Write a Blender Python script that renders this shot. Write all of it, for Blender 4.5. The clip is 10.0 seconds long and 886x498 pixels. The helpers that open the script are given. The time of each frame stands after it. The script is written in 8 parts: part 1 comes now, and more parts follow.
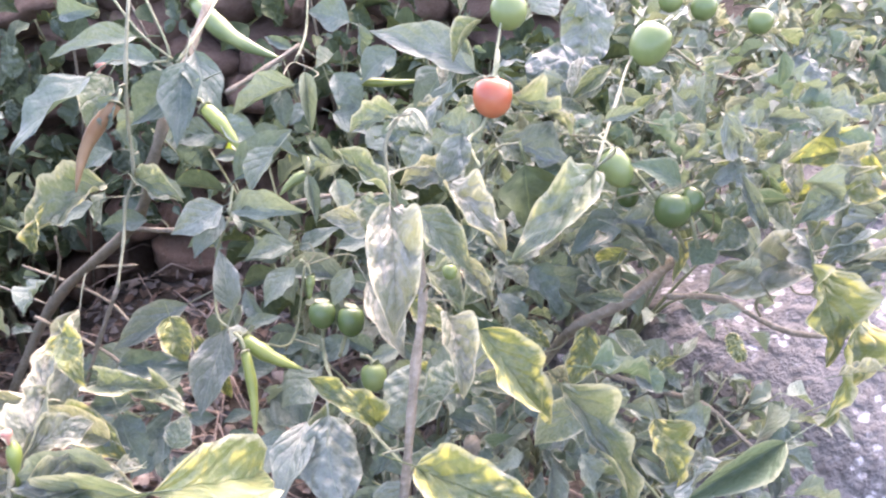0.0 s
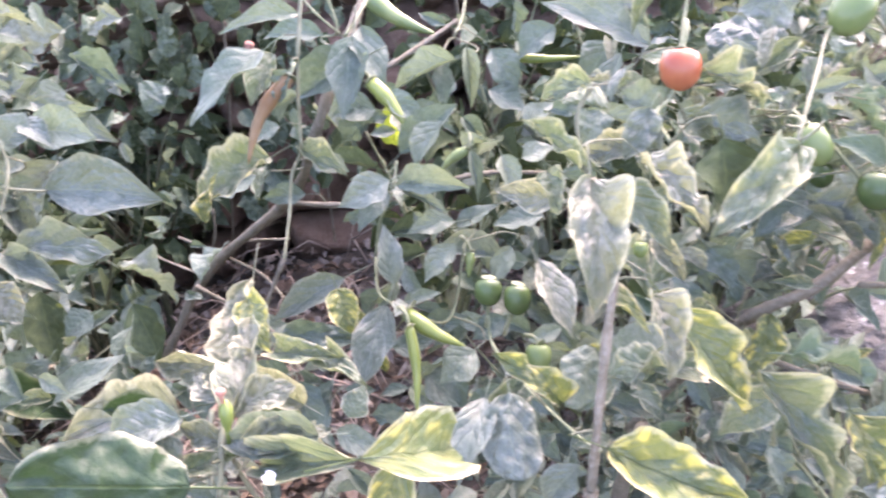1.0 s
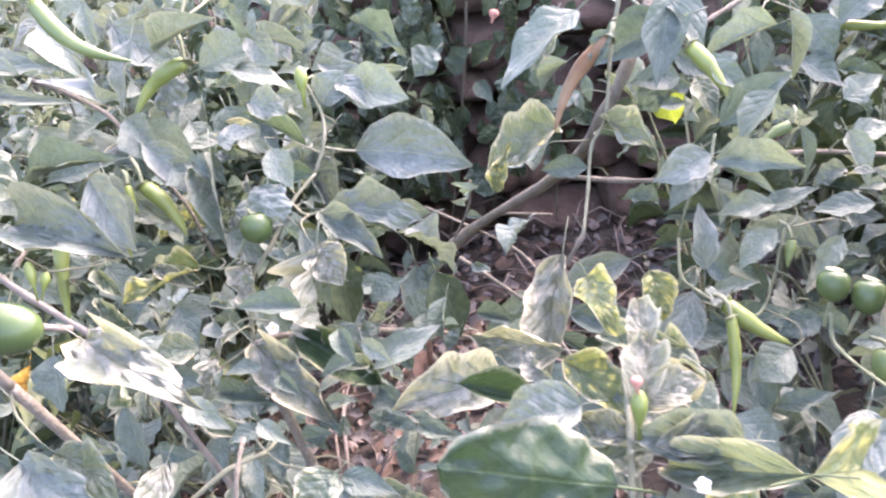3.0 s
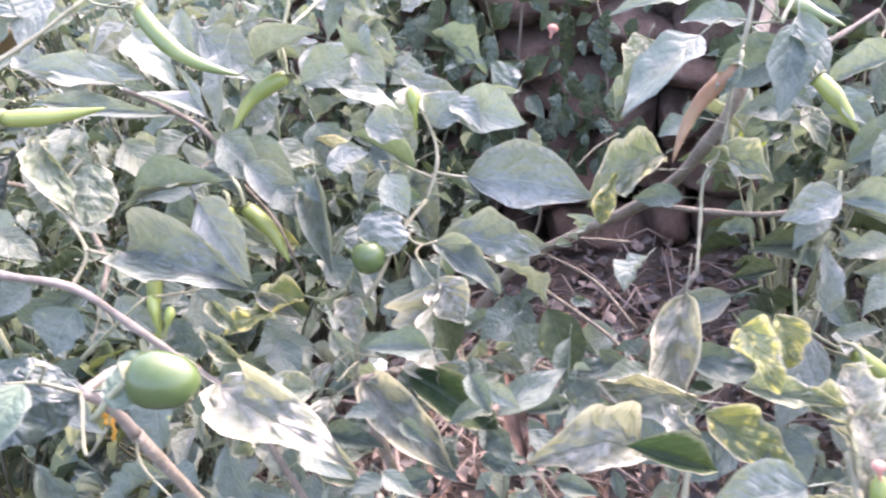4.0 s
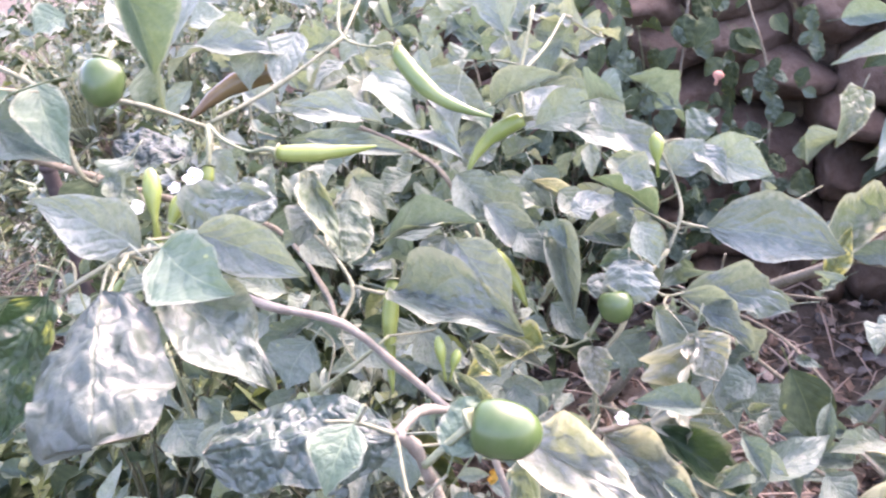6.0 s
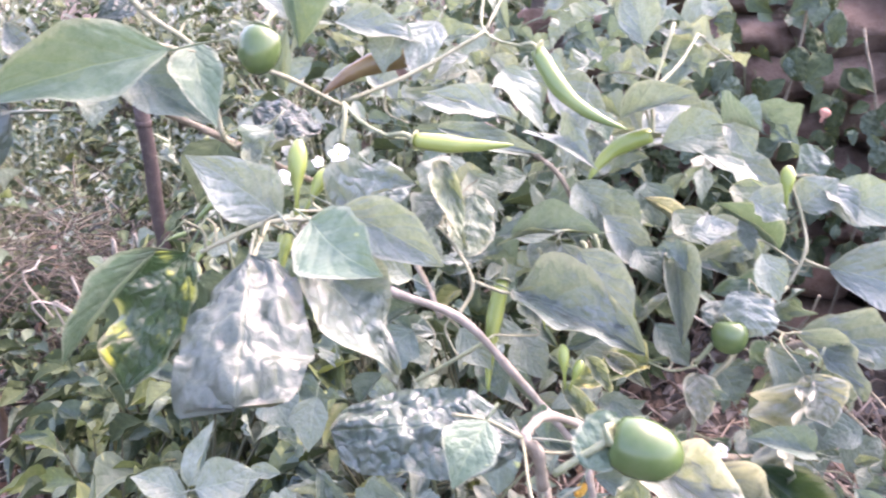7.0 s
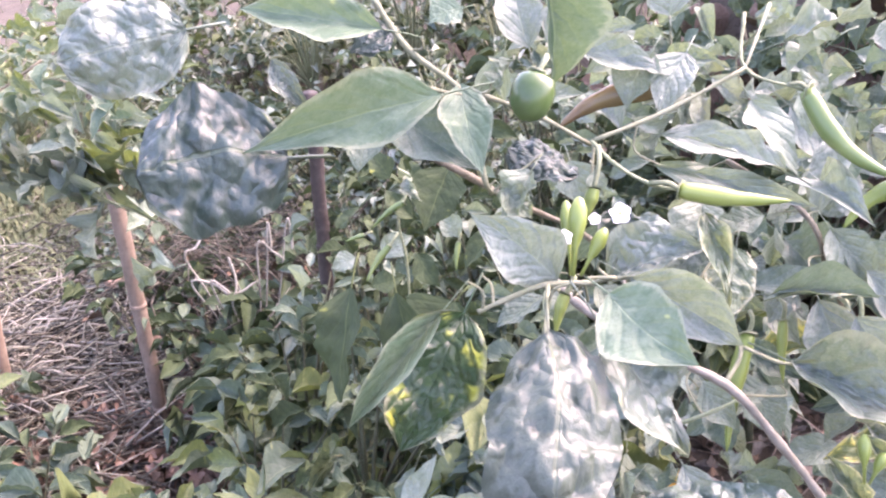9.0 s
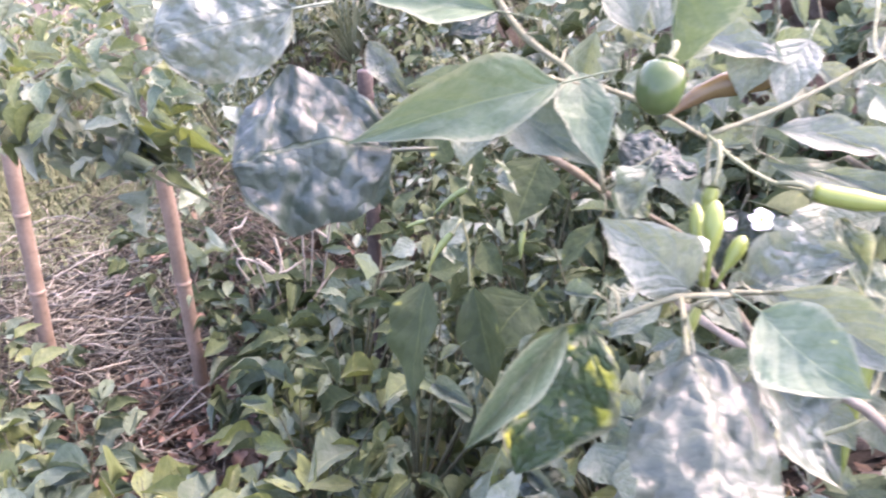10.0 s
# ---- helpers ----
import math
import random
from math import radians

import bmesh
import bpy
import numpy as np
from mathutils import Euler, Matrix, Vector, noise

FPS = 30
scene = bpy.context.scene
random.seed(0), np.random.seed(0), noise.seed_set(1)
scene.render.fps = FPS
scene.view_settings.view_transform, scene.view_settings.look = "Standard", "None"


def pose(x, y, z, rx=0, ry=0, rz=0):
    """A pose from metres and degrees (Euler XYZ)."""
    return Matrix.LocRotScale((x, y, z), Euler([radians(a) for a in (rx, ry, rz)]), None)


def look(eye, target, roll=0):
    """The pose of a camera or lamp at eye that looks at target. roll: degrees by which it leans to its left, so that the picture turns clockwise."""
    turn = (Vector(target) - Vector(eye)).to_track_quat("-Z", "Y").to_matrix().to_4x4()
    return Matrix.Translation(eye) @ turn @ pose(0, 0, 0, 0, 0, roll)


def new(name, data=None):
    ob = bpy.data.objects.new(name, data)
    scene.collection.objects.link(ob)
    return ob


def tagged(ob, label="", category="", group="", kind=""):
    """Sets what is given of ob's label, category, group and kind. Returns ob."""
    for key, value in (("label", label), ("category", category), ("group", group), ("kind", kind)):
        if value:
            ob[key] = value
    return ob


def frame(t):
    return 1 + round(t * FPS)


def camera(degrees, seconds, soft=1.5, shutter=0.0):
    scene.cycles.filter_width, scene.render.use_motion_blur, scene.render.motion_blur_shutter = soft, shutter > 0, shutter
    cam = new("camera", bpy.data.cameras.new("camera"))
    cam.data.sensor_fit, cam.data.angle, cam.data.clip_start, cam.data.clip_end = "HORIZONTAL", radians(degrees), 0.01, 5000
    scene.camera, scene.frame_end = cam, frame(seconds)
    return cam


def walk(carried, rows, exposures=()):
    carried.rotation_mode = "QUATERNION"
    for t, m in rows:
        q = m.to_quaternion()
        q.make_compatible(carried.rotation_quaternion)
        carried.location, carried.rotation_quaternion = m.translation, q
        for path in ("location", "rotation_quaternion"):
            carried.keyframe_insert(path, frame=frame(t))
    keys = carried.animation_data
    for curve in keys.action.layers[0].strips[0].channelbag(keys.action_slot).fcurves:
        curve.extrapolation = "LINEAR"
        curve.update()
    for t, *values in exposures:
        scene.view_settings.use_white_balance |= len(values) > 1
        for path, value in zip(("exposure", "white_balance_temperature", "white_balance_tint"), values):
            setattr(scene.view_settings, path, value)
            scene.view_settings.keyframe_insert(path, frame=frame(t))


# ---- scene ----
cam = camera(56.7, 10.0, 2.2, 0.5)
PATH = [
    (0, (0.059, 0.094, 1.074), (-0.116, 1.831, 0.097), -2.0),
    (0.5, (0.046, 0.089, 1.068), (-0.21, 1.806, 0.074), -3.2),
    (1, (0.003, 0.095, 1.062), (-0.422, 1.779, 0.07), -4.6),
    (1.5, (-0.006, 0.112, 1.059), (-0.525, 1.772, 0.073), -5.2),
    (2, (-0.038, 0.11, 1.05), (-0.712, 1.704, 0.048), -5.6),
    (2.5, (-0.1, 0.1, 1.045), (-0.853, 1.664, 0.052), -7.2),
    (2.7, (-0.113, 0.096, 1.042), (-0.901, 1.642, 0.048), -8.0),
    (3.8, (-0.219, 0.105, 1.054), (-0.971, 1.667, 0.056), -5.9),
    (4, (-0.24, 0.101, 1.053), (-1.008, 1.661, 0.065), -5.3),
    (4.5, (-0.271, 0.096, 1.059), (-1.101, 1.647, 0.108), -7.5),
    (5, (-0.312, 0.084, 1.06), (-1.178, 1.617, 0.113), -8.2),
    (5.5, (-0.333, 0.073, 1.061), (-1.241, 1.59, 0.127), -7.4),
    (5.7, (-0.34, 0.068, 1.062), (-1.27, 1.587, 0.151), -6.9),
    (6.8, (-0.387, 0.038, 1.061), (-1.408, 1.509, 0.171), -0.3),
    (7, (-0.395, 0.035, 1.063), (-1.442, 1.488, 0.173), 0.5),
    (7.5, (-0.422, 0.032, 1.069), (-1.529, 1.424, 0.152), 0.7),
    (8, (-0.46, 0.019, 1.077), (-1.621, 1.368, 0.165), 0.0),
    (8.5, (-0.477, 0.008, 1.09), (-1.695, 1.305, 0.175), -0.9),
    (9, (-0.492, 0.006, 1.096), (-1.723, 1.269, 0.153), -0.7),
    (9.5, (-0.512, 0.007, 1.092), (-1.75, 1.256, 0.138), 0.0),
    (10, (-0.551, 0.002, 1.09), (-1.814, 1.196, 0.101), -0.5),
]
walk(cam, [(t, look(eye, target, roll)) for t, eye, target, roll in PATH], [(0, 3.12, 6790, 38), (1, 3.16, 6760, 39), (2.5, 3.20, 6640, 40), (5, 3.20, 6680, 42), (7, 3.25, 6780, 42), (8.2, 3.19, 6810, 42), (10, 3.14, 6850, 42)])

# ---- light ----
world = bpy.data.worlds.new("sky")
scene.world = world
world.use_nodes = True
wn = world.node_tree.nodes
sky = wn.new("ShaderNodeTexSky")
sky.sky_type = "NISHITA"
sky.sun_disc = False
sky.sun_elevation, sky.sun_rotation = radians(52), radians(20)
sky.air_density, sky.dust_density, sky.ozone_density = 1.0, 4.0, 1.0
world.node_tree.links.new(sky.outputs["Color"], wn["Background"].inputs["Color"])
wn["Background"].inputs["Strength"].default_value = 0.19
sun = new("sun", bpy.data.lights.new("sun", "SUN"))
sun.data.energy, sun.data.angle, sun.data.color = 0.24, radians(95), (1.0, 0.96, 0.93)
# from ahead and above, a little from the camera's right
sun.matrix_world = look((0.9, 2.6, 3.5), (0, 0, 0))


# ---- materials ----
class Nodes:
    """A small helper that writes node trees."""

    def __init__(self, name):
        self.mat = bpy.data.materials.new(name)
        self.mat.use_nodes = True
        self.tree = self.mat.node_tree
        self.bsdf = self.tree.nodes["Principled BSDF"]
        self.out = self.tree.nodes["Material Output"]

    def node(self, kind, **values):
        n = self.tree.nodes.new(kind)
        for key, value in values.items():
            n.inputs[key.replace("_", " ")].default_value = value
        return n

    def link(self, a, b):
        self.tree.links.new(a, b)

    def put(self, socket, value):
        if isinstance(value, bpy.types.NodeSocket):
            self.link(value, socket)
        else:
            socket.default_value = value

    def math(self, op, a, b=0.0, c=0.0):
        n = self.tree.nodes.new("ShaderNodeMath")
        n.operation = op
        self.put(n.inputs[0], a), self.put(n.inputs[1], b), self.put(n.inputs[2], c)
        return n.outputs[0]

    def step(self, value, low, high):
        n = self.tree.nodes.new("ShaderNodeMapRange")
        n.interpolation_type = "SMOOTHSTEP"
        self.put(n.inputs[0], value)
        n.inputs[1].default_value, n.inputs[2].default_value = low, high
        return n.outputs[0]

    def mix(self, f, a, b):
        n = self.tree.nodes.new("ShaderNodeMix")
        n.data_type = "RGBA"
        self.put(n.inputs[0], f)
        self.put(n.inputs[6], a if isinstance(a, bpy.types.NodeSocket) else (*a, 1))
        self.put(n.inputs[7], b if isinstance(b, bpy.types.NodeSocket) else (*b, 1))
        return n.outputs[2]

    def noise(self, scale, detail=3.0, coords=None, rough=0.55):
        n = self.node("ShaderNodeTexNoise", Scale=scale, Detail=detail, Roughness=rough)
        if coords is None:
            coords = self.tree.nodes.new("ShaderNodeTexCoord").outputs["Object"]
        self.link(coords, n.inputs["Vector"])
        return n.outputs["Fac"]

    def bump(self, height, strength, distance=0.002):
        n = self.node("ShaderNodeBump", Strength=strength, Distance=distance)
        self.link(height, n.inputs["Height"])
        self.link(n.outputs[0], self.bsdf.inputs["Normal"])
        return n.outputs[0]


def leaf_material(name, green, pale, yellow, mosaic, rough=0.36, pucker=0.5, spec=0.6, through_light=0.2, dust_sheen=0.5, length=2.0, rim=0.0, ribs=0.22, crinkle=5.0):
    """A leaf blade: faint veins, mosaic yellowing between them, puckers, and dust and sky sheen painted as pale grey.
    """
    m = Nodes(name)
    uv = m.tree.nodes.new("ShaderNodeUVMap")
    sep = m.tree.nodes.new("ShaderNodeSeparateXYZ")
    m.link(uv.outputs[0], sep.inputs[0])
    across = m.math("ABSOLUTE", m.math("SUBTRACT", sep.outputs[0], 0.5))
    along = sep.outputs[1]
    rnd = m.tree.nodes.new("ShaderNodeObjectInfo").outputs["Random"]
    island_rnd = m.tree.nodes.new("ShaderNodeNewGeometry").outputs["Random Per Island"]
    comb = m.tree.nodes.new("ShaderNodeCombineXYZ")
    m.link(m.math("ADD", sep.outputs[0], m.math("MULTIPLY", rnd, 37.0)), comb.inputs[0])
    m.link(m.math("MULTIPLY", along, length), comb.inputs[1])
    m.link(m.math("MULTIPLY", m.math("ADD", rnd, island_rnd), 53.0), comb.inputs[2])
    co = comb.outputs[0]
    big, mid, fine, grit = m.noise(1.7, 2.0, co), m.noise(crinkle * 0.62 if crinkle > 6 else crinkle, 1.0, co, 0.4), m.noise(16.0, 3.0, co), m.noise(70.0, 3.0, co)
    wob = m.math("MULTIPLY", m.math("SUBTRACT", mid, 0.5), 0.5)
    phase = m.math("ADD", m.math("SUBTRACT", m.math("MULTIPLY", along, 5.2), m.math("MULTIPLY", across, 4.4)), wob)
    wave = m.math("ABSOLUTE", m.math("SUBTRACT", m.math("FRACT", phase), 0.5))
    side = m.math("MULTIPLY", m.step(wave, 0.46, 0.498), m.step(across, 0.5, 0.25))
    rib = m.math("SUBTRACT", 1.0, m.step(across, 0.006, 0.022))
    vein = m.math("MAXIMUM", m.math("MULTIPLY", rib, 0.8), m.math("MULTIPLY", side, 0.35))
    between = m.math("SUBTRACT", 1.0, m.step(wave, 0.22, 0.47))
    island = m.math("ADD", m.math("MULTIPLY", mid, 0.8), m.math("ADD", m.math("MULTIPLY", across, 0.5), m.math("MULTIPLY", big, 0.6)))
    sick = m.math("MULTIPLY", m.step(island, 1.10 - mosaic * 0.5, 1.28 - mosaic * 0.5), m.math("ADD", 0.12, m.math("MULTIPLY", between, 0.88)))
    base = m.mix(m.step(mid, 0.3, 0.75), green, pale)
    base = m.mix(m.math("MULTIPLY", m.math("FRACT", m.math("ADD", m.math("MULTIPLY", rnd, 7.0), island_rnd)), 0.5), base, (green[0] * 0.6, green[1] * 0.68, green[2] * 0.66))
    col = m.mix(sick, base, yellow)
    # on a yellowing blade the veins stay green, on a sound one they are paler than it
    vein_tone = (green[0] * 0.8, green[1] * 0.9, green[2] * 0.8) if mosaic > 0.15 else (pale[0] * 1.3 + 0.04, pale[1] * 1.25 + 0.04, pale[2] * 1.2 + 0.01)
    col = m.mix(m.math("MULTIPLY", vein, 0.6), col, vein_tone)
    # pale grey for dust, sky sheen and haze, all put into the colour
    sheen_film = m.step(m.math("ADD", m.math("MULTIPLY", grit, 0.5), m.math("ADD", m.math("MULTIPLY", fine, 0.45), m.math("MULTIPLY", big, 0.25))), 0.38, 0.85)
    col = m.mix(m.math("MULTIPLY", sheen_film, dust_sheen), col, (0.43, 0.445, 0.43))
    # cream edge, with the light that curled rims catch painted into it
    if rim:
        edge = m.math("MULTIPLY", m.step(m.math("ADD", across, m.math("MULTIPLY", m.math("SUBTRACT", fine, 0.5), 0.16)), 0.40, 0.485), rim)
        col = m.mix(edge, col, (0.50, 0.49, 0.36))
    m.link(col, m.bsdf.inputs["Base Color"])
    m.link(m.math("ADD", rough, m.math("MULTIPLY", m.math("SUBTRACT", fine, 0.5), 0.35)), m.bsdf.inputs["Roughness"])
    m.bsdf.inputs["Specular IOR Level"].default_value = spec
    swell = m.math("MULTIPLY", mid, 0.8)
    if crinkle > 6:  # swollen cells with sharp creases between them
        swell = m.math("ADD", m.math("MULTIPLY", m.math("ABSOLUTE", m.math("SUBTRACT", mid, 0.5)), 1.7), m.math("MULTIPLY", m.noise(crinkle * 0.3, 1.0, co), 1.8))
    puff = m.math("SUBTRACT", m.math("ADD", swell, m.math("ADD", m.math("MULTIPLY", fine, 0.25), m.math("MULTIPLY", between, ribs))), m.math("MULTIPLY", rib, 0.12 if crinkle > 6 else 0.3))
    nrm = m.bump(puff, pucker, 0.006)
    tl = m.tree.nodes.new("ShaderNodeBsdfTranslucent")
    m.link(m.mix(0.5, col, (min(1, pale[0] * 1.7), min(1, pale[1] * 1.8), pale[2] * 0.8)), tl.inputs["Color"])
    m.link(nrm, tl.inputs["Normal"])
    mx = m.node("ShaderNodeMixShader", Fac=through_light)
    m.link(m.bsdf.outputs[0], mx.inputs[1]), m.link(tl.outputs[0], mx.inputs[2])
    m.link(mx.outputs[0], m.out.inputs["Surface"])
    return m.mat


def rough_material(name, a, b, c, scale, rough=0.8, bump=0.4, distance=0.004, spec=0.3, spots=None):
    """Bark, stone, soil and the like: three tones at two scales."""
    m = Nodes(name)
    info = m.tree.nodes.new("ShaderNodeObjectInfo").outputs["Random"]
    big, fine = m.noise(scale, 4.0), m.noise(scale * 7, 5.0)
    col = m.mix(m.step(big, 0.35, 0.65), a, b)
    col = m.mix(m.math("MULTIPLY", m.step(fine, 0.45, 0.75), 0.7), col, c)
    if spots:
        vor = m.node("ShaderNodeTexVoronoi", Scale=scale * 7)
        m.link(m.tree.nodes.new("ShaderNodeTexCoord").outputs["Object"], vor.inputs["Vector"])
        lich = m.math("MULTIPLY", m.math("SUBTRACT", 1.0, m.step(m.math("ADD", vor.outputs["Distance"], m.math("MULTIPLY", m.math("SUBTRACT", fine, 0.5), 1.3)), 0.16, 0.34)), m.step(m.noise(scale * 1.7, 3.0), 0.46, 0.58))
        col = m.mix(lich, col, spots)
    col = m.mix(m.math("MULTIPLY", info, 0.35), col, (a[0] * 0.55, a[1] * 0.55, a[2] * 0.55))
    m.link(col, m.bsdf.inputs["Base Color"])
    m.bsdf.inputs["Roughness"].default_value = rough
    m.bsdf.inputs["Specular IOR Level"].default_value = spec
    m.bump(m.math("ADD", fine, big), bump, distance)
    return m.mat


def fruit_material(name, a, b, rough=0.15, streak=40.0):
    m = Nodes(name)
    big, fine = m.noise(25.0, 2.0), m.noise(streak * 4, 4.0)
    col = m.mix(m.step(big, 0.35, 0.7), a, b)
    col = m.mix(m.math("MULTIPLY", fine, 0.12), col, (0.35, 0.33, 0.22))
    m.link(col, m.bsdf.inputs["Base Color"])
    m.bsdf.inputs["Roughness"].default_value = rough
    m.bsdf.inputs["Specular IOR Level"].default_value = 0.36
    m.bsdf.inputs["Subsurface Weight"].default_value = 0.08
    m.bsdf.inputs["Subsurface Radius"].default_value = (0.004, 0.004, 0.002)
    m.bump(big, 0.12, 0.002)
    return m.mat


LEAF_DEEP = leaf_material("leaf_deep_green", (0.056, 0.095, 0.068), (0.090, 0.138, 0.099), (0.30, 0.34, 0.08), 0.0, 0.44, 0.4, 0.24, 0.2, 0.24)
LEAF_MID = leaf_material("leaf_mid_green", (0.098, 0.144, 0.093), (0.152, 0.200, 0.132), (0.42, 0.43, 0.14), 0.0, 0.44, 0.45, 0.28, 0.22, 0.34)
LEAF_MOSAIC = leaf_material("leaf_mosaic", (0.062, 0.108, 0.050), (0.150, 0.190, 0.106), (0.46, 0.44, 0.17), 0.26, 0.42, 0.6, 0.34, 0.22, 0.32, 2.0, 0.6)
LEAF_YELLOW = leaf_material("leaf_yellowed", (0.070, 0.115, 0.035), (0.20, 0.225, 0.07), (0.50, 0.45, 0.10), 0.50, 0.44, 0.65, 0.36, 0.24, 0.20, 2.0, 0.55)
LEAF_BIG = leaf_material("leaf_puckered", (0.018, 0.037, 0.027), (0.034, 0.060, 0.046), (0.35, 0.38, 0.12), 0.0, 0.36, 0.95, 0.46, 0.10, 0.06, 1.15, 0.0, 0.06, 8.5)
LEAF_HOOD = leaf_material("leaf_puckered_hanging", (0.034, 0.054, 0.036), (0.060, 0.082, 0.058), (0.35, 0.38, 0.12), 0.0, 0.38, 0.66, 0.42, 0.10, 0.08, 1.15, 0.0, 0.05, 8.5)
LEAF_LONG = leaf_material("leaf_puckered_long", (0.030, 0.060, 0.040), (0.054, 0.090, 0.066), (0.35, 0.38, 0.12), 0.0, 0.33, 0.9, 0.55, 0.10, 0.12, 2.3, 0.0, 0.10, 8.5)
LEAF_CREAM = leaf_material("leaf_bleached", (0.092, 0.122, 0.068), (0.232, 0.250, 0.190), (0.44, 0.42, 0.24), 0.32, 0.40, 0.7, 0.38, 0.22, 0.36, 2.0, 0.75)
LEAF_FRESH = leaf_material("leaf_fresh", (0.066, 0.116, 0.070), (0.102, 0.155, 0.098), (0.42, 0.46, 0.15), 0.0, 0.48, 0.35, 0.20, 0.2, 0.14, 2.0, 0.25)
LEAF_BACK = leaf_material("leaf_background", (0.108, 0.144, 0.096), (0.19, 0.225, 0.156), (0.42, 0.42, 0.16), 0.1, 0.55, 0.4, 0.25, 0.22, 0.40)
# leaf green with the shade of dense growth and wall put into it
LEAF_SHADE = leaf_material("leaf_shaded", (0.034, 0.054, 0.025), (0.060, 0.086, 0.037), (0.20, 0.22, 0.05), 0.10, 0.62, 0.25, 0.09, 0.08, 0.04)
LEAF_SPOT = leaf_material("leaf_spotted", (0.018, 0.048, 0.018), (0.034, 0.075, 0.026), (0.30, 0.33, 0.05), 0.42, 0.36, 0.5, 0.4, 0.12, 0.05, 1.6, 0.25, 0.2, 11.0)
# soft sky sheen painted in as a paler, greyer blade
LEAF_SHEEN = leaf_material("leaf_pale_sheen", (0.086, 0.124, 0.092), (0.136, 0.182, 0.136), (0.42, 0.43, 0.18), 0.0, 0.40, 0.5, 0.34, 0.2, 0.30, 1.8, 0.2, 0.22)
LEAF_LIME = leaf_material("leaf_yellow_green", (0.080, 0.115, 0.036), (0.135, 0.168, 0.053), (0.36, 0.36, 0.10), 0.1, 0.5, 0.3, 0.3, 0.22, 0.12)
# white blotched blade, with its sheen put into the colour
LEAF_WHITE = leaf_material("leaf_white_sheen", (0.090, 0.120, 0.078), (0.205, 0.228, 0.185), (0.32, 0.34, 0.15), 0.32, 0.44, 0.7, 0.28, 0.22, 0.26, 2.0, 0.6, 0.2)
LEAF_GLOSS = leaf_material("leaf_glossy_green", (0.022, 0.052, 0.018), (0.038, 0.074, 0.028), (0.26, 0.30, 0.06), 0.06, 0.40, 0.35, 0.30, 0.15, 0.06, 1.5, 0.3, 0.08)
LEAF_BACKLIT = leaf_material("leaf_backlit", (0.105, 0.150, 0.022), (0.150, 0.195, 0.030), (0.36, 0.36, 0.08), 0.0, 0.5, 0.3, 0.2, 0.55, 0.04)
# puckered blade, the sky's reflection put into its paler green
LEAF_SHEEN_PUCKERED = leaf_material("leaf_sheen_puckered", (0.066, 0.102, 0.076), (0.110, 0.150, 0.114), (0.42, 0.43, 0.18), 0.0, 0.36, 0.8, 0.42, 0.15, 0.22, 1.5, 0.2, 0.12, 8.0)
LEAF_LOW = leaf_material("leaf_low_plant", (0.046, 0.080, 0.046), (0.080, 0.122, 0.074), (0.24, 0.26, 0.08), 0.12, 0.55, 0.35, 0.18, 0.12, 0.14)
LEAF_DRY = rough_material("dry_leaf", (0.17, 0.11, 0.08), (0.27, 0.18, 0.13), (0.34, 0.26, 0.20), 30, 0.75, 0.5)
LEAF_GOLD = rough_material("gold_leaf", (0.55, 0.30, 0.04), (0.62, 0.40, 0.06), (0.42, 0.2, 0.05), 30, 0.6, 0.4)
STEM_GREEN = rough_material("stem_green", (0.14, 0.175, 0.09), (0.21, 0.235, 0.13), (0.25, 0.24, 0.17), 90, 0.5, 0.3)
STEM_BROWN = rough_material("stem_brown", (0.125, 0.115, 0.078), (0.185, 0.170, 0.122), (0.25, 0.235, 0.19), 40, 0.75, 0.6)
# green stem darkened: the shade low among the plants is in its colour
STEM_SHADED = rough_material("stem_shaded", (0.045, 0.055, 0.026), (0.07, 0.078, 0.04), (0.09, 0.085, 0.06), 90, 0.7, 0.3)
STEM_PALE = rough_material("stem_pale", (0.155, 0.172, 0.100), (0.21, 0.225, 0.145), (0.15, 0.135, 0.095), 90, 0.6, 0.3)
STEM_MAUVE = rough_material("stem_mauve", (0.155, 0.148, 0.112), (0.22, 0.21, 0.165), (0.17, 0.14, 0.125), 120, 0.5, 0.3)
SOIL = rough_material("soil", (0.058, 0.049, 0.036), (0.092, 0.078, 0.059), (0.13, 0.112, 0.09), 6, 0.95, 0.9, 0.02)
STONE = rough_material("wall_stone", (0.112, 0.074, 0.050), (0.160, 0.114, 0.082), (0.20, 0.16, 0.125), 9, 0.85, 0.7, 0.01)
ROCK = rough_material("lichened_rock", (0.112, 0.114, 0.106), (0.165, 0.165, 0.155), (0.070, 0.070, 0.066), 7, 0.9, 1.0, 0.022, spots=(0.46, 0.47, 0.46))
BAMBOO = rough_material("bamboo_stake", (0.165, 0.125, 0.090), (0.225, 0.175, 0.130), (0.11, 0.082, 0.060), 12, 0.65, 0.3)
DARK_WOOD = rough_material("dark_stake", (0.032, 0.026, 0.022), (0.055, 0.044, 0.038), (0.08, 0.066, 0.056), 14, 0.8, 0.5)
STRAW = rough_material("straw", (0.125, 0.125, 0.095), (0.20, 0.20, 0.155), (0.07, 0.068, 0.052), 20, 0.85, 0.3)
STRAW_PALE = rough_material("straw_pale", (0.20, 0.195, 0.155), (0.29, 0.28, 0.23), (0.12, 0.115, 0.09), 20, 0.85, 0.3)
GRASS = rough_material("grass_blade", (0.085, 0.112, 0.048), (0.130, 0.152, 0.068), (0.18, 0.175, 0.105), 8, 0.6, 0.2)
PEPPER_GREEN = fruit_material("pepper_green", (0.024, 0.060, 0.012), (0.042, 0.086, 0.020), 0.22)
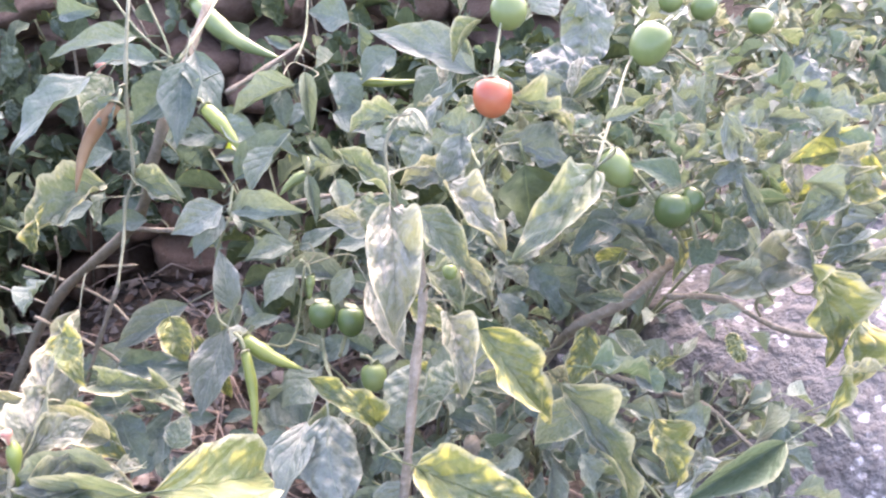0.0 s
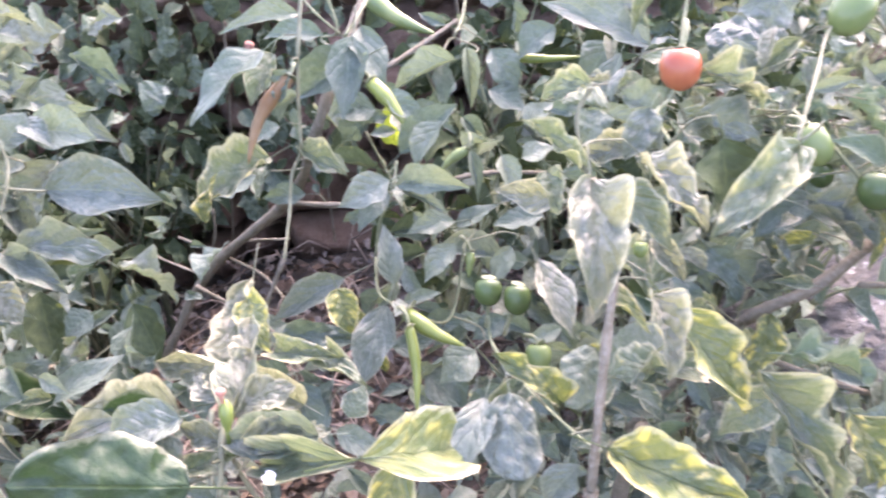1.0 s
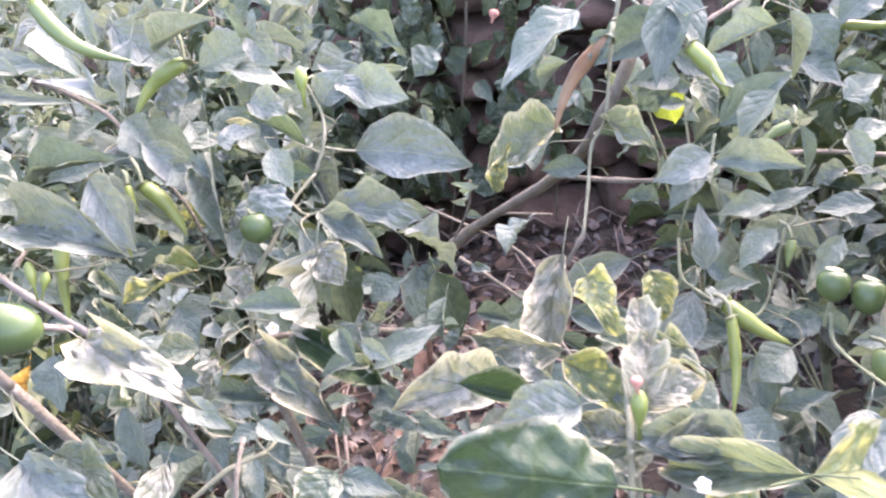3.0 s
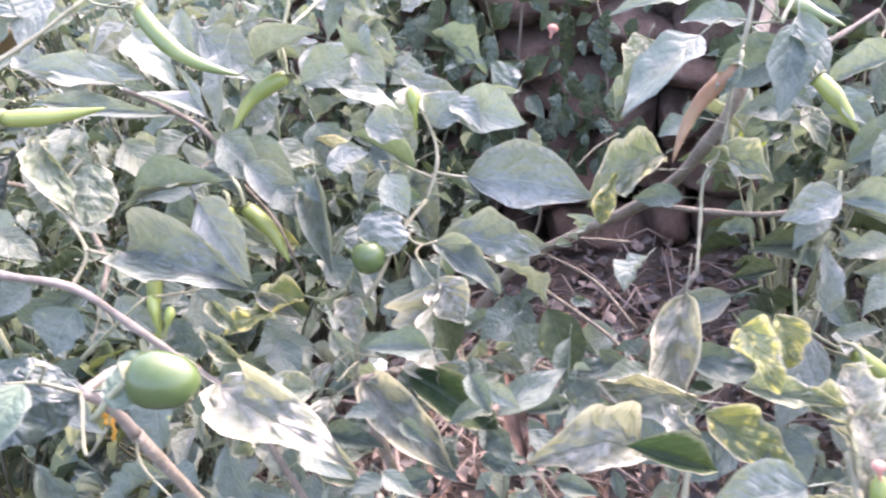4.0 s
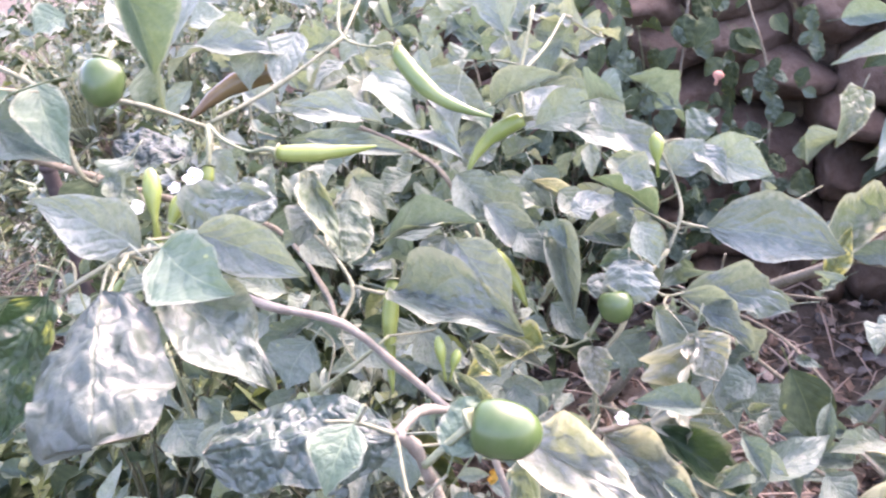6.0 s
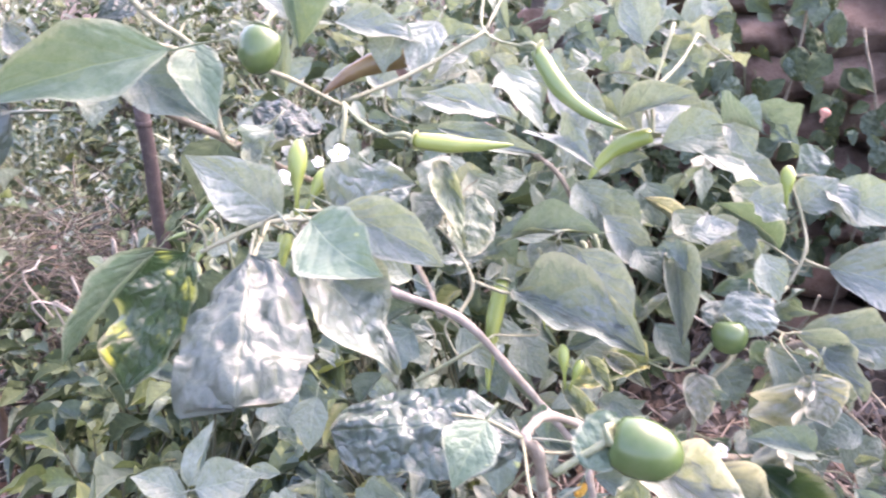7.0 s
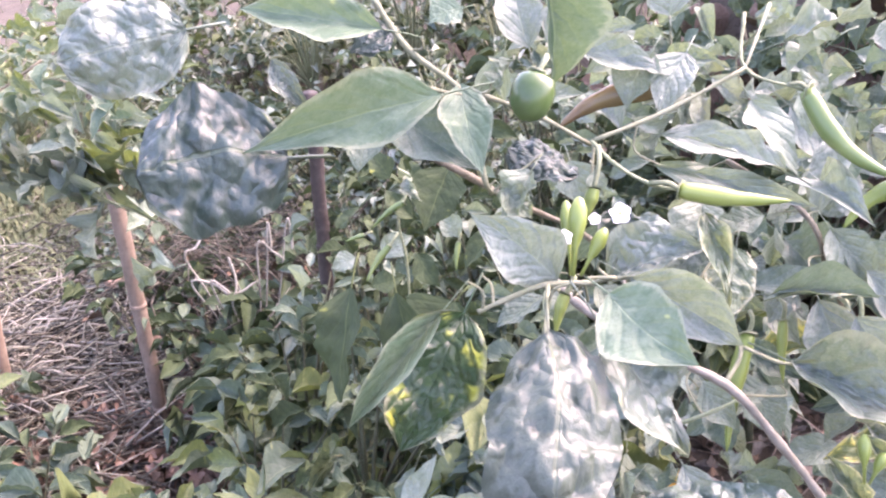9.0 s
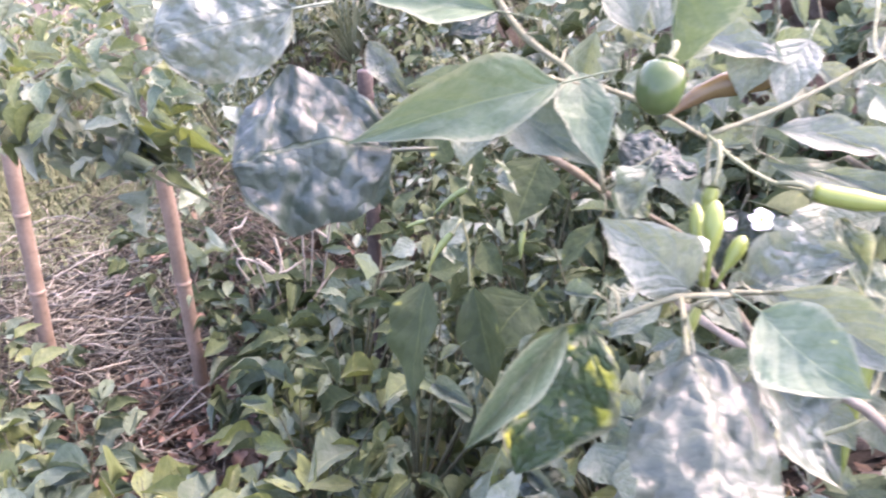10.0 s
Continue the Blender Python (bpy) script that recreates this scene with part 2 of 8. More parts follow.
PEPPER_PALE = fruit_material("pepper_pale", (0.085, 0.140, 0.040), (0.130, 0.185, 0.058), 0.26)
PEPPER_RED = fruit_material("pepper_red", (0.27, 0.050, 0.022), (0.37, 0.115, 0.045), 0.24)
CHILI_GREEN = fruit_material("chili_green", (0.115, 0.168, 0.030), (0.175, 0.225, 0.050), 0.28)
CHILI_DARK = fruit_material("chili_dark", (0.11, 0.17, 0.06), (0.22, 0.28, 0.11), 0.25)
CHILI_DRY = fruit_material("chili_dry", (0.165, 0.088, 0.036), (0.245, 0.165, 0.085), 0.55)
CHILI_BROWN = fruit_material("chili_brown", (0.075, 0.040, 0.018), (0.11, 0.080, 0.028), 0.18)
PETAL = rough_material("petal_white", (0.80, 0.80, 0.76), (0.74, 0.75, 0.66), (0.8, 0.8, 0.72), 60, 0.6, 0.1)
POLLEN = rough_material("flower_centre", (0.5, 0.5, 0.12), (0.6, 0.55, 0.2), (0.4, 0.45, 0.15), 90, 0.7, 0.3)
PINK = rough_material("pink_scrap", (0.42, 0.19, 0.13), (0.50, 0.27, 0.19), (0.36, 0.2, 0.15), 20, 0.6, 0.2)


# ---- meshes ----
def link_part(name, mesh, parent, matrix=None, label=""):
    ob = new(name, mesh)
    if parent is not None:
        ob.parent = parent
    if matrix is not None:
        ob.matrix_basis = matrix
    return tagged(ob, label)


def to_mesh(name, bm, material, smooth=True):
    me = bpy.data.meshes.new(name)
    bm.to_mesh(me)
    bm.free()
    for m in (material if isinstance(material, tuple) else (material,)):
        me.materials.append(m)
    if smooth:
        me.shade_smooth()
    return me


def part(name, bm, material, parent, label=""):
    return link_part(name, to_mesh(name, bm, material), parent, label=label)


def tube(bm, points, radii, sides=7):
    """A round tube through points, capped at both ends."""
    pts = [Vector(p) for p in points]
    rings, side = [], None
    for i, p in enumerate(pts):
        way = (pts[min(i + 1, len(pts) - 1)] - pts[max(i - 1, 0)]).normalized()
        if side is None:
            side = way.cross(Vector((0.31, 0.87, 0.4))).normalized()
        side = (side - way * side.dot(way)).normalized()
        up = way.cross(side)
        r = radii[i] if isinstance(radii, (list, tuple)) else radii
        rings.append([bm.verts.new(p + (side * math.cos(a) + up * math.sin(a)) * r) for a in (2 * math.pi * k / sides for k in range(sides))])
    for a, b in zip(rings, rings[1:]):
        for k in range(sides):
            bm.faces.new((a[k], a[(k + 1) % sides], b[(k + 1) % sides], b[k]))
    bm.faces.new(rings[0][::-1]), bm.faces.new(rings[-1])
    return bm


def smooth_line(points, steps=5):
    """A Catmull-Rom line through a few points."""
    p = [Vector(q) for q in points]
    p = [p[0] * 2 - p[1]] + p + [p[-1] * 2 - p[-2]]
    out = []
    for i in range(1, len(p) - 2):
        for k in range(steps):
            t = k / steps
            a, b, c, d = p[i - 1], p[i], p[i + 1], p[i + 2]
            out.append(0.5 * (2 * b + (c - a) * t + (2 * a - 5 * b + 4 * c - d) * t * t + (3 * b - a - 3 * c + d) * t ** 3))
    return out + [p[-2]]


# blade shapes: trough along the midrib, drooping tip, edge waves, puckers, swelling between the side veins, outline towards base and tip
SHAPES = {
    "flat": dict(cup=0.34, droop=0.14, wave=0.09, puck=0.020, quilt=0.008, base=0.92, tip=1.34),
    "arch": dict(cup=0.38, droop=0.34, wave=0.09, puck=0.020, quilt=0.008, base=0.92, tip=1.34),
    "fold": dict(cup=0.85, droop=0.18, wave=0.06, puck=0.016, quilt=0.010, base=0.88, tip=1.25),
    "curl": dict(cup=0.22, droop=0.42, wave=0.30, puck=0.040, quilt=0.020, base=0.58, tip=0.95, roll=0.35),
    "dome": dict(cup=-0.24, droop=0.12, wave=0.10, puck=0.050, quilt=0.008, base=0.48, tip=0.46),
    "hood": dict(cup=-0.34, droop=0.42, wave=0.12, puck=0.046, quilt=0.006, base=0.36, tip=0.20, steep=4.0, reach=0.6),
    "wavy": dict(cup=0.34, droop=0.20, wave=0.24, puck=0.034, quilt=0.018, base=0.66, tip=1.0, roll=0.25),
}


def outline(s, v):
    """Half the blade's width at v of its length: full near the base, drawn out to a point."""
    m = s["base"] / (s["base"] + s["tip"])
    return max(0.5 * (v / m) ** s["base"] * ((1 - v) / (1 - m)) ** s["tip"], 0.006)


def blade(bm, m, shape, seed, rows=13, cols=8, stalk=0.16, uv=None, mat=0):
    """One leaf blade in bm: base at the origin of m, tip at y = 1, widest one unit across."""
    s, rnd = SHAPES[shape], random.Random(seed)
    ph, ph2, bend, twist, lop = rnd.uniform(0, 6.28), rnd.uniform(0, 6.28), rnd.uniform(-0.09, 0.09), rnd.uniform(-0.5, 0.5), rnd.uniform(-0.2, 0.2)
    ends = rnd.uniform(0.85, 1.15)
    s = dict(s, tip=s["tip"] * ends, cup=s["cup"] * rnd.uniform(0.7, 1.3), droop=s["droop"] * rnd.uniform(0.6, 1.5))
    uv = uv or bm.loops.layers.uv.verify()
    steep, fine = s.get("steep", 2.2), rows > 10
    grid = []
    for i in range(rows + 1):
        v = i / rows
        w = outline(s, v)
        line = []
        for j in range(cols + 1):
            u = 2 * j / cols - 1
            edge = abs(u) ** 2
            fall = s["droop"] * (v ** steep - v * s.get("reach", 1.0))
            z = s["cup"] * w * abs(u) ** 1.2 * 0.9 - fall
            z += s["wave"] * edge * (0.6 * math.sin(8 * v + ph + (1.9 if u > 0 else 0)) + 1.5 * noise.noise(Vector((v * 4.5, ph + (3 if u > 0 else 0), ph2)))) * (0.3 + w)
            if fine:
                z += s["puck"] * 2.2 * (noise.noise(Vector((u * w * 7 + ph * 9, v * 7 + ph2 * 5, seed % 13))) + 0.4 * noise.noise(Vector((u * w * 17 + ph * 5, v * 17 + ph2 * 9, seed % 11)))) * min(1, 4 * w)
                swell = abs(math.sin(math.pi * (5.2 * v - 2.2 * abs(u)))) ** 0.8 * min(1, 6 * abs(u)) * (1 - abs(u) ** 3) * min(1, 4 * w)
                z += s["quilt"] * swell * (1 + 1.4 * noise.noise(Vector((u * 2 + ph2 * 3, v * 5 + ph, 3.3))))
            z += lop * u * w + s.get("roll", 0.0) * abs(u) ** 4 * w
            x = u * w * (1 + 0.05 * math.sin(13 * v + ph2 + u) + (0.07 if s["cup"] < 0 else 0.14) * noise.noise(Vector((v * 6.0, ph * 3 + (7 if u > 0 else 0), ph2))))
            x, z = x * math.cos(twist * v) - (z + fall) * math.sin(twist * v), x * math.sin(twist * v) + z
            line.append((bm.verts.new(m @ Vector((x + bend * math.sin(math.pi * v), v - 0.03 * edge * w, z))), (u + 1) / 2, v))
        grid.append(line)
    for a, b in zip(grid, grid[1:]):
        for j in range(cols):
            f = bm.faces.new((a[j][0], a[j + 1][0], b[j + 1][0], b[j][0]))
            f.material_index, f.smooth = mat, True
            for loop, q in zip(f.loops, (a[j], a[j + 1], b[j + 1], b[j])):
                loop[uv].uv = q[1:]
    if stalk:
        n0 = len(bm.faces)
        tube(bm, [m @ Vector((0, y, z)) for y, z in ((-stalk, -0.25 * stalk), (-stalk * 0.5, -0.08 * stalk), (0.0, -0.004), (0.3, -0.012 - s["droop"] * 0.07))], [0.014 * m.to_scale()[1]] * 3 + [0.006 * m.to_scale()[1]], 4)
        bm.faces.ensure_lookup_table()
        for f in bm.faces[n0:]:
            f.material_index = mat
            for loop in f.loops:
                loop[uv].uv = (0.5, 0.02)
    return bm


LEAF_MESH = {}


def leaf_mesh(shape, material, seed=0):
    key = (shape, material.name, seed % 7)
    if key not in LEAF_MESH:
        fine = 2 if shape in ("dome", "hood", "curl", "wavy") else 1
        bm = blade(bmesh.new(), Matrix(), shape, sum(map(ord, shape)) + 17 * (seed % 7), 13 * fine, 6 * fine, 0.30)
        LEAF_MESH[key] = to_mesh("leaf", bm, material)
    return LEAF_MESH[key]


FACE = Vector((0.18, -0.62, 0.76))  # the way most blades face


def leaf_matrix(base, tip, width, face=None, turn=0.0):
    base, tip = Vector(base), Vector(tip)
    y = tip - base
    length = y.length
    y.normalize()
    n = Vector(face) if face else FACE
    z = (n - y * n.dot(y)).normalized()
    x = y.cross(z)
    rot = Matrix((x, y, z)).transposed().to_4x4() @ Matrix.Rotation(radians(turn), 4, "Y")
    return Matrix.Translation(base) @ rot @ Matrix.Diagonal((width, length, length, 1))


leaf_count = [0]


def leaf(plant, base, tip, width, shape="flat", material=None, face=None, turn=0.0):
    """A leaf of a plant from the base of its blade to its tip."""
    leaf_count[0] += 1
    return link_part("leaf", leaf_mesh(shape, material or LEAF_MID, leaf_count[0] * 5 % 13), plant, leaf_matrix(base, tip, width * (1.0 if shape in ("dome", "hood") else 0.94), face, turn))


FRUITS = []
PATH_SIDE = [Vector(p) for p in ((0.04, 0.09, 1.07), (-0.10, 0.10, 1.05), (-0.27, 0.10, 1.06), (-0.40, 0.03, 1.06), (-0.50, 0.0, 1.09))]


def hides_fruit(p):
    """Whether a leaf at p would hang over a fruit on the side of the path: those stay in the open."""
    for f in FRUITS:
        for q in PATH_SIDE:
            way = q - f
            t = (p - f).dot(way) / way.length_squared
            if 0 < t < 1 and (p - f - way * t).length < 0.035:
                return True
    return False


def thicken(plant, seed, share=1.0, back=(0.03, 0.16), spread=0.055, shapes=("flat", "arch", "wavy", "fold", "curl")):
    """More leaves of the same kinds behind and between those already on the plant."""
    r = random.Random(seed)
    for ob in [o for o in plant.children if o.name.split(".")[0] == "leaf"]:
        for _ in range(int(share) + (r.random() < share % 1)):
            m = ob.matrix_basis
            size = m.to_scale().y * r.uniform(0.55, 0.95)
            p = m.translation + Vector((-0.35, 0.80, -0.48)) * r.uniform(*back) + Vector((r.gauss(0, spread), r.gauss(0, spread * 0.5), r.gauss(0, spread)))
            if hides_fruit(p) or p.z < height(p.x, p.y) + 0.04 or (-0.86 < p.x < -0.25 and p.y > 0.74 and p.z < 0.62) or (p.x > 0.12 and p.z < 0.72 and r.random() < 0.72):
                continue
            way = Vector((r.uniform(-1, 1), r.uniform(-0.7, 0.4), r.uniform(-1.0, 0.3))).normalized()
            face = (r.uniform(-0.5, 0.6), r.uniform(-1.0, 0.0), r.uniform(0.3, 1.0))
            size = min(size, 0.085)
            link_part("leaf", leaf_mesh(r.choice(shapes), ob.data.materials[0] if r.random() < 0.7 else r.choice((LEAF_MID, LEAF_DEEP)), r.randrange(9)), plant, leaf_matrix(p, p + way * size, size * r.uniform(0.36, 0.52), face))


LINES = {}  # points along the branches of each plant


def join_stalks(plant):
    """Thin stalks from the leaves to the nearest branch of the plant."""
    bm = bmesh.new()
    for ob in [o for o in plant.children if o.name.split(".")[0] == "leaf"]:
        m = ob.matrix_basis
        base = m @ Vector((0, -0.28, -0.07))
        near = min(LINES[plant.name], key=lambda q: (q - base).length)
        gap = (near - base).length
        if 0.006 < gap < 0.055:
            sag = Vector((0, 0, -0.18 * gap)) - (m.to_3x3() @ Vector((0, 0.2, 0))).normalized() * 0.3 * gap
            tube(bm, smooth_line([base, base.lerp(near, 0.45) + sag, near], 4), [0.0007] * 4 + [0.0009] * 4 + [0.0011], 5)
    tagged(part("foliage_stalk", bm, STEM_PALE, plant), "thin pale green leaf stalks", kind="stuff")


def branch(plant, points, r0, r1, material=None, name="branch"):
    line = smooth_line(points)
    LINES.setdefault(plant.name, []).extend(line)
    n = len(line) - 1
    radii = [(r0 + (r1 - r0) * i / n) * (1 + 0.14 * math.sin(i * 2.4) + (0.35 if i % 5 == 0 and i else 0)) for i in range(n + 1)]
    return part(name, tube(bmesh.new(), line, radii, 8), material or STEM_BROWN, plant)


def lathe(bm, m, profile, sides=14, lobes=0, depth=0.0):
    rings = []
    for r, y in profile:
        rings.append([bm.verts.new(m @ Vector((r * (1 + depth * math.cos(lobes * a)) * math.cos(a), y, r * (1 + depth * math.cos(lobes * a)) * math.sin(a)))) for a in (2 * math.pi * k / sides for k in range(sides))])
    for a, b in zip(rings, rings[1:]):
        for k in range(sides):
            bm.faces.new((a[k], b[k], b[(k + 1) % sides], a[(k + 1) % sides]))
    bm.faces.new(rings[0]), bm.faces.new(rings[-1][::-1])
    return bm


def along(base, tip):
    y = Vector(tip) - Vector(base)
    length = y.length
    y.normalize()
    x = y.cross(Vector((0.2, -0.6, 0.75))).normalized()
    return Matrix.Translation(base) @ Matrix((x, y, x.cross(y))).transposed().to_4x4(), length


def stalk_and_cap(fruit, base, stalk, cap_r, length):
    """The green cap on the fruit's shoulder and the stalk that it hangs by."""
    m, _ = along(base, Vector(base) * 2 - Vector(stalk))
    bm = lathe(bmesh.new(), m, [(cap_r * 0.25, -0.1 * length), (cap_r * 0.7, -0.02 * length), (cap_r, 0.05 * length), (cap_r * 0.97, 0.09 * length), (cap_r * 0.6, 0.05 * length)], 10, 5, 0.08)
    part("cap", bm, STEM_GREEN, fruit)
    mid = (Vector(base) + Vector(stalk)) / 2 + Vector((0.002, 0, 0.003))
    part("stalk", tube(bmesh.new(), smooth_line([stalk, mid, base], 4), 0.0018, 6), STEM_GREEN, fruit)


def round_pepper(plant, top, bottom, width, material=None, stalk=None, label=""):
    """A cherry-type pepper from its shoulder to its blossom end."""
    m, n = along(top, bottom)
    FRUITS.append((Vector(top) + Vector(bottom)) / 2)
    r = width / 2
    prof = [(r * 0.12, 0.02 * n), (r * 0.55, -0.01 * n), (r * 0.86, 0.09 * n), (r, 0.3 * n), (r * 0.99, 0.5 * n), (r * 0.88, 0.72 * n), (r * 0.62, 0.89 * n), (r * 0.3, 0.98 * n), (r * 0.06, n)]
    fruit = part("pepper", lathe(bmesh.new(), m, prof, 20, 3, 0.02), material or PEPPER_GREEN, plant, label)
    stalk_and_cap(fruit, top, stalk or Vector(top) + (Vector(top) - Vector(bottom)).normalized() * 0.03 + Vector((0, 0, 0.012)), r * 0.55, n)
    return fruit


def chili(plant, base, tip, width, bend=0.12, material=None, stalk=None, label=""):
    """A long pepper: shoulder, taper, curved and a little lumpy."""
    base, tip = Vector(base), Vector(tip)
    way = tip - base
    FRUITS.append((tip + base) / 2)
    side = way.cross(Vector((0.2, -0.6, 0.75))).normalized()
    pts, rad = [], []
    for i in range(15):
        v = i / 14
        pts.append(base + way * v + side * (bend * way.length * math.sin(math.pi * v)))
        r = width / 2 * (0.72 + 0.28 * math.sin(min(1, v * 3.2) * math.pi / 2)) * (1 - max(0, v - 0.25) / 0.75) ** 0.62 * (1 + 0.05 * math.sin(v * 21))
        rad.append(max(r, width * 0.03))
    fruit = part("chili", tube(bmesh.new(), pts, rad, 12), material or CHILI_GREEN, plant, label)
    stalk_and_cap(fruit, base, stalk or base - way.normalized() * 0.022 + Vector((0, 0, 0.01)), width * 0.52, way.length * 0.2)
    return fruit


def flower(plant, centre, size, face, material=None):
    """A small five-petalled flower with a pale centre."""
    z = Vector(face).normalized()
    x = z.cross(Vector((0.3, 0.2, 0.9))).normalized()
    rot = Matrix.Translation(centre) @ Matrix((x, z.cross(x), z)).transposed().to_4x4()
    bm = bmesh.new()
    for k in range(5):
        blade(bm, rot @ Matrix.Rotation(k * 1.2566, 4, "Z") @ Matrix.Diagonal((size * 0.46, size * 0.5, size * 0.5, 1)), "dome", k, 5, 4, 0)
    ob = part("flower", bm, material or PETAL, plant, "small white open flower")
    part("flower_centre", lathe(bmesh.new(), rot @ Matrix.Rotation(radians(90), 4, "X") @ Matrix.Scale(size, 4), [(0.03, -0.02), (0.1, 0.02), (0.09, 0.1), (0.03, 0.14)], 8), POLLEN, ob)
    return ob


def bud(plant, base, tip, width, material=None):
    """A young pod or closed bud on its stalk."""
    m, n = along(base, tip)
    r = width / 2
    prof = [(r * 0.25, 0), (r * 0.3, 0.35 * n), (r * 0.7, 0.5 * n), (r, 0.68 * n), (r * 0.92, 0.85 * n), (r * 0.5, 0.97 * n), (r * 0.15, n)]
    return part("bud", lathe(bmesh.new(), m, prof, 10), material or CHILI_GREEN, plant)


def thing(name, label, category, place=(0, 0, 0), group="", kind=""):
    """An empty at the world's origin's axes: parts are given in world places."""
    ob = tagged(new(name), label, category, group, kind)
    ob.empty_display_size = 0.02
    return ob


# ---- ground ----
def height(x, y):
    """The soil: level under the plants, falling towards the far path, rising to a bank at the back."""
    t = min(1, max(0, (-0.45 - x) / 1.7))
    h = 0.22 - 0.59 * t * t * (3 - 2 * t)
    b = min(1, max(0, (y - 2.1) / 2.5))
    h += 0.35 * b * b * (3 - 2 * b)
    return h + 0.018 * noise.noise(Vector((x * 3, y * 3, 0))) + 0.007 * noise.noise(Vector((x * 13, y * 13, 4)))


def sheet(size, n, near):
    """Ground vertices: fine near the plants, coarse to the horizon."""
    vals = []
    for i in range(n + 1):
        s = 2 * i / n - 1
        vals.append(near * s + (size - near) * math.copysign(abs(s) ** 7, s))
    return vals


bm = bmesh.new()
axis = sheet(400.0, 150, 3.0)
rows_v = [[bm.verts.new((x - 0.6, y + 0.9, height(x - 0.6, y + 0.9))) for x in axis] for y in axis]
for a, b in zip(rows_v, rows_v[1:]):
    for j in range(len(axis) - 1):
        bm.faces.new((a[j], a[j + 1], b[j + 1], b[j]))
ground = tagged(new("ground", to_mesh("ground", bm, SOIL)), "brown garden soil strewn with leaf litter", "ground", kind="structure")


def stone_mesh(seed, flat=0.8):
    """A field stone: blocky, worn at the edges, chipped."""
    rnd = random.Random(seed)
    bm = bmesh.new()
    bmesh.ops.create_icosphere(bm, subdivisions=4, radius=0.5)
    off = Vector((rnd.uniform(0, 50), rnd.uniform(0, 50), rnd.uniform(0, 50)))
    cuts = [(Vector((rnd.gauss(0, 1), rnd.gauss(0, 1), rnd.gauss(0, 1))).normalized(), rnd.uniform(0.30, 0.42)) for _ in range(9)]
    for v in bm.verts:
        p = v.co.normalized()
        q = p * 0.5 * (1 + 0.18 * noise.noise(p * 1.3 + off))
        for n, d in cuts:
            over = q.dot(n) - d
            if over > 0:
                q -= n * over * 0.85
        v.co = q * (1 + 0.05 * noise.noise(p * 5 + off) + 0.02 * noise.noise(p * 14 + off))
        v.co.z *= flat
    return bm


# ---- stone wall at the back ----
STONES = [to_mesh("stone", stone_mesh(k), STONE) for k in range(11)]
wall = thing("stone_wall", "low dry wall of rounded brown field stones", "wall", kind="structure")
rnd = random.Random(5)
z = 0.20
for course in range(8):
    x = -1.35 + rnd.uniform(0, 0.1)
    hgt = rnd.uniform(0.07, 0.13)
    while x < 0.12:
        w = rnd.uniform(0.08, 0.23)
        y = 1.62 + 0.02 * course + rnd.uniform(-0.02, 0.02) + 0.10 * (x + 0.5)
        base_h = height(x, y) - 0.22
        m = Matrix.Translation((x + w / 2, y, z + base_h * 0.7 + hgt / 2)) @ Euler((rnd.uniform(-0.3, 0.3), rnd.uniform(-0.22, 0.22), rnd.uniform(-0.4, 0.4))).to_matrix().to_4x4() @ Matrix.Diagonal((w * 1.15, 0.22, hgt * rnd.uniform(1.3, 1.65), 1))
        link_part("stone", rnd.choice(STONES), wall, m)
        x += w * 0.93
    z += hgt * 0.95
bm = bmesh.new()
bmesh.ops.create_cube(bm, size=1, matrix=Matrix.Translation((-0.62, 1.79, 0.45)) @ Matrix.Rotation(0.1, 4, "Z") @ Matrix.Diagonal((1.45, 0.16, 0.95, 1)))
part("earth_core", bm, SOIL, wall)

# ---- boulder ----
bm = bmesh.new()
bmesh.ops.create_icosphere(bm, subdivisions=5, radius=1.0)
for v in bm.verts:
    p = v.co.copy()
    v.co = p * (1 + 0.16 * noise.noise(p * 1.5) + 0.07 * noise.noise(p * 4) + 0.025 * noise.noise(p * 11) + 0.010 * noise.noise(p * 26))
    v.co = Vector((v.co.x * 0.62, v.co.y * 0.52, v.co.z * 0.40))
boulder = tagged(new("boulder", to_mesh("boulder", bm, ROCK)), "large grey boulder with white lichen spots", "rock")
boulder.matrix_basis = pose(0.71, 1.35, 0.12, 12, 0, 20)

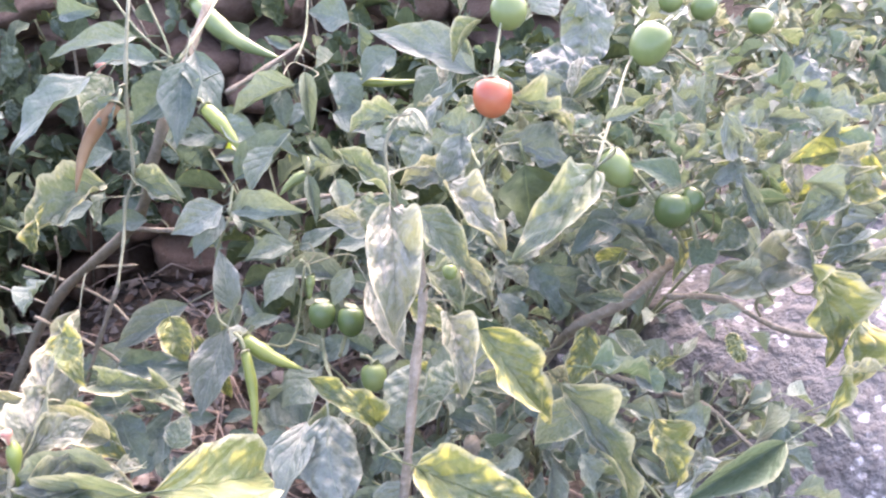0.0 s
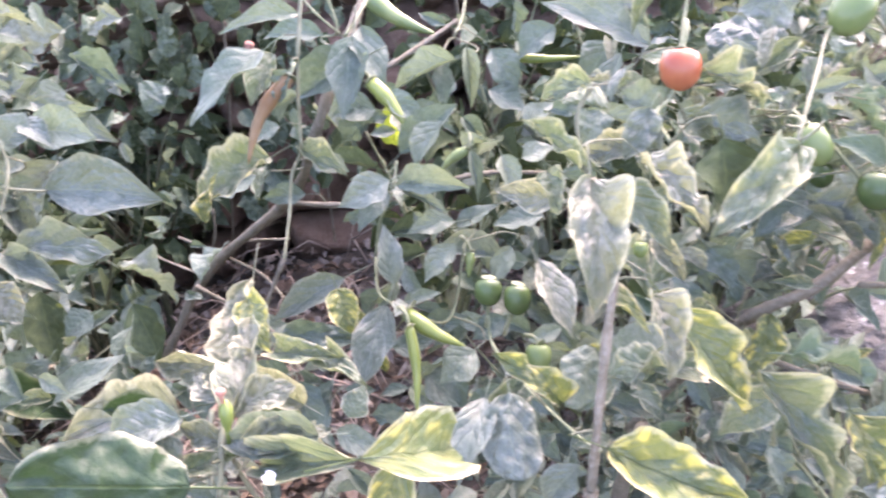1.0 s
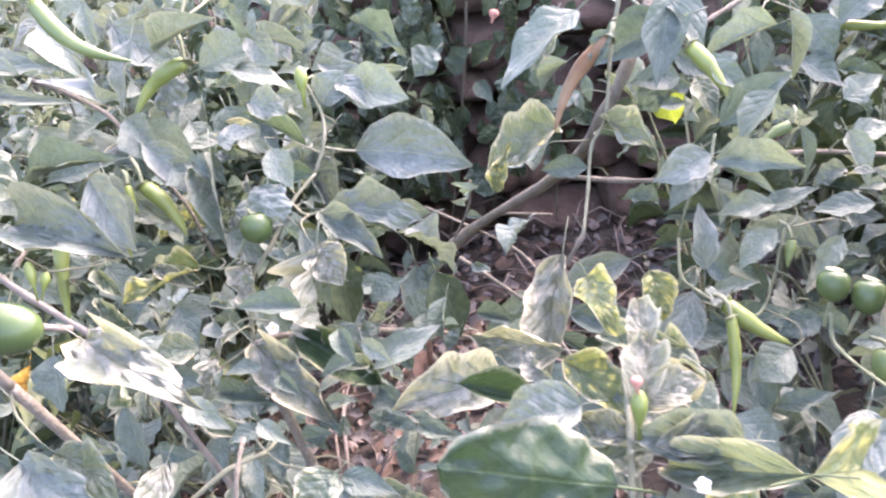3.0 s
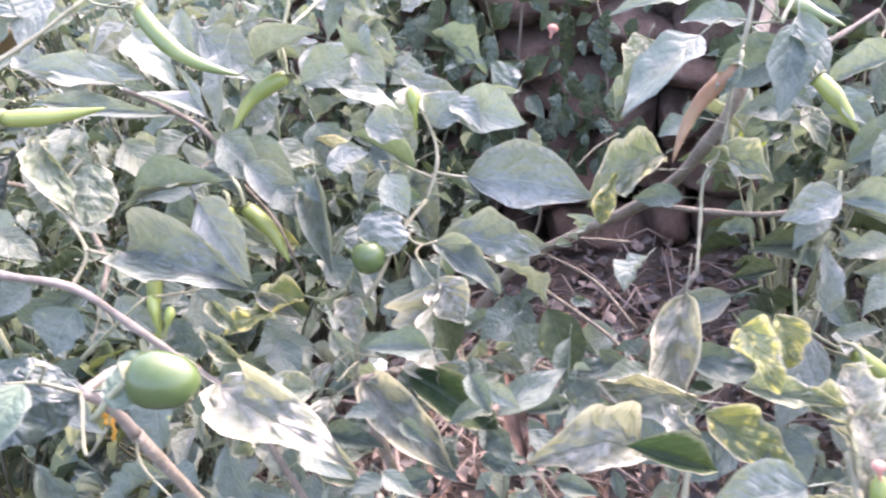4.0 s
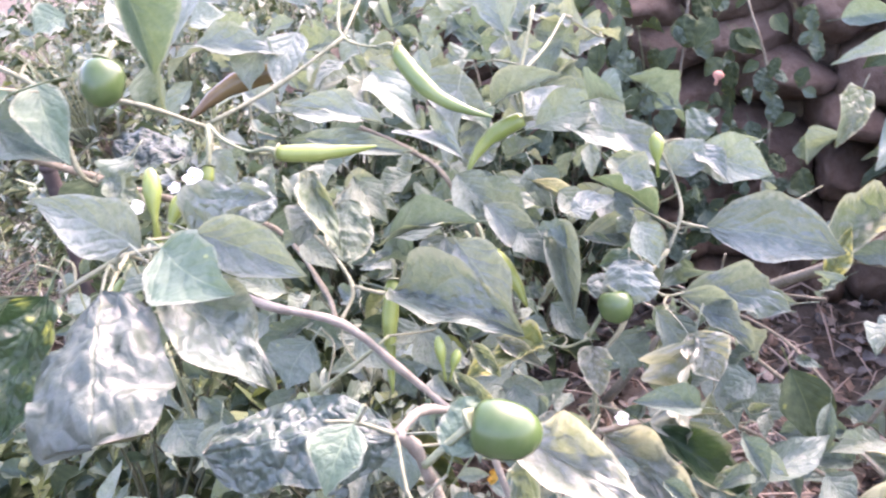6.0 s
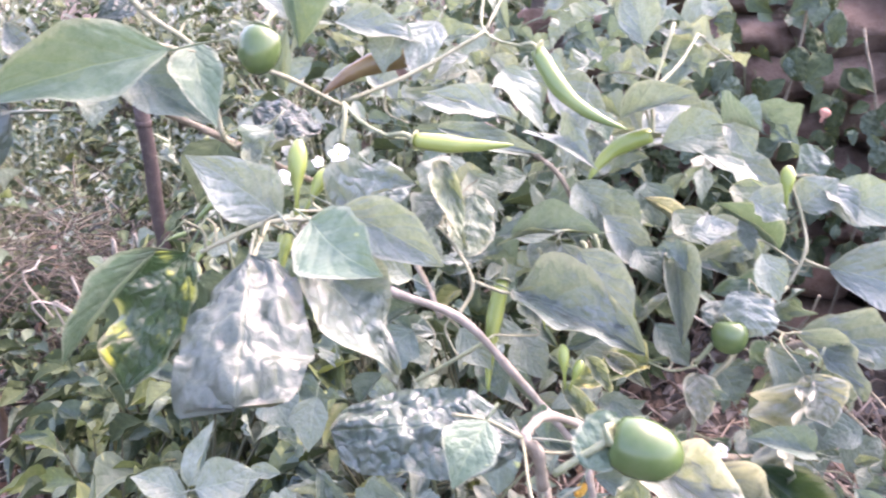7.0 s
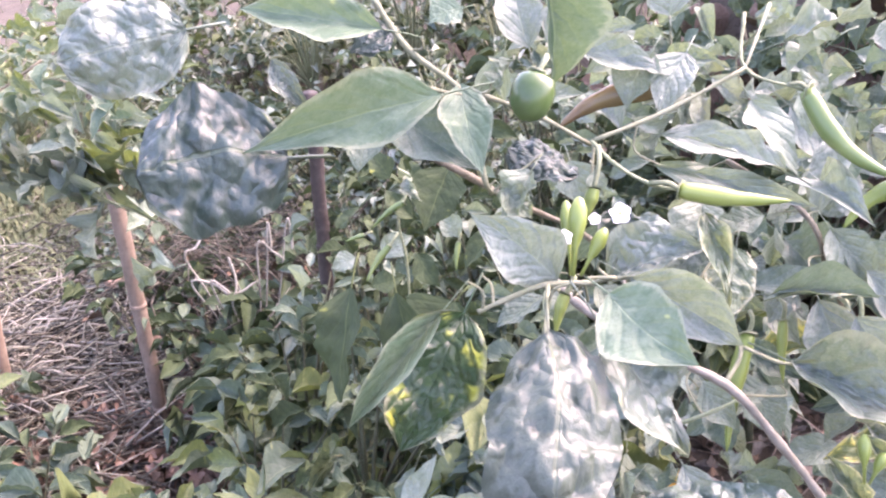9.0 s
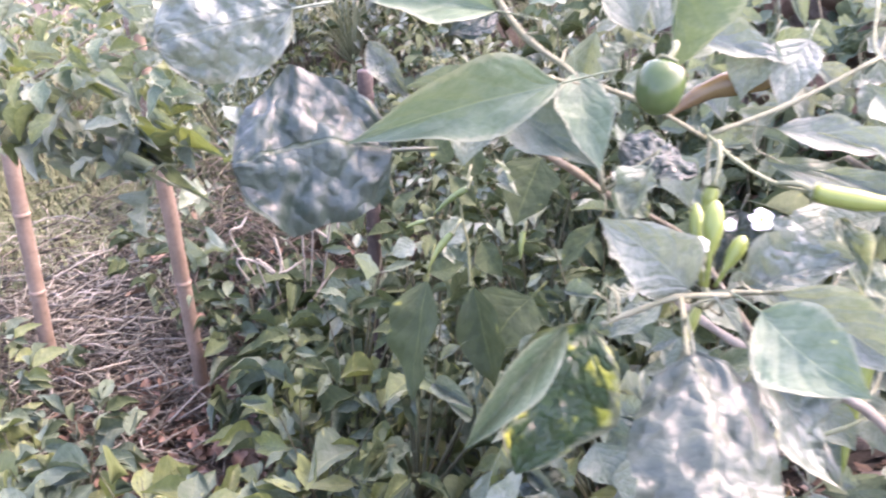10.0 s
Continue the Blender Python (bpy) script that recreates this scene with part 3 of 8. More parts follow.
# ---- background planting ----
def shrub(name, label, x, y, top, spread, n, size, mats, seed, joined=False, shapes=("flat", "arch", "wavy", "fold"), group="garden shrubs", stem=None, low=0.3):
    """A bushy plant: a forked stem and n leaves set round its twigs."""
    rnd = random.Random(seed)
    z0 = height(x, y)
    plant = thing(name, label, "plant", group=group)
    root = Vector((x, y, z0 - 0.02))
    crown = top - z0
    bm = bmesh.new()
    twigs = []
    fork = root + Vector((rnd.uniform(-0.04, 0.04), rnd.uniform(-0.04, 0.04), crown * low))
    r = 0.004 + 0.008 * crown
    tube(bm, smooth_line([root, (root + fork) / 2 + Vector((0.01, 0, 0)), fork], 3), [r * 1.2] * 2 + [r] * 5, 6)
    k = max(4, int(n / 7))
    for i in range(k):
        a = 2.4 * i + rnd.uniform(-0.5, 0.5)
        reach = spread * rnd.uniform(0.45, 1.0)
        tip = Vector((x + math.cos(a) * reach, y + math.sin(a) * reach, z0 + crown * rnd.uniform(0.55, 1.0)))
        mid = fork.lerp(tip, 0.5) + Vector((0, 0, crown * rnd.uniform(-0.02, 0.12)))
        line = smooth_line([fork, mid, tip], 4)
        tube(bm, line, [r * 0.55 * (1 - 0.8 * j / (len(line) - 1)) for j in range(len(line))], 5)
        twigs.append(line)
    part("stem", bm, stem or STEM_GREEN, plant)
    bag = bmesh.new() if joined else None
    fineness = (7, 4) if x > -3.1 and y < 1.3 else (5, 2)
    uv = bag.loops.layers.uv.verify() if joined else None
    for i in range(n):
        line = twigs[i % k]
        f = 1 - 0.75 * rnd.random() ** 2.2
        at = line[round(f * (len(line) - 1))]
        out = Vector((at.x - x, at.y - y, 0.0)).normalized() if (at - root).length > 0.01 else Vector((1, 0, 0))
        a = rnd.uniform(-1.5, 1.5)
        way = Vector((out.x * math.cos(a) - out.y * math.sin(a), out.x * math.sin(a) + out.y * math.cos(a), rnd.uniform(-0.75, 0.25))).normalized()
        s = size * rnd.uniform(0.6, 1.25)
        face = (rnd.uniform(-0.45, 0.45), rnd.uniform(-0.7, 0.25), rnd.uniform(0.5, 1.0))
        base = at + way * s * 0.18
        m = leaf_matrix(base, base + way * s, s * rnd.uniform(0.32, 0.46), face)
        if joined:
            blade(bag, m, rnd.choice(shapes), i, *fineness, 0, uv, rnd.randrange(len(mats)))
        else:
            link_part("leaf", leaf_mesh(rnd.choice(shapes), rnd.choice(mats), i), plant, m)
    if joined:
        tagged(link_part("foliage", to_mesh("foliage", bag, tuple(mats)), plant), kind="stuff")
    return plant


def stake(label, foot, head, r, material):
    ob = thing("garden_stake", label, "stake", group="garden stakes")
    a, b = Vector(foot), Vector(head)
    n = 22
    pts = [a.lerp(b, i / n) + Vector((0.002 * math.sin(i * 1.7), 0, 0)) for i in range(n + 1)]
    part("pole", tube(bmesh.new(), pts, [r * (1 + 0.03 * math.sin(i * 2.1)) for i in range(n + 1)], 12), material, ob)
    for k in range(3, n, 6):
        at, up = pts[k], (b - a).normalized() * 0.006
        part("joint", tube(bmesh.new(), [at - up, at - up * 0.4, at + up * 0.4, at + up], [r * 1.05, r * 1.12, r * 1.12, r * 1.05], 12), material, ob)
    return ob


MIX = (LEAF_BACK, LEAF_MID, LEAF_DEEP)
rnd = random.Random(11)


def clear_of(x, y):
    """The open patch of bare litter before the wall."""
    return not (-0.86 < x < -0.12 and 0.78 < y < 1.55)


def scatter(n, x0, x1, y0, y1, gap, seed):
    """Places at least gap apart, off the open patch."""
    r, got, tries = random.Random(seed), [], 0
    while len(got) < n and tries < 4000:
        tries += 1
        p = (r.uniform(x0, x1), r.uniform(y0, y1))
        if clear_of(*p) and all((p[0] - q[0]) ** 2 + (p[1] - q[1]) ** 2 > gap * gap for q in got):
            got.append(p)
    return got


# undergrowth between and behind the peppers
for i, (x, y) in enumerate(scatter(24, -0.10, 0.62, 0.72, 1.62, 0.13, 1)):
    top = min(0.46 + 0.32 * (y - 0.72), 0.74) + rnd.uniform(-0.05, 0.05)
    if x > 0.33 and y < 1.3:
        continue  # bare before the boulder
    shrub("weedy_shrub", "leafy undergrowth plant with dull grey-green pointed leaves", x, y, top, 0.13, 72, 0.048, MIX, 100 + i, group="undergrowth")
for i, (x, y) in enumerate(scatter(26, -1.55, -0.78, 0.62, 1.75, 0.16, 2)):
    # towards the wall and the far side, shade is put into the leaf colour
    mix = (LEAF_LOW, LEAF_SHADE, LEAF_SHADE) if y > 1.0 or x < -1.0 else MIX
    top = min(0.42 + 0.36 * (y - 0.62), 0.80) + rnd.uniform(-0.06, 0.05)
    shrub("weedy_shrub", "leafy undergrowth plant with dull grey-green pointed leaves", x, y, top, 0.16, 72, 0.055, mix, 140 + i, group="undergrowth", stem=STEM_SHADED if x < -0.85 else None)
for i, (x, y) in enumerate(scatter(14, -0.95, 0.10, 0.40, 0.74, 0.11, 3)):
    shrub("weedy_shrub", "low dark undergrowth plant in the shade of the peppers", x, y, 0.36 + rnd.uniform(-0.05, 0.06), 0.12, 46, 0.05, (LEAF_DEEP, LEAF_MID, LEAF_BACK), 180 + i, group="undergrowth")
# the shade of the hollow before the wall is painted into these leaves
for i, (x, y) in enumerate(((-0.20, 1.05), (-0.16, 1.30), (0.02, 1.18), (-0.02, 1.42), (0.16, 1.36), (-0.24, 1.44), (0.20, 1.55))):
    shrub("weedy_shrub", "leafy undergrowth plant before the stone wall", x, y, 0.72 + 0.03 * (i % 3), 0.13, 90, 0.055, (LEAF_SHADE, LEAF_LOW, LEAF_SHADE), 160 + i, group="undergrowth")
# bright planting beyond, towards the open garden
for i, (x, y) in enumerate(scatter(52, 0.05, 3.0, 1.72, 5.4, 0.30, 4)):
    shrub("garden_shrub", "distant leafy garden plant with pale green leaves", x, y, height(x, y) + rnd.uniform(0.40, 0.75), 0.32, 260, 0.07, (LEAF_BACK, LEAF_FRESH, LEAF_MID), 200 + i, True)
for i, (x, y) in enumerate(scatter(40, -5.2, -1.1, 1.75, 5.6, 0.40, 5)):
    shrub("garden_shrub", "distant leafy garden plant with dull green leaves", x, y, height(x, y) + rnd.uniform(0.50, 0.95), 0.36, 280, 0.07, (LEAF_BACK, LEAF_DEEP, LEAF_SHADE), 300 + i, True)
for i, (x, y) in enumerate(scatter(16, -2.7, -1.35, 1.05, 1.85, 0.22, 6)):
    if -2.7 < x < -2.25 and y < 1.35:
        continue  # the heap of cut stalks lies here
    shrub("garden_shrub", "bushy garden plant with dull green leaves", x, y, height(x, y) + rnd.uniform(0.40, 0.62), 0.22, 170, 0.055, (LEAF_SHADE, LEAF_SHADE, LEAF_DEEP), 350 + i, True, stem=STEM_SHADED)


def creeper(x0, x1, z0, z1, n, size, seed, tones):
    """A climber on the face of the wall: thin runners and small leaves laid against the stones."""
    r = random.Random(seed)
    plant = thing("wall_creeper", "creeping plant growing over the stone wall, shade put into its leaf colour", "plant", group="wall creepers")
    bm = bmesh.new()
    xm = (x0 + x1) / 2
    top = Vector((xm + r.uniform(-0.1, 0.1), 1.52 + 0.10 * (xm + 0.5), z1))
    tube(bm, smooth_line([(xm, 1.50 + 0.10 * (xm + 0.5), 0.18), (xm + r.uniform(-0.1, 0.1), 1.49 + 0.10 * (xm + 0.5), (z0 + z1) / 2), top], 5), 0.0025, 5)
    part("runner", bm, STEM_BROWN, plant)
    for i in range(n):
        x, z = r.uniform(x0, x1), r.uniform(z0, z1)
        y = 1.50 + 0.10 * (x + 0.5) + r.uniform(-0.10, 0.01) + 0.06 * (z - 0.5)
        a = r.uniform(-2.6, -0.5)
        s = size * r.uniform(0.6, 1.3)
        base = Vector((x, y, z))
        way = Vector((math.cos(a), r.uniform(-0.5, 0.1), math.sin(a))).normalized()
        link_part("leaf", leaf_mesh(r.choice(("flat", "arch", "wavy", "dome")), r.choice(tones), i), plant, leaf_matrix(base, base + way * s, s * r.uniform(0.5, 0.75), (r.uniform(-0.4, 0.4), -1, r.uniform(0.1, 0.9))))
    return plant


# LEAF_SHADE carries the wall's shade in the colour of these leaves
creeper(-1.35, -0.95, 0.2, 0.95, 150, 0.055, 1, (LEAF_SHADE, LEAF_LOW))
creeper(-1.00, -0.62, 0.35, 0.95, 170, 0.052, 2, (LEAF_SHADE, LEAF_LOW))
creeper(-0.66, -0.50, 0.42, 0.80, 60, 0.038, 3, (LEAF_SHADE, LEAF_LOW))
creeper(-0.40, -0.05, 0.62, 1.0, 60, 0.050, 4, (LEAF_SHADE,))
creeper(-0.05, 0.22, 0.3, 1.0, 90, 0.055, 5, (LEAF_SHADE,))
# small-leaved plants down by the path
for i, (x, y) in enumerate(scatter(66, -2.62, -0.98, 0.00, 1.25, 0.14, 7)):
    beside = abs((x + 0.51) * 0.383 + y * 0.924)  # off the line to the bamboo stake
    if (x + 2.16) ** 2 + (y - 0.55) ** 2 > 0.022 and not (x < -1.72 and beside < 0.20) and not (x < -2.30 and y > 0.42 and i % 4):
        shrub("low_shrub", "low bushy plant with small dull green leaves", x, y, height(x, y) + rnd.uniform(0.14, 0.38), rnd.uniform(0.11, 0.18), 36, rnd.uniform(0.068, 0.098), (LEAF_LOW, LEAF_LIME) if i % 3 == 0 or x > -1.7 else (LEAF_LOW, LEAF_SHADE, LEAF_LOW), 500 + i, True, group="low plants", stem=STEM_SHADED)
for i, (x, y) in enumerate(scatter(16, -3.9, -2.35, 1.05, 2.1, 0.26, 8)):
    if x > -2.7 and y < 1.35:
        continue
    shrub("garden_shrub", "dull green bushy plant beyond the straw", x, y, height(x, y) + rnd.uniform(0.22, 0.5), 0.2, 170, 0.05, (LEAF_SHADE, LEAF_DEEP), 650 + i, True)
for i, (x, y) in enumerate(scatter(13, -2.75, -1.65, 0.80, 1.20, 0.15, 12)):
    shrub("low_shrub", "low bushy plant with small dull green leaves", x, y, height(x, y) + rnd.uniform(0.22, 0.42), 0.13, 40, 0.066, (LEAF_SHADE, LEAF_LOW), 560 + i, True, group="low plants", stem=STEM_SHADED)
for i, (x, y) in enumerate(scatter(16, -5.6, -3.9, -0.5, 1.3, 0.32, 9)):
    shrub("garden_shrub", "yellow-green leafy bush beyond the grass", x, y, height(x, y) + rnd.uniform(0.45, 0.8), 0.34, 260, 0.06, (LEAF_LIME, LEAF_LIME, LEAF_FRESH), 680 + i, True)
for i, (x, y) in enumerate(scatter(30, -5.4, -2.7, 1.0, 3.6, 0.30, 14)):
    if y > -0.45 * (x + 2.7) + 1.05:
        shrub("garden_shrub", "low leafy garden plant beyond the straw", x, y, height(x, y) + rnd.uniform(0.28, 0.50), 0.30, 150, 0.075, (LEAF_LOW, LEAF_LIME, LEAF_BACK), 720 + i, True, stem=STEM_SHADED, low=0.12)
# the green of these plants has the shade beside the stake in its colour
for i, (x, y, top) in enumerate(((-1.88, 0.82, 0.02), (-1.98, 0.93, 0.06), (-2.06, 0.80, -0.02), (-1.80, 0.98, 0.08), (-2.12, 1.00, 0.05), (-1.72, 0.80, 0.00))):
    shrub("low_shrub", "low bushy plant with soft green leaves darkened for shade", x, y, top, 0.14, 44, 0.085, (LEAF_SHADE, LEAF_LOW, LEAF_SHADE), 610 + i, True, group="low plants", stem=STEM_SHADED, low=0.15)
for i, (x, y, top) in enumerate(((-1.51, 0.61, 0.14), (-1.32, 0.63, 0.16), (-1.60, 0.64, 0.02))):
    shrub("low_shrub", "low bushy plant with fresh yellow-green leaves", x, y, top, 0.15, 46, 0.062, (LEAF_LIME, LEAF_LOW, LEAF_LIME), 590 + i, True, group="low plants", stem=STEM_SHADED)
stake("pale brown bamboo stake driven into the soil", (-2.225, 0.71, -0.44), (-2.252, 0.724, 0.70), 0.018, BAMBOO)
stake("pale brown bamboo stake beside the path", (-2.655, 0.465, -0.44), (-2.71, 0.54, 0.38), 0.020, BAMBOO)
stake("dark weathered wooden stake among the leaves", (-1.69, 0.89, -0.36), (-1.69, 0.89, 0.64), 0.014, DARK_WOOD)


def dry_tuft(root, strands):
    """Pale dry blades that rise from one root and arch over."""
    tuft = thing("dry_grass_tuft", "pale arched dry grass blades among low green plants", "dry grass", group="dry grass tufts")
    for line in strands:
        bm = bmesh.new()
        root_at = Vector(root)
        pts = smooth_line([root_at, root_at.lerp(Vector(line[0]), 0.6) + Vector((0.01, 0.01, 0.03))] + [Vector(p) for p in line], 5)
        tube(bm, pts, [0.0020 + 0.0015 * j / (len(pts) - 1) if j < len(pts) - 2 else 0.0011 for j in range(len(pts))], 5)
        part("blade", bm, STRAW_PALE, tuft)


DRY_BLADES = (
    [(-2.135, 0.814, 0.084), (-2.110, 0.856, 0.078), (-2.070, 0.884, 0.039)],
    [(-2.112, 0.853, 0.079), (-2.093, 0.873, 0.066), (-2.072, 0.885, 0.043)],
    [(-2.112, 0.909, 0.128), (-2.082, 0.905, 0.075), (-2.064, 0.875, 0.023)],
    [(-2.083, 0.978, 0.148), (-2.057, 1.003, 0.129), (-2.031, 1.021, 0.106)],
    [(-2.061, 1.056, 0.194), (-2.041, 1.053, 0.157), (-2.026, 1.039, 0.116)],
    [(-2.071, 0.879, 0.036), (-2.064, 0.912, 0.053), (-2.053, 0.951, 0.072)],
    [(-2.163, 0.824, 0.140), (-2.160, 0.852, 0.160), (-2.161, 0.876, 0.185)],
    [(-2.009, 0.820, -0.095), (-2.005, 0.908, -0.034), (-2.002, 1.004, 0.046)],
    [(-1.996, 0.843, -0.095), (-1.989, 0.911, -0.053), (-1.982, 0.969, -0.015)],
    [(-2.085, 1.014, 0.189), (-2.070, 1.009, 0.156), (-2.058, 0.998, 0.125)],
)
for half in (0, 1):
    at = Vector(DRY_BLADES[5 + 2 * half][0])
    dry_tuft((at.x - 0.03, at.y + 0.05, height(at.x - 0.03, at.y + 0.05)), DRY_BLADES[half::2])



# ---- litter, straw and grass ----
def strew(name, label, n, place, make, material, seed, category):
    """Uncountable small bits in one mesh."""
    r = random.Random(seed)
    bm = bmesh.new()
    uv = bm.loops.layers.uv.verify()
    for i in range(n):
        x, y = place(r)
        make(bm, r, Vector((x, y, height(x, y))), uv, i)
    return tagged(new(name, to_mesh(name, bm, material)), label, category, kind="stuff")


def dry_leaf(bm, r, p, uv, i):
    s = r.uniform(0.012, 0.038)
    m = Matrix.Translation(p + Vector((0, 0, r.uniform(0.004, 0.02)))) @ Euler((r.uniform(-0.6, 0.6), r.uniform(-0.6, 0.6), r.uniform(0, 6.28))).to_matrix().to_4x4() @ Matrix.Diagonal((s * r.uniform(0.4, 0.7), s, s, 1))
    blade(bm, m, r.choice(("curl", "wavy", "arch", "dome")), i, 4, 4, 0.0, uv, r.choice((0, 0, 1, 2, 2)))


def big_dry_leaf(bm, r, p, uv, i):
    s = r.uniform(0.035, 0.07)
    m = Matrix.Translation(p + Vector((0, 0, r.uniform(0.004, 0.05)))) @ Euler((r.uniform(-0.9, 0.9), r.uniform(-0.9, 0.9), r.uniform(0, 6.28))).to_matrix().to_4x4() @ Matrix.Diagonal((s * r.uniform(0.4, 0.7), s, s, 1))
    blade(bm, m, r.choice(("curl", "wavy", "curl")), i, 6, 4, 0.0, uv, r.choice((0, 0, 1)))


def straw_bit(bm, r, p, uv, i):
    a, n = r.uniform(0, 6.28), r.uniform(0.05, 0.18)
    way = Vector((math.cos(a), math.sin(a), r.uniform(-0.1, 0.35))) * n
    p = p + Vector((0, 0, r.uniform(0.0, 0.05)))
    w = r.uniform(0.0012, 0.003)
    tube(bm, [p, p + way * 0.5 + Vector((0, 0, r.uniform(0, 0.03))), p + way], [w, w, w * 0.5], 3)


def straw_strand(bm, r, p, uv, i):
    """A flat-lying strand of dry straw, bent once, pale or weathered."""
    a, n = r.gauss(0.9, 0.8), r.uniform(0.07, 0.24)
    way = Vector((math.cos(a), math.sin(a), r.uniform(-0.15, 0.25))) * n
    p = p + Vector((0, 0, 0.01 + 0.07 * r.random() ** 2))
    w, k = r.uniform(0.0015, 0.0038), len(bm.faces)
    tube(bm, [p, p + way * 0.5 + Vector((r.gauss(0, 0.012), r.gauss(0, 0.012), r.uniform(0, 0.03))), p + way], [w, w, w * 0.6], 4)
    bm.faces.ensure_lookup_table()
    tone = r.choice((0, 2, 1, 2))
    for face in bm.faces[k:]:
        face.material_index = tone


def grass_blade(bm, r, p, uv, i):
    a, n, w = r.uniform(0, 6.28), r.uniform(0.03, 0.10), r.uniform(0.002, 0.004)
    out = Vector((math.cos(a), math.sin(a), 0))
    side = Vector((-out.y, out.x, 0)) * w
    mid, tip = p + out * n * 0.25 + Vector((0, 0, n * 0.8)), p + out * n * 0.8 + Vector((0, 0, n))
    v = [bm.verts.new(q) for q in (p - side, p + side, mid + side * 0.8, mid - side * 0.8, tip)]
    bm.faces.new(v[:4]), bm.faces.new((v[3], v[2], v[4]))


LITTER_PALE = rough_material("litter_pale", (0.215, 0.175, 0.135), (0.315, 0.265, 0.210), (0.14, 0.110, 0.085), 25, 0.85, 0.4)
LITTER_BROWN = rough_material("litter_brown", (0.115, 0.082, 0.055), (0.178, 0.128, 0.090), (0.07, 0.052, 0.038), 25, 0.85, 0.4)
LITTER_GREY = rough_material("litter_grey", (0.105, 0.098, 0.085), (0.165, 0.155, 0.135), (0.06, 0.055, 0.048), 25, 0.85, 0.4)
HEAP_DARK = rough_material("heap_stalk", (0.045, 0.042, 0.030), (0.075, 0.068, 0.050), (0.11, 0.10, 0.075), 25, 0.85, 0.4)
strew("leaf_litter", "brown and grey fallen leaves lying on the soil", 2600, lambda r: (r.gauss(-0.48, 0.34), r.gauss(1.05, 0.34)), dry_leaf, (LITTER_BROWN, LITTER_PALE, LITTER_GREY), 21, "leaf litter")
strew("fallen_leaves", "scattered dry leaves along the garden path", 2600, lambda r: (r.uniform(-3.6, -0.9), r.uniform(-0.2, 1.7)), dry_leaf, (LITTER_BROWN, LITTER_PALE, LITTER_GREY), 22, "leaf litter")
def straw_place(r):
    """The straw lies on the open side of the bamboo stake."""
    while True:
        x, y = r.gauss(-2.80, 0.36), r.gauss(0.76, 0.32)
        if (x + 0.51) * 0.383 + y * 0.924 < 0.04 + 0.16 * r.random():
            return x, y


strew("straw_mulch", "grey-brown dry stalks and straw lying in heaps", 4300, straw_place, straw_strand, (STRAW, STRAW_PALE, HEAP_DARK), 23, "straw")
strew("fallen_brown_leaves", "curled brown dry leaves lying under the low plants", 420, lambda r: (r.gauss(-2.15, 0.28), r.gauss(0.55, 0.22)), big_dry_leaf, (LEAF_DRY, LITTER_BROWN), 27, "leaf litter")
strew("twigs", "thin dry twigs and stalks on the soil", 420, lambda r: (r.gauss(-0.55, 0.4), r.gauss(1.05, 0.35)), straw_bit, LITTER_PALE, 24, "twigs")


def grass_place(r):
    """The lawn lies beyond the straw, towards the open side."""
    while True:
        x, y = -2.5 - abs(r.gauss(0, 1.7)), r.gauss(0.9, 1.0)
        if y < -0.32 * (x + 2.5) + 0.12 or x < -3.0 - 0.25 * r.random():
            return x, y


strew("grass", "short yellowish green grass beyond the path", 34000, grass_place, grass_blade, GRASS, 25, "grass")


def pale_stalk(bm, r, p, uv, i):
    """A bleached arching stalk."""
    a, n = r.uniform(0, 6.28), r.uniform(0.06, 0.14)
    out = Vector((math.cos(a), math.sin(a), 0)) * n
    p = p + Vector((0, 0, r.uniform(0.05, 0.28)))
    tube(bm, smooth_line([p, p + out * 0.5 + Vector((0, 0, n * 0.35)), p + out], 4), 0.0028, 5)


strew("dry_stalks", "bleached arching dry stalks among the low plants", 70, lambda r: (r.gauss(-1.72, 0.16), r.gauss(1.0, 0.12)), pale_stalk, STEM_PALE, 26, "stalks")




def cut_twig(bm, r, p, uv, i):
    """A thin cut stalk lying at any slant in the heap."""
    a, n = r.uniform(0, 6.28), r.uniform(0.08, 0.24)
    way = Vector((math.cos(a), math.sin(a), r.uniform(-0.5, 0.7))) * n
    p = p + Vector((0, 0, 0.02 + 0.36 * r.random() ** 1.5))
    k = len(bm.faces)
    tube(bm, [p, p + way * 0.5 + Vector((r.gauss(0, 0.01), r.gauss(0, 0.01), 0.012)), p + way], [r.uniform(0.0012, 0.0030)] * 2 + [0.001], 4)
    bm.faces.ensure_lookup_table()
    tone = r.choice((0, 0, 1))
    for face in bm.faces[k:]:
        face.material_index = tone


def heap_leaf(bm, r, p, uv, i):
    big_dry_leaf(bm, r, p + Vector((0, 0, 0.22 * r.random())), uv, i)


strew("brush_heap", "heap of thin brown dry stalks and twigs", 1300, lambda r: (r.gauss(-2.48, 0.22), r.gauss(1.20, 0.16)), cut_twig, (HEAP_DARK, HEAP_DARK), 31, "twigs")
strew("heap_leaves", "curled brown dry leaves caught in the heap of stalks", 150, lambda r: (r.gauss(-2.42, 0.24), r.gauss(1.14, 0.16)), heap_leaf, (LEAF_DRY, LITTER_BROWN), 32, "leaf litter")

# ---- the pepper plants ----

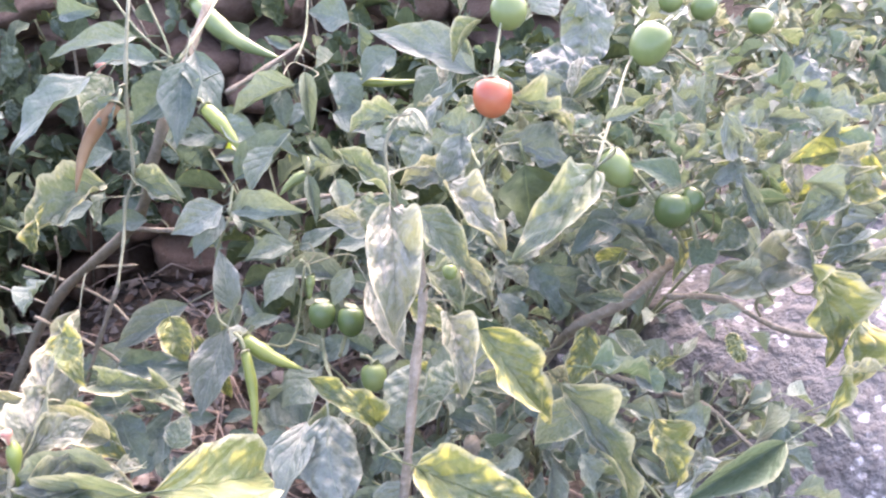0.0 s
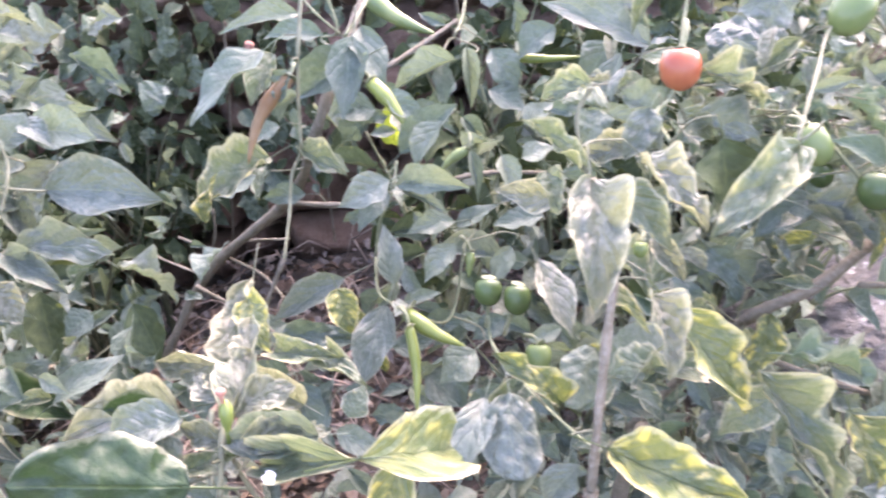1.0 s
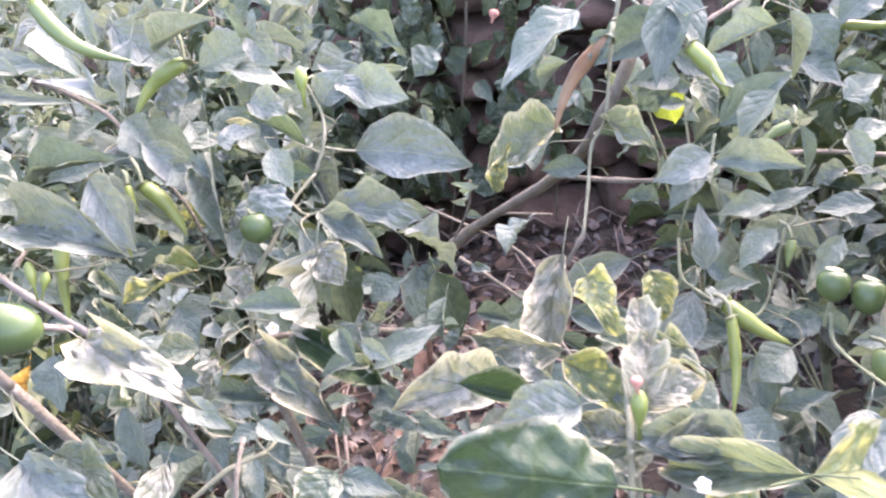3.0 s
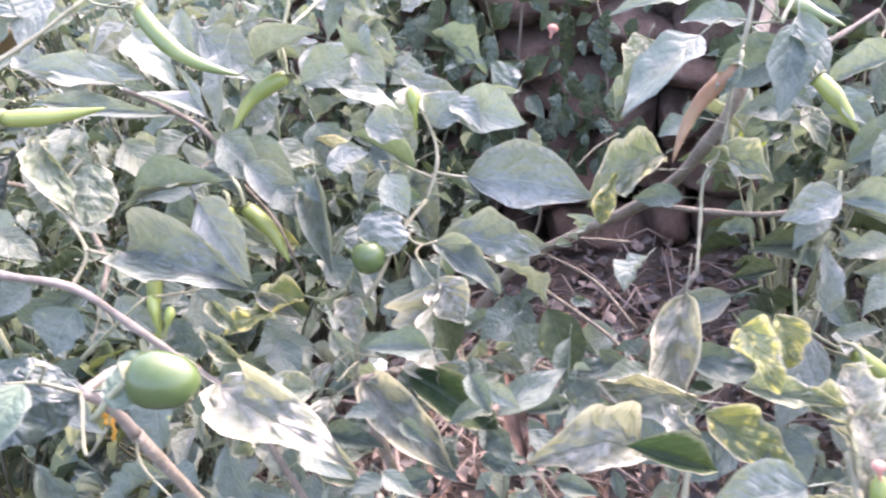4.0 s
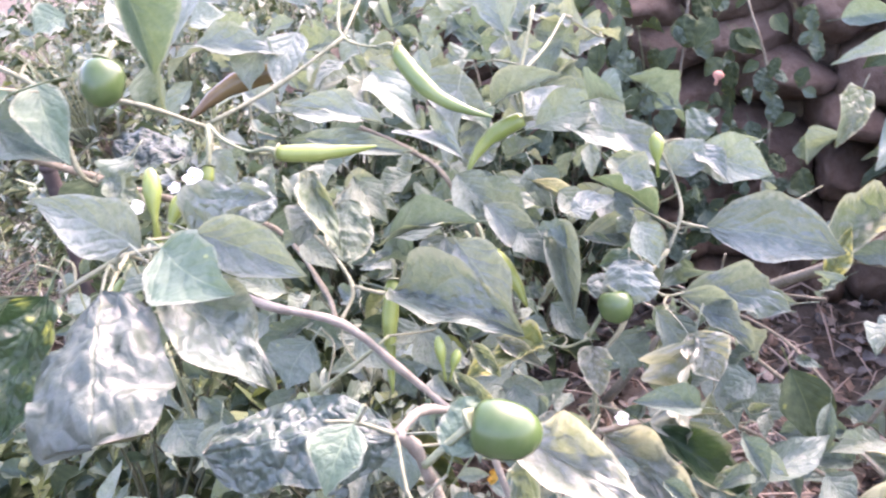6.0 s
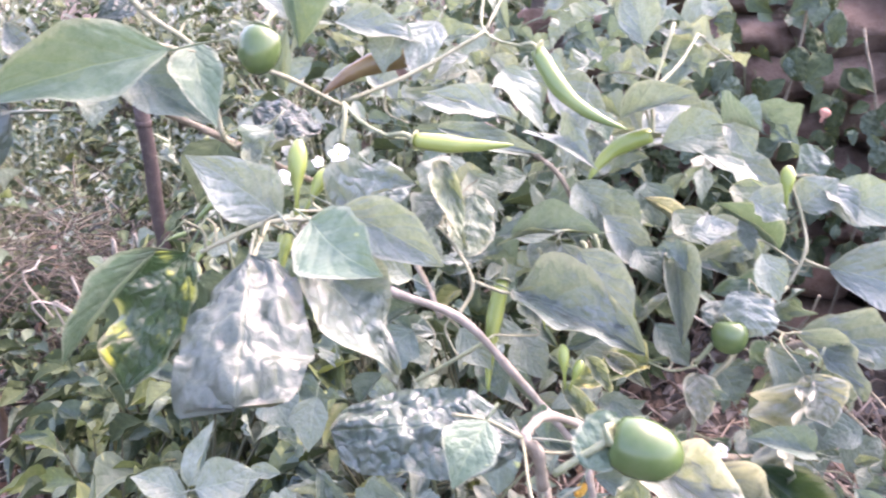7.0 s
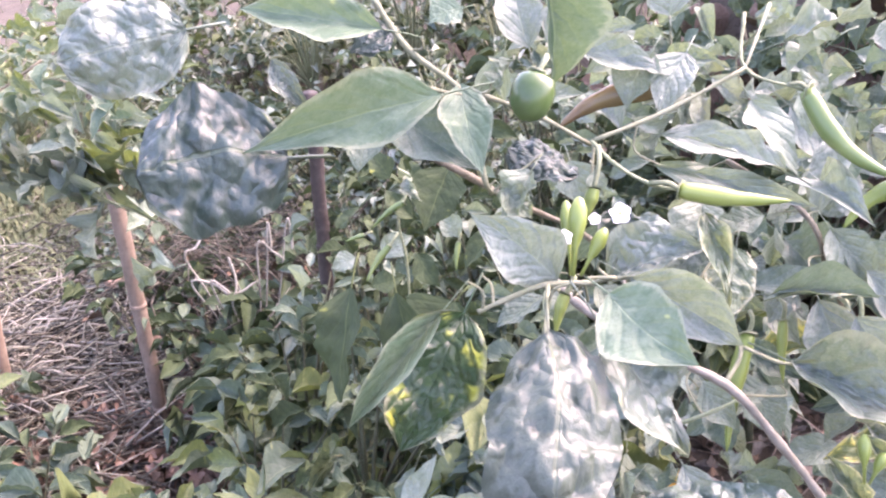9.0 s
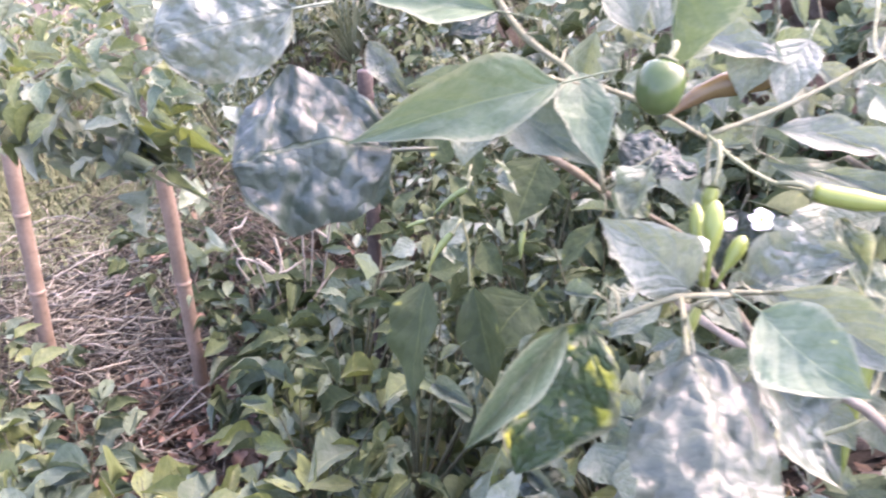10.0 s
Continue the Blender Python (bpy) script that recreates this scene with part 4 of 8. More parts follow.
mottled = thing("pepper_plant", "bushy pepper plant with mottled yellow-green leaves and round fruits", "plant", group="pepper plants")
leaf(mottled, (-0.017, 0.538, 0.854), (-0.010, 0.483, 0.795), 0.035, "curl", LEAF_CREAM, face=(0.147, -0.849, 0.758))
leaf(mottled, (-0.006, 0.565, 0.838), (0.033, 0.539, 0.805), 0.022, "arch", LEAF_MOSAIC)
leaf(mottled, (0.013, 0.593, 0.844), (0.053, 0.556, 0.810), 0.029, "curl", LEAF_CREAM)
leaf(mottled, (0.065, 0.622, 0.845), (0.075, 0.606, 0.794), 0.051, "flat", LEAF_SHADE)
leaf(mottled, (0.114, 0.625, 0.841), (0.057, 0.571, 0.797), 0.034, "wavy", LEAF_MOSAIC)
leaf(mottled, (-0.021, 0.585, 0.835), (-0.064, 0.598, 0.866), 0.018, "wavy", LEAF_MOSAIC)
leaf(mottled, (-0.020, 0.613, 0.885), (-0.052, 0.604, 0.875), 0.016, "curl", LEAF_MOSAIC)
leaf(mottled, (0.020, 0.492, 0.806), (0.032, 0.454, 0.776), 0.022, "curl", LEAF_CREAM)
leaf(mottled, (0.036, 0.531, 0.769), (0.083, 0.520, 0.701), 0.042, "wavy", LEAF_YELLOW)
leaf(mottled, (-0.030, 0.511, 0.705), (-0.076, 0.514, 0.739), 0.023, "curl", LEAF_YELLOW)
leaf(mottled, (-0.066, 0.518, 0.704), (-0.053, 0.476, 0.667), 0.041, "dome", LEAF_SHEEN)
leaf(mottled, (0.000, 0.462, 0.715), (0.079, 0.440, 0.703), 0.040, "wavy", LEAF_YELLOW)
leaf(mottled, (-0.119, 0.376, 0.774), (-0.095, 0.467, 0.699), 0.046, "arch", LEAF_YELLOW)
leaf(mottled, (0.123, 0.923, 0.898), (0.128, 0.889, 0.837), 0.051, "dome", LEAF_SHEEN)
leaf(mottled, (0.141, 0.842, 0.838), (0.066, 0.818, 0.849), 0.052, "dome", LEAF_SHEEN_PUCKERED, face=(0.1, -0.75, 0.65))
leaf(mottled, (0.020, 0.836, 0.845), (-0.077, 0.837, 0.884), 0.048, "flat", LEAF_SHEEN)
leaf(mottled, (-0.015, 0.934, 0.821), (-0.047, 0.903, 0.770), 0.043, "flat", LEAF_DEEP)
leaf(mottled, (0.054, 0.731, 0.857), (0.103, 0.721, 0.829), 0.015, "curl", LEAF_MOSAIC)
leaf(mottled, (0.187, 0.690, 0.800), (0.146, 0.685, 0.819), 0.024, "flat", LEAF_FRESH)
leaf(mottled, (0.273, 0.652, 0.758), (0.196, 0.615, 0.747), 0.039, "wavy", LEAF_CREAM)
leaf(mottled, (0.275, 0.673, 0.754), (0.237, 0.690, 0.791), 0.029, "arch", LEAF_MOSAIC)
leaf(mottled, (0.313, 0.677, 0.836), (0.256, 0.667, 0.828), 0.028, "wavy", LEAF_YELLOW)
leaf(mottled, (0.262, 0.596, 0.784), (0.267, 0.553, 0.729), 0.03, "curl", LEAF_YELLOW)
leaf(mottled, (0.289, 0.584, 0.759), (0.264, 0.534, 0.694), 0.034, "curl", LEAF_YELLOW)
leaf(mottled, (0.139, 0.726, 0.750), (0.194, 0.717, 0.724), 0.025, "arch", LEAF_MID)
leaf(mottled, (0.225, 0.488, 0.721), (0.163, 0.465, 0.691), 0.021, "fold", LEAF_FRESH)
leaf(mottled, (0.090, 0.542, 0.718), (0.138, 0.491, 0.659), 0.023, "curl", LEAF_MOSAIC)
leaf(mottled, (0.356, 1.017, 0.819), (0.402, 0.998, 0.778), 0.038, "dome", LEAF_SHEEN)
leaf(mottled, (0.391, 0.916, 0.839), (0.416, 0.892, 0.791), 0.023, "fold", LEAF_SHEEN)
leaf(mottled, (0.155, 0.730, 0.755), (0.105, 0.708, 0.724), 0.030, "arch", LEAF_DEEP)
leaf(mottled, (0.122, 0.680, 0.671), (0.107, 0.653, 0.627), 0.030, "wavy", LEAF_YELLOW)
leaf(mottled, (-0.012, 0.587, 0.694), (-0.030, 0.548, 0.669), 0.035, "dome", LEAF_MID)
leaf(mottled, (0.268, 0.772, 0.603), (0.283, 0.759, 0.579), 0.022, "dome", LEAF_YELLOW)
leaf(mottled, (0.214, 0.688, 0.752), (0.201, 0.677, 0.734), 0.027, "flat", LEAF_FRESH)
leaf(mottled, (0.247, 0.726, 0.812), (0.188, 0.717, 0.808), 0.020, "wavy", LEAF_MID)
leaf(mottled, (0.227, 0.717, 0.801), (0.196, 0.705, 0.784), 0.021, "wavy", LEAF_MOSAIC)
leaf(mottled, (0.187, 0.893, 0.834), (0.182, 0.879, 0.810), 0.024, "curl", LEAF_MID)
leaf(mottled, (0.076, 0.756, 0.814), (0.100, 0.744, 0.788), 0.019, "wavy", LEAF_MOSAIC)
leaf(mottled, (0.030, 0.712, 0.826), (-0.007, 0.717, 0.841), 0.027, "wavy", LEAF_MID)
leaf(mottled, (-0.018, 0.729, 0.824), (-0.031, 0.714, 0.800), 0.029, "curl", LEAF_MID)
leaf(mottled, (0.042, 0.752, 0.813), (0.072, 0.744, 0.793), 0.027, "arch", LEAF_MOSAIC)
leaf(mottled, (0.111, 0.780, 0.810), (0.131, 0.767, 0.783), 0.020, "curl", LEAF_MOSAIC)
leaf(mottled, (-0.050, 0.611, 0.824), (-0.039, 0.589, 0.804), 0.020, "curl", LEAF_MOSAIC)
leaf(mottled, (0.166, 0.583, 0.655), (0.176, 0.542, 0.621), 0.029, "curl", LEAF_YELLOW)
leaf(mottled, (0.164, 0.739, 0.563), (0.151, 0.724, 0.540), 0.030, "dome", LEAF_MID)
leaf(mottled, (0.111, 0.566, 0.634), (0.121, 0.549, 0.603), 0.021, "wavy", LEAF_MID)
leaf(mottled, (-0.003, 0.606, 0.767), (0.023, 0.576, 0.749), 0.024, "curl", LEAF_MOSAIC)
leaf(mottled, (0.042, 0.610, 0.766), (0.022, 0.596, 0.745), 0.021, "wavy", LEAF_MOSAIC)
leaf(mottled, (-0.079, 0.526, 0.679), (-0.055, 0.542, 0.703), 0.016, "wavy", LEAF_MOSAIC)
leaf(mottled, (0.001, 0.614, 0.657), (-0.026, 0.594, 0.626), 0.027, "wavy", LEAF_MOSAIC)
leaf(mottled, (0.317, 0.645, 0.779), (0.281, 0.632, 0.762), 0.025, "wavy", LEAF_MOSAIC)
leaf(mottled, (0.351, 0.728, 0.797), (0.311, 0.711, 0.774), 0.041, "wavy", LEAF_YELLOW)
leaf(mottled, (0.293, 0.635, 0.765), (0.326, 0.630, 0.750), 0.021, "wavy", LEAF_MOSAIC)
leaf(mottled, (0.087, 0.761, 0.781), (0.122, 0.752, 0.758), 0.025, "wavy", LEAF_DEEP)
leaf(mottled, (0.114, 0.749, 0.714), (0.135, 0.726, 0.669), 0.031, "wavy", LEAF_DEEP)
leaf(mottled, (0.073, 0.719, 0.707), (0.099, 0.699, 0.668), 0.027, "curl", LEAF_DEEP)
leaf(mottled, (0.152, 0.757, 0.680), (0.174, 0.738, 0.643), 0.026, "arch", LEAF_DEEP)
leaf(mottled, (0.044, 0.721, 0.676), (0.069, 0.703, 0.640), 0.028, "arch", LEAF_DEEP)
leaf(mottled, (0.195, 0.759, 0.716), (0.155, 0.743, 0.695), 0.028, "arch", LEAF_MID)
round_pepper(mottled, (0.040, 0.717, 0.875), (0.040, 0.703, 0.849), 0.031, PEPPER_RED, (0.043, 0.739, 0.892), "ripe orange-red round pepper")
round_pepper(mottled, (0.128, 0.697, 0.823), (0.146, 0.686, 0.800), 0.025, PEPPER_PALE, (0.119, 0.710, 0.827))
round_pepper(mottled, (0.181, 0.676, 0.797), (0.177, 0.663, 0.775), 0.029, PEPPER_GREEN, (0.201, 0.666, 0.756))
round_pepper(mottled, (0.199, 0.679, 0.799), (0.186, 0.670, 0.785), 0.020, PEPPER_GREEN, (0.207, 0.693, 0.802))
round_pepper(mottled, (0.151, 0.723, 0.783), (0.152, 0.714, 0.767), 0.019, PEPPER_GREEN, (0.161, 0.740, 0.790))
round_pepper(mottled, (0.176, 0.789, 0.896), (0.158, 0.773, 0.871), 0.033, PEPPER_PALE, (0.188, 0.805, 0.901))
round_pepper(mottled, (0.051, 0.791, 0.923), (0.051, 0.778, 0.898), 0.031, PEPPER_PALE, (0.041, 0.806, 0.931))
round_pepper(mottled, (0.250, 0.982, 0.878), (0.250, 0.970, 0.857), 0.027, PEPPER_PALE, (0.257, 1.000, 0.889))
round_pepper(mottled, (0.215, 0.982, 0.885), (0.217, 0.972, 0.865), 0.025, PEPPER_PALE, (0.213, 0.999, 0.895))
round_pepper(mottled, (0.312, 0.980, 0.863), (0.305, 0.968, 0.843), 0.026, PEPPER_PALE, (0.326, 0.997, 0.871))
round_pepper(mottled, (-0.107, 0.679, 0.690), (-0.105, 0.668, 0.670), 0.024, PEPPER_GREEN, (-0.109, 0.667, 0.648))
round_pepper(mottled, (-0.082, 0.679, 0.685), (-0.081, 0.667, 0.663), 0.024, PEPPER_GREEN, (-0.093, 0.666, 0.643))
round_pepper(mottled, (-0.063, 0.664, 0.636), (-0.062, 0.653, 0.615), 0.023, PEPPER_PALE, (-0.076, 0.675, 0.637))
round_pepper(mottled, (0.015, 0.575, 0.791), (0.015, 0.570, 0.782), 0.010, PEPPER_PALE, (0.015, 0.588, 0.792))
branch(mottled, [(-0.009, 0.463, 0.678), (-0.004, 0.515, 0.749), (-0.001, 0.544, 0.779), (-0.004, 0.560, 0.808), (-0.018, 0.574, 0.836)], 0.0032, 0.0024, STEM_BROWN)
branch(mottled, [(0.017, 0.744, 0.476), (0.087, 0.743, 0.585), (0.113, 0.687, 0.665), (0.153, 0.685, 0.695), (0.207, 0.727, 0.719), (0.276, 0.773, 0.727), (0.354, 0.704, 0.795)], 0.005, 0.0042, STEM_BROWN)
branch(mottled, [(0.132, 0.703, 0.607), (0.199, 0.698, 0.587), (0.235, 0.695, 0.575), (0.284, 0.677, 0.535)], 0.0028, 0.002, STEM_BROWN)
branch(mottled, [(0.188, 0.698, 0.691), (0.236, 0.701, 0.687), (0.294, 0.692, 0.661), (0.386, 0.697, 0.654)], 0.0028, 0.0022, STEM_BROWN)
branch(mottled, [(-0.020, 0.613, 0.884), (-0.029, 0.602, 0.866), (-0.023, 0.587, 0.840), (-0.018, 0.574, 0.836)], 0.0014, 0.0010, STEM_PALE)
branch(mottled, [(0.033, 0.646, 0.831), (0.023, 0.674, 0.842), (0.035, 0.702, 0.849), (0.042, 0.749, 0.889), (0.046, 0.785, 0.912)], 0.0016, 0.0011, STEM_GREEN)
branch(mottled, [(0.117, 0.654, 0.830), (0.136, 0.717, 0.858), (0.154, 0.776, 0.876), (0.190, 0.815, 0.899)], 0.0014, 0.0010, STEM_PALE)
branch(mottled, [(0.196, 0.682, 0.744), (0.170, 0.682, 0.789), (0.141, 0.696, 0.819), (0.125, 0.722, 0.827)], 0.0016, 0.0012, STEM_GREEN)
branch(mottled, [(-0.106, 0.664, 0.663), (-0.099, 0.644, 0.647), (-0.063, 0.568, 0.670), (-0.017, 0.493, 0.692), (-0.004, 0.476, 0.699)], 0.0014, 0.0010, STEM_GREEN)
branch(mottled, [(0.269, 0.652, 0.760), (0.242, 0.633, 0.731), (0.256, 0.662, 0.697)], 0.0014, 0.0010, STEM_PALE)
branch(mottled, [(0.190, 0.802, 0.876), (0.237, 0.896, 0.830), (0.294, 0.944, 0.803), (0.370, 1.015, 0.812)], 0.0016, 0.0010, STEM_PALE)
branch(mottled, [(-0.020, 0.460, 0.210), (-0.005, 0.455, 0.450), (-0.009, 0.463, 0.678)], 0.006, 0.004, STEM_BROWN, "stem")
branch(mottled, [(0.020, 0.660, 0.200), (0.010, 0.660, 0.450), (0.026, 0.608, 0.601)], 0.008, 0.006, STEM_BROWN, "stem")
leaf(mottled, (0.300, 0.660, 0.808), (0.260, 0.644, 0.788), 0.025, "wavy", LEAF_MOSAIC)
leaf(mottled, (0.232, 0.660, 0.780), (0.207, 0.649, 0.765), 0.026, "wavy", LEAF_MOSAIC)
leaf(mottled, (0.319, 0.833, 0.806), (0.350, 0.828, 0.792), 0.031, "wavy", LEAF_MID)
leaf(mottled, (0.278, 0.822, 0.794), (0.247, 0.827, 0.808), 0.031, "wavy", LEAF_MID)
leaf(mottled, (0.350, 0.816, 0.769), (0.371, 0.805, 0.746), 0.031, "wavy", LEAF_MOSAIC)
leaf(mottled, (0.261, 0.711, 0.784), (0.252, 0.724, 0.808), 0.018, "curl", LEAF_MID)
leaf(mottled, (0.326, 0.622, 0.736), (0.301, 0.624, 0.744), 0.021, "wavy", LEAF_MOSAIC)
leaf(mottled, (0.020, 0.634, 0.771), (0.037, 0.644, 0.785), 0.021, "wavy", LEAF_DEEP)
leaf(mottled, (0.228, 0.661, 0.577), (0.199, 0.663, 0.587), 0.030, "curl", LEAF_MID)
leaf(mottled, (0.237, 0.598, 0.586), (0.256, 0.588, 0.566), 0.027, "wavy", LEAF_DEEP)
leaf(mottled, (0.100, 0.709, 0.522), (0.151, 0.723, 0.496), 0.024, "arch", LEAF_DEEP)
leaf(mottled, (0.103, 0.674, 0.541), (0.157, 0.674, 0.531), 0.028, "wavy", LEAF_DEEP)
leaf(mottled, (0.022, 0.690, 0.583), (0.045, 0.674, 0.551), 0.022, "flat", LEAF_MOSAIC)
leaf(mottled, (0.084, 0.658, 0.496), (0.094, 0.626, 0.478), 0.018, "fold", LEAF_MOSAIC)
leaf(mottled, (0.159, 0.732, 0.552), (0.120, 0.741, 0.554), 0.021, "flat", LEAF_MOSAIC)
leaf(mottled, (-0.007, 0.739, 0.493), (-0.029, 0.726, 0.452), 0.021, "arch", LEAF_DEEP)
leaf(mottled, (0.085, 0.634, 0.515), (0.094, 0.618, 0.483), 0.016, "wavy", LEAF_DEEP)
leaf(mottled, (0.024, 0.638, 0.573), (0.017, 0.617, 0.536), 0.019, "flat", LEAF_DEEP)
leaf(mottled, (0.003, 0.695, 0.432), (0.029, 0.697, 0.452), 0.014, "fold", LEAF_MOSAIC)
leaf(mottled, (-0.001, 0.686, 0.561), (0.051, 0.694, 0.546), 0.027, "arch", LEAF_DEEP)
leaf(mottled, (0.173, 0.662, 0.507), (0.143, 0.663, 0.514), 0.013, "arch", LEAF_DEEP)
leaf(mottled, (0.131, 0.678, 0.502), (0.174, 0.677, 0.493), 0.020, "fold", LEAF_MOSAIC)
leaf(mottled, (0.087, 0.661, 0.562), (0.097, 0.652, 0.524), 0.020, "wavy", LEAF_DEEP)
leaf(mottled, (0.198, 0.686, 0.545), (0.166, 0.668, 0.560), 0.015, "arch", LEAF_MOSAIC)
leaf(mottled, (0.390, 1.016, 0.749), (0.342, 1.017, 0.760), 0.023, "fold", LEAF_MOSAIC)
leaf(mottled, (0.332, 0.883, 0.750), (0.303, 0.863, 0.739), 0.016, "fold", LEAF_DEEP)
leaf(mottled, (0.417, 0.904, 0.710), (0.459, 0.891, 0.719), 0.021, "wavy", LEAF_MID)
leaf(mottled, (0.104, 0.833, 0.742), (0.157, 0.837, 0.719), 0.024, "fold", LEAF_DEEP)
leaf(mottled, (0.053, 0.967, 0.702), (0.102, 0.991, 0.696), 0.027, "wavy", LEAF_DEEP)
leaf(mottled, (0.456, 0.982, 0.697), (0.483, 0.971, 0.693), 0.014, "wavy", LEAF_MOSAIC)
leaf(mottled, (0.147, 0.887, 0.686), (0.099, 0.901, 0.679), 0.022, "flat", LEAF_MOSAIC)
leaf(mottled, (0.007, 0.853, 0.691), (0.041, 0.828, 0.662), 0.027, "flat", LEAF_MID)
leaf(mottled, (0.415, 0.954, 0.737), (0.375, 0.960, 0.735), 0.019, "flat", LEAF_DEEP)
leaf(mottled, (0.217, 0.905, 0.788), (0.248, 0.905, 0.803), 0.018, "arch", LEAF_MID)
leaf(mottled, (0.366, 0.909, 0.666), (0.373, 0.885, 0.622), 0.024, "fold", LEAF_DEEP)
leaf(mottled, (0.080, 0.883, 0.794), (0.049, 0.881, 0.796), 0.015, "wavy", LEAF_MOSAIC)
leaf(mottled, (0.427, 0.953, 0.671), (0.481, 0.963, 0.680), 0.024, "flat", LEAF_MOSAIC)
leaf(mottled, (0.017, 0.967, 0.771), (-0.014, 0.947, 0.761), 0.019, "arch", LEAF_MOSAIC)
leaf(mottled, (0.469, 1.078, 0.743), (0.486, 1.061, 0.711), 0.020, "flat", LEAF_MID)
leaf(mottled, (0.289, 1.154, 0.829), (0.321, 1.165, 0.842), 0.018, "fold", LEAF_MID)
leaf(mottled, (0.490, 1.213, 0.775), (0.529, 1.220, 0.760), 0.017, "wavy", LEAF_MOSAIC)
leaf(mottled, (0.441, 1.226, 0.766), (0.389, 1.206, 0.780), 0.022, "flat", LEAF_MOSAIC)
leaf(mottled, (0.500, 1.184, 0.701), (0.473, 1.193, 0.701), 0.016, "fold", LEAF_BACK)
leaf(mottled, (0.290, 1.104, 0.761), (0.323, 1.110, 0.765), 0.019, "flat", LEAF_BACK)
leaf(mottled, (0.487, 1.071, 0.728), (0.467, 1.033, 0.705), 0.015, "arch", LEAF_BACK)
leaf(mottled, (0.334, 1.022, 0.831), (0.367, 1.029, 0.797), 0.020, "fold", LEAF_MOSAIC)
leaf(mottled, (0.400, 1.158, 0.776), (0.354, 1.132, 0.778), 0.020, "flat", LEAF_MID)
leaf(mottled, (0.234, 1.042, 0.803), (0.262, 1.034, 0.784), 0.015, "arch", LEAF_MOSAIC)
leaf(mottled, (-0.148, 0.396, 0.768), (-0.197, 0.381, 0.770), 0.026, "wavy", LEAF_SHEEN)
leaf(mottled, (0.129, 0.760, 0.813), (0.105, 0.768, 0.830), 0.021, "wavy", LEAF_SHEEN)
leaf(mottled, (0.224, 0.705, 0.820), (0.246, 0.704, 0.814), 0.022, "wavy", LEAF_SHEEN)
leaf(mottled, (0.233, 0.737, 0.834), (0.261, 0.732, 0.821), 0.018, "wavy", LEAF_SHEEN)
leaf(mottled, (0.316, 0.788, 0.828), (0.359, 0.785, 0.816), 0.029, "wavy", LEAF_SHEEN)
leaf(mottled, (0.206, 0.674, 0.810), (0.240, 0.675, 0.805), 0.021, "curl", LEAF_SHEEN)
leaf(mottled, (0.019, 0.676, 0.846), (0.002, 0.655, 0.813), 0.026, "wavy", LEAF_SHEEN)
leaf(mottled, (0.053, 0.714, 0.826), (0.103, 0.707, 0.804), 0.027, "wavy", LEAF_SHEEN)
leaf(mottled, (0.070, 0.807, 0.907), (0.093, 0.819, 0.923), 0.039, "flat", LEAF_SHEEN)
leaf(mottled, (0.142, 0.706, 0.754), (0.190, 0.679, 0.738), 0.028, "wavy", LEAF_SHEEN)
curls = random.Random(77)
for ob in [o for o in mottled.children if o.name.split(".")[0] == "leaf" and o.matrix_basis.translation.x > 0.03]:
    for _ in range(2):
        p = ob.matrix_basis.translation + Vector((curls.gauss(0, 0.03), curls.gauss(-0.01, 0.015), curls.gauss(0.012, 0.025)))
        size = curls.uniform(0.024, 0.050)
        way = Vector((curls.uniform(-1, 1), curls.uniform(-0.6, 0.4), curls.uniform(-1.0, 0.5))).normalized()
        face = (curls.uniform(-0.7, 0.7), curls.uniform(-1.0, 0.2), curls.uniform(0.2, 1.0))
        # the white and pale tones paint sky reflections onto these curls
        tone = curls.choice((LEAF_WHITE, LEAF_CREAM, LEAF_SHEEN, LEAF_MOSAIC, LEAF_FRESH, LEAF_SHEEN))
        if not hides_fruit(p + way * size * 0.5):
            link_part("leaf", leaf_mesh(curls.choice(("curl", "wavy", "fold", "arch")), tone, curls.randrange(9)), mottled, leaf_matrix(p, p + way * size, size * curls.uniform(0.28, 0.42), face))
slender = thing("pepper_plant", "slender chili plant with dark green pointed leaves and thin pods", "plant", group="pepper plants")
leaf(slender, (-0.329, 0.793, 0.856), (-0.374, 0.714, 0.812), 0.046, "flat", LEAF_DEEP)
leaf(slender, (-0.300, 0.875, 0.847), (-0.356, 0.848, 0.850), 0.026, "flat", LEAF_DEEP)
leaf(slender, (-0.259, 0.847, 0.853), (-0.262, 0.797, 0.785), 0.042, "flat", LEAF_DEEP)
leaf(slender, (-0.258, 0.872, 0.856), (-0.228, 0.828, 0.792), 0.038, "flat", LEAF_DEEP)
leaf(slender, (-0.173, 0.912, 0.809), (-0.235, 0.881, 0.785), 0.033, "fold", LEAF_MID)
leaf(slender, (-0.186, 0.909, 0.805), (-0.182, 0.888, 0.767), 0.025, "flat", LEAF_DEEP)
leaf(slender, (-0.163, 0.919, 0.820), (-0.155, 0.888, 0.763), 0.019, "fold", LEAF_MID)
leaf(slender, (-0.206, 0.787, 0.757), (-0.154, 0.815, 0.797), 0.028, "flat", LEAF_DEEP)
leaf(slender, (-0.207, 0.747, 0.748), (-0.250, 0.722, 0.731), 0.032, "flat", LEAF_SHEEN)
leaf(slender, (-0.214, 0.761, 0.732), (-0.237, 0.730, 0.702), 0.027, "flat", LEAF_DEEP)
leaf(slender, (-0.206, 0.763, 0.735), (-0.134, 0.760, 0.736), 0.024, "arch", LEAF_MID)
leaf(slender, (-0.201, 0.763, 0.733), (-0.155, 0.747, 0.717), 0.017, "fold", LEAF_MID)
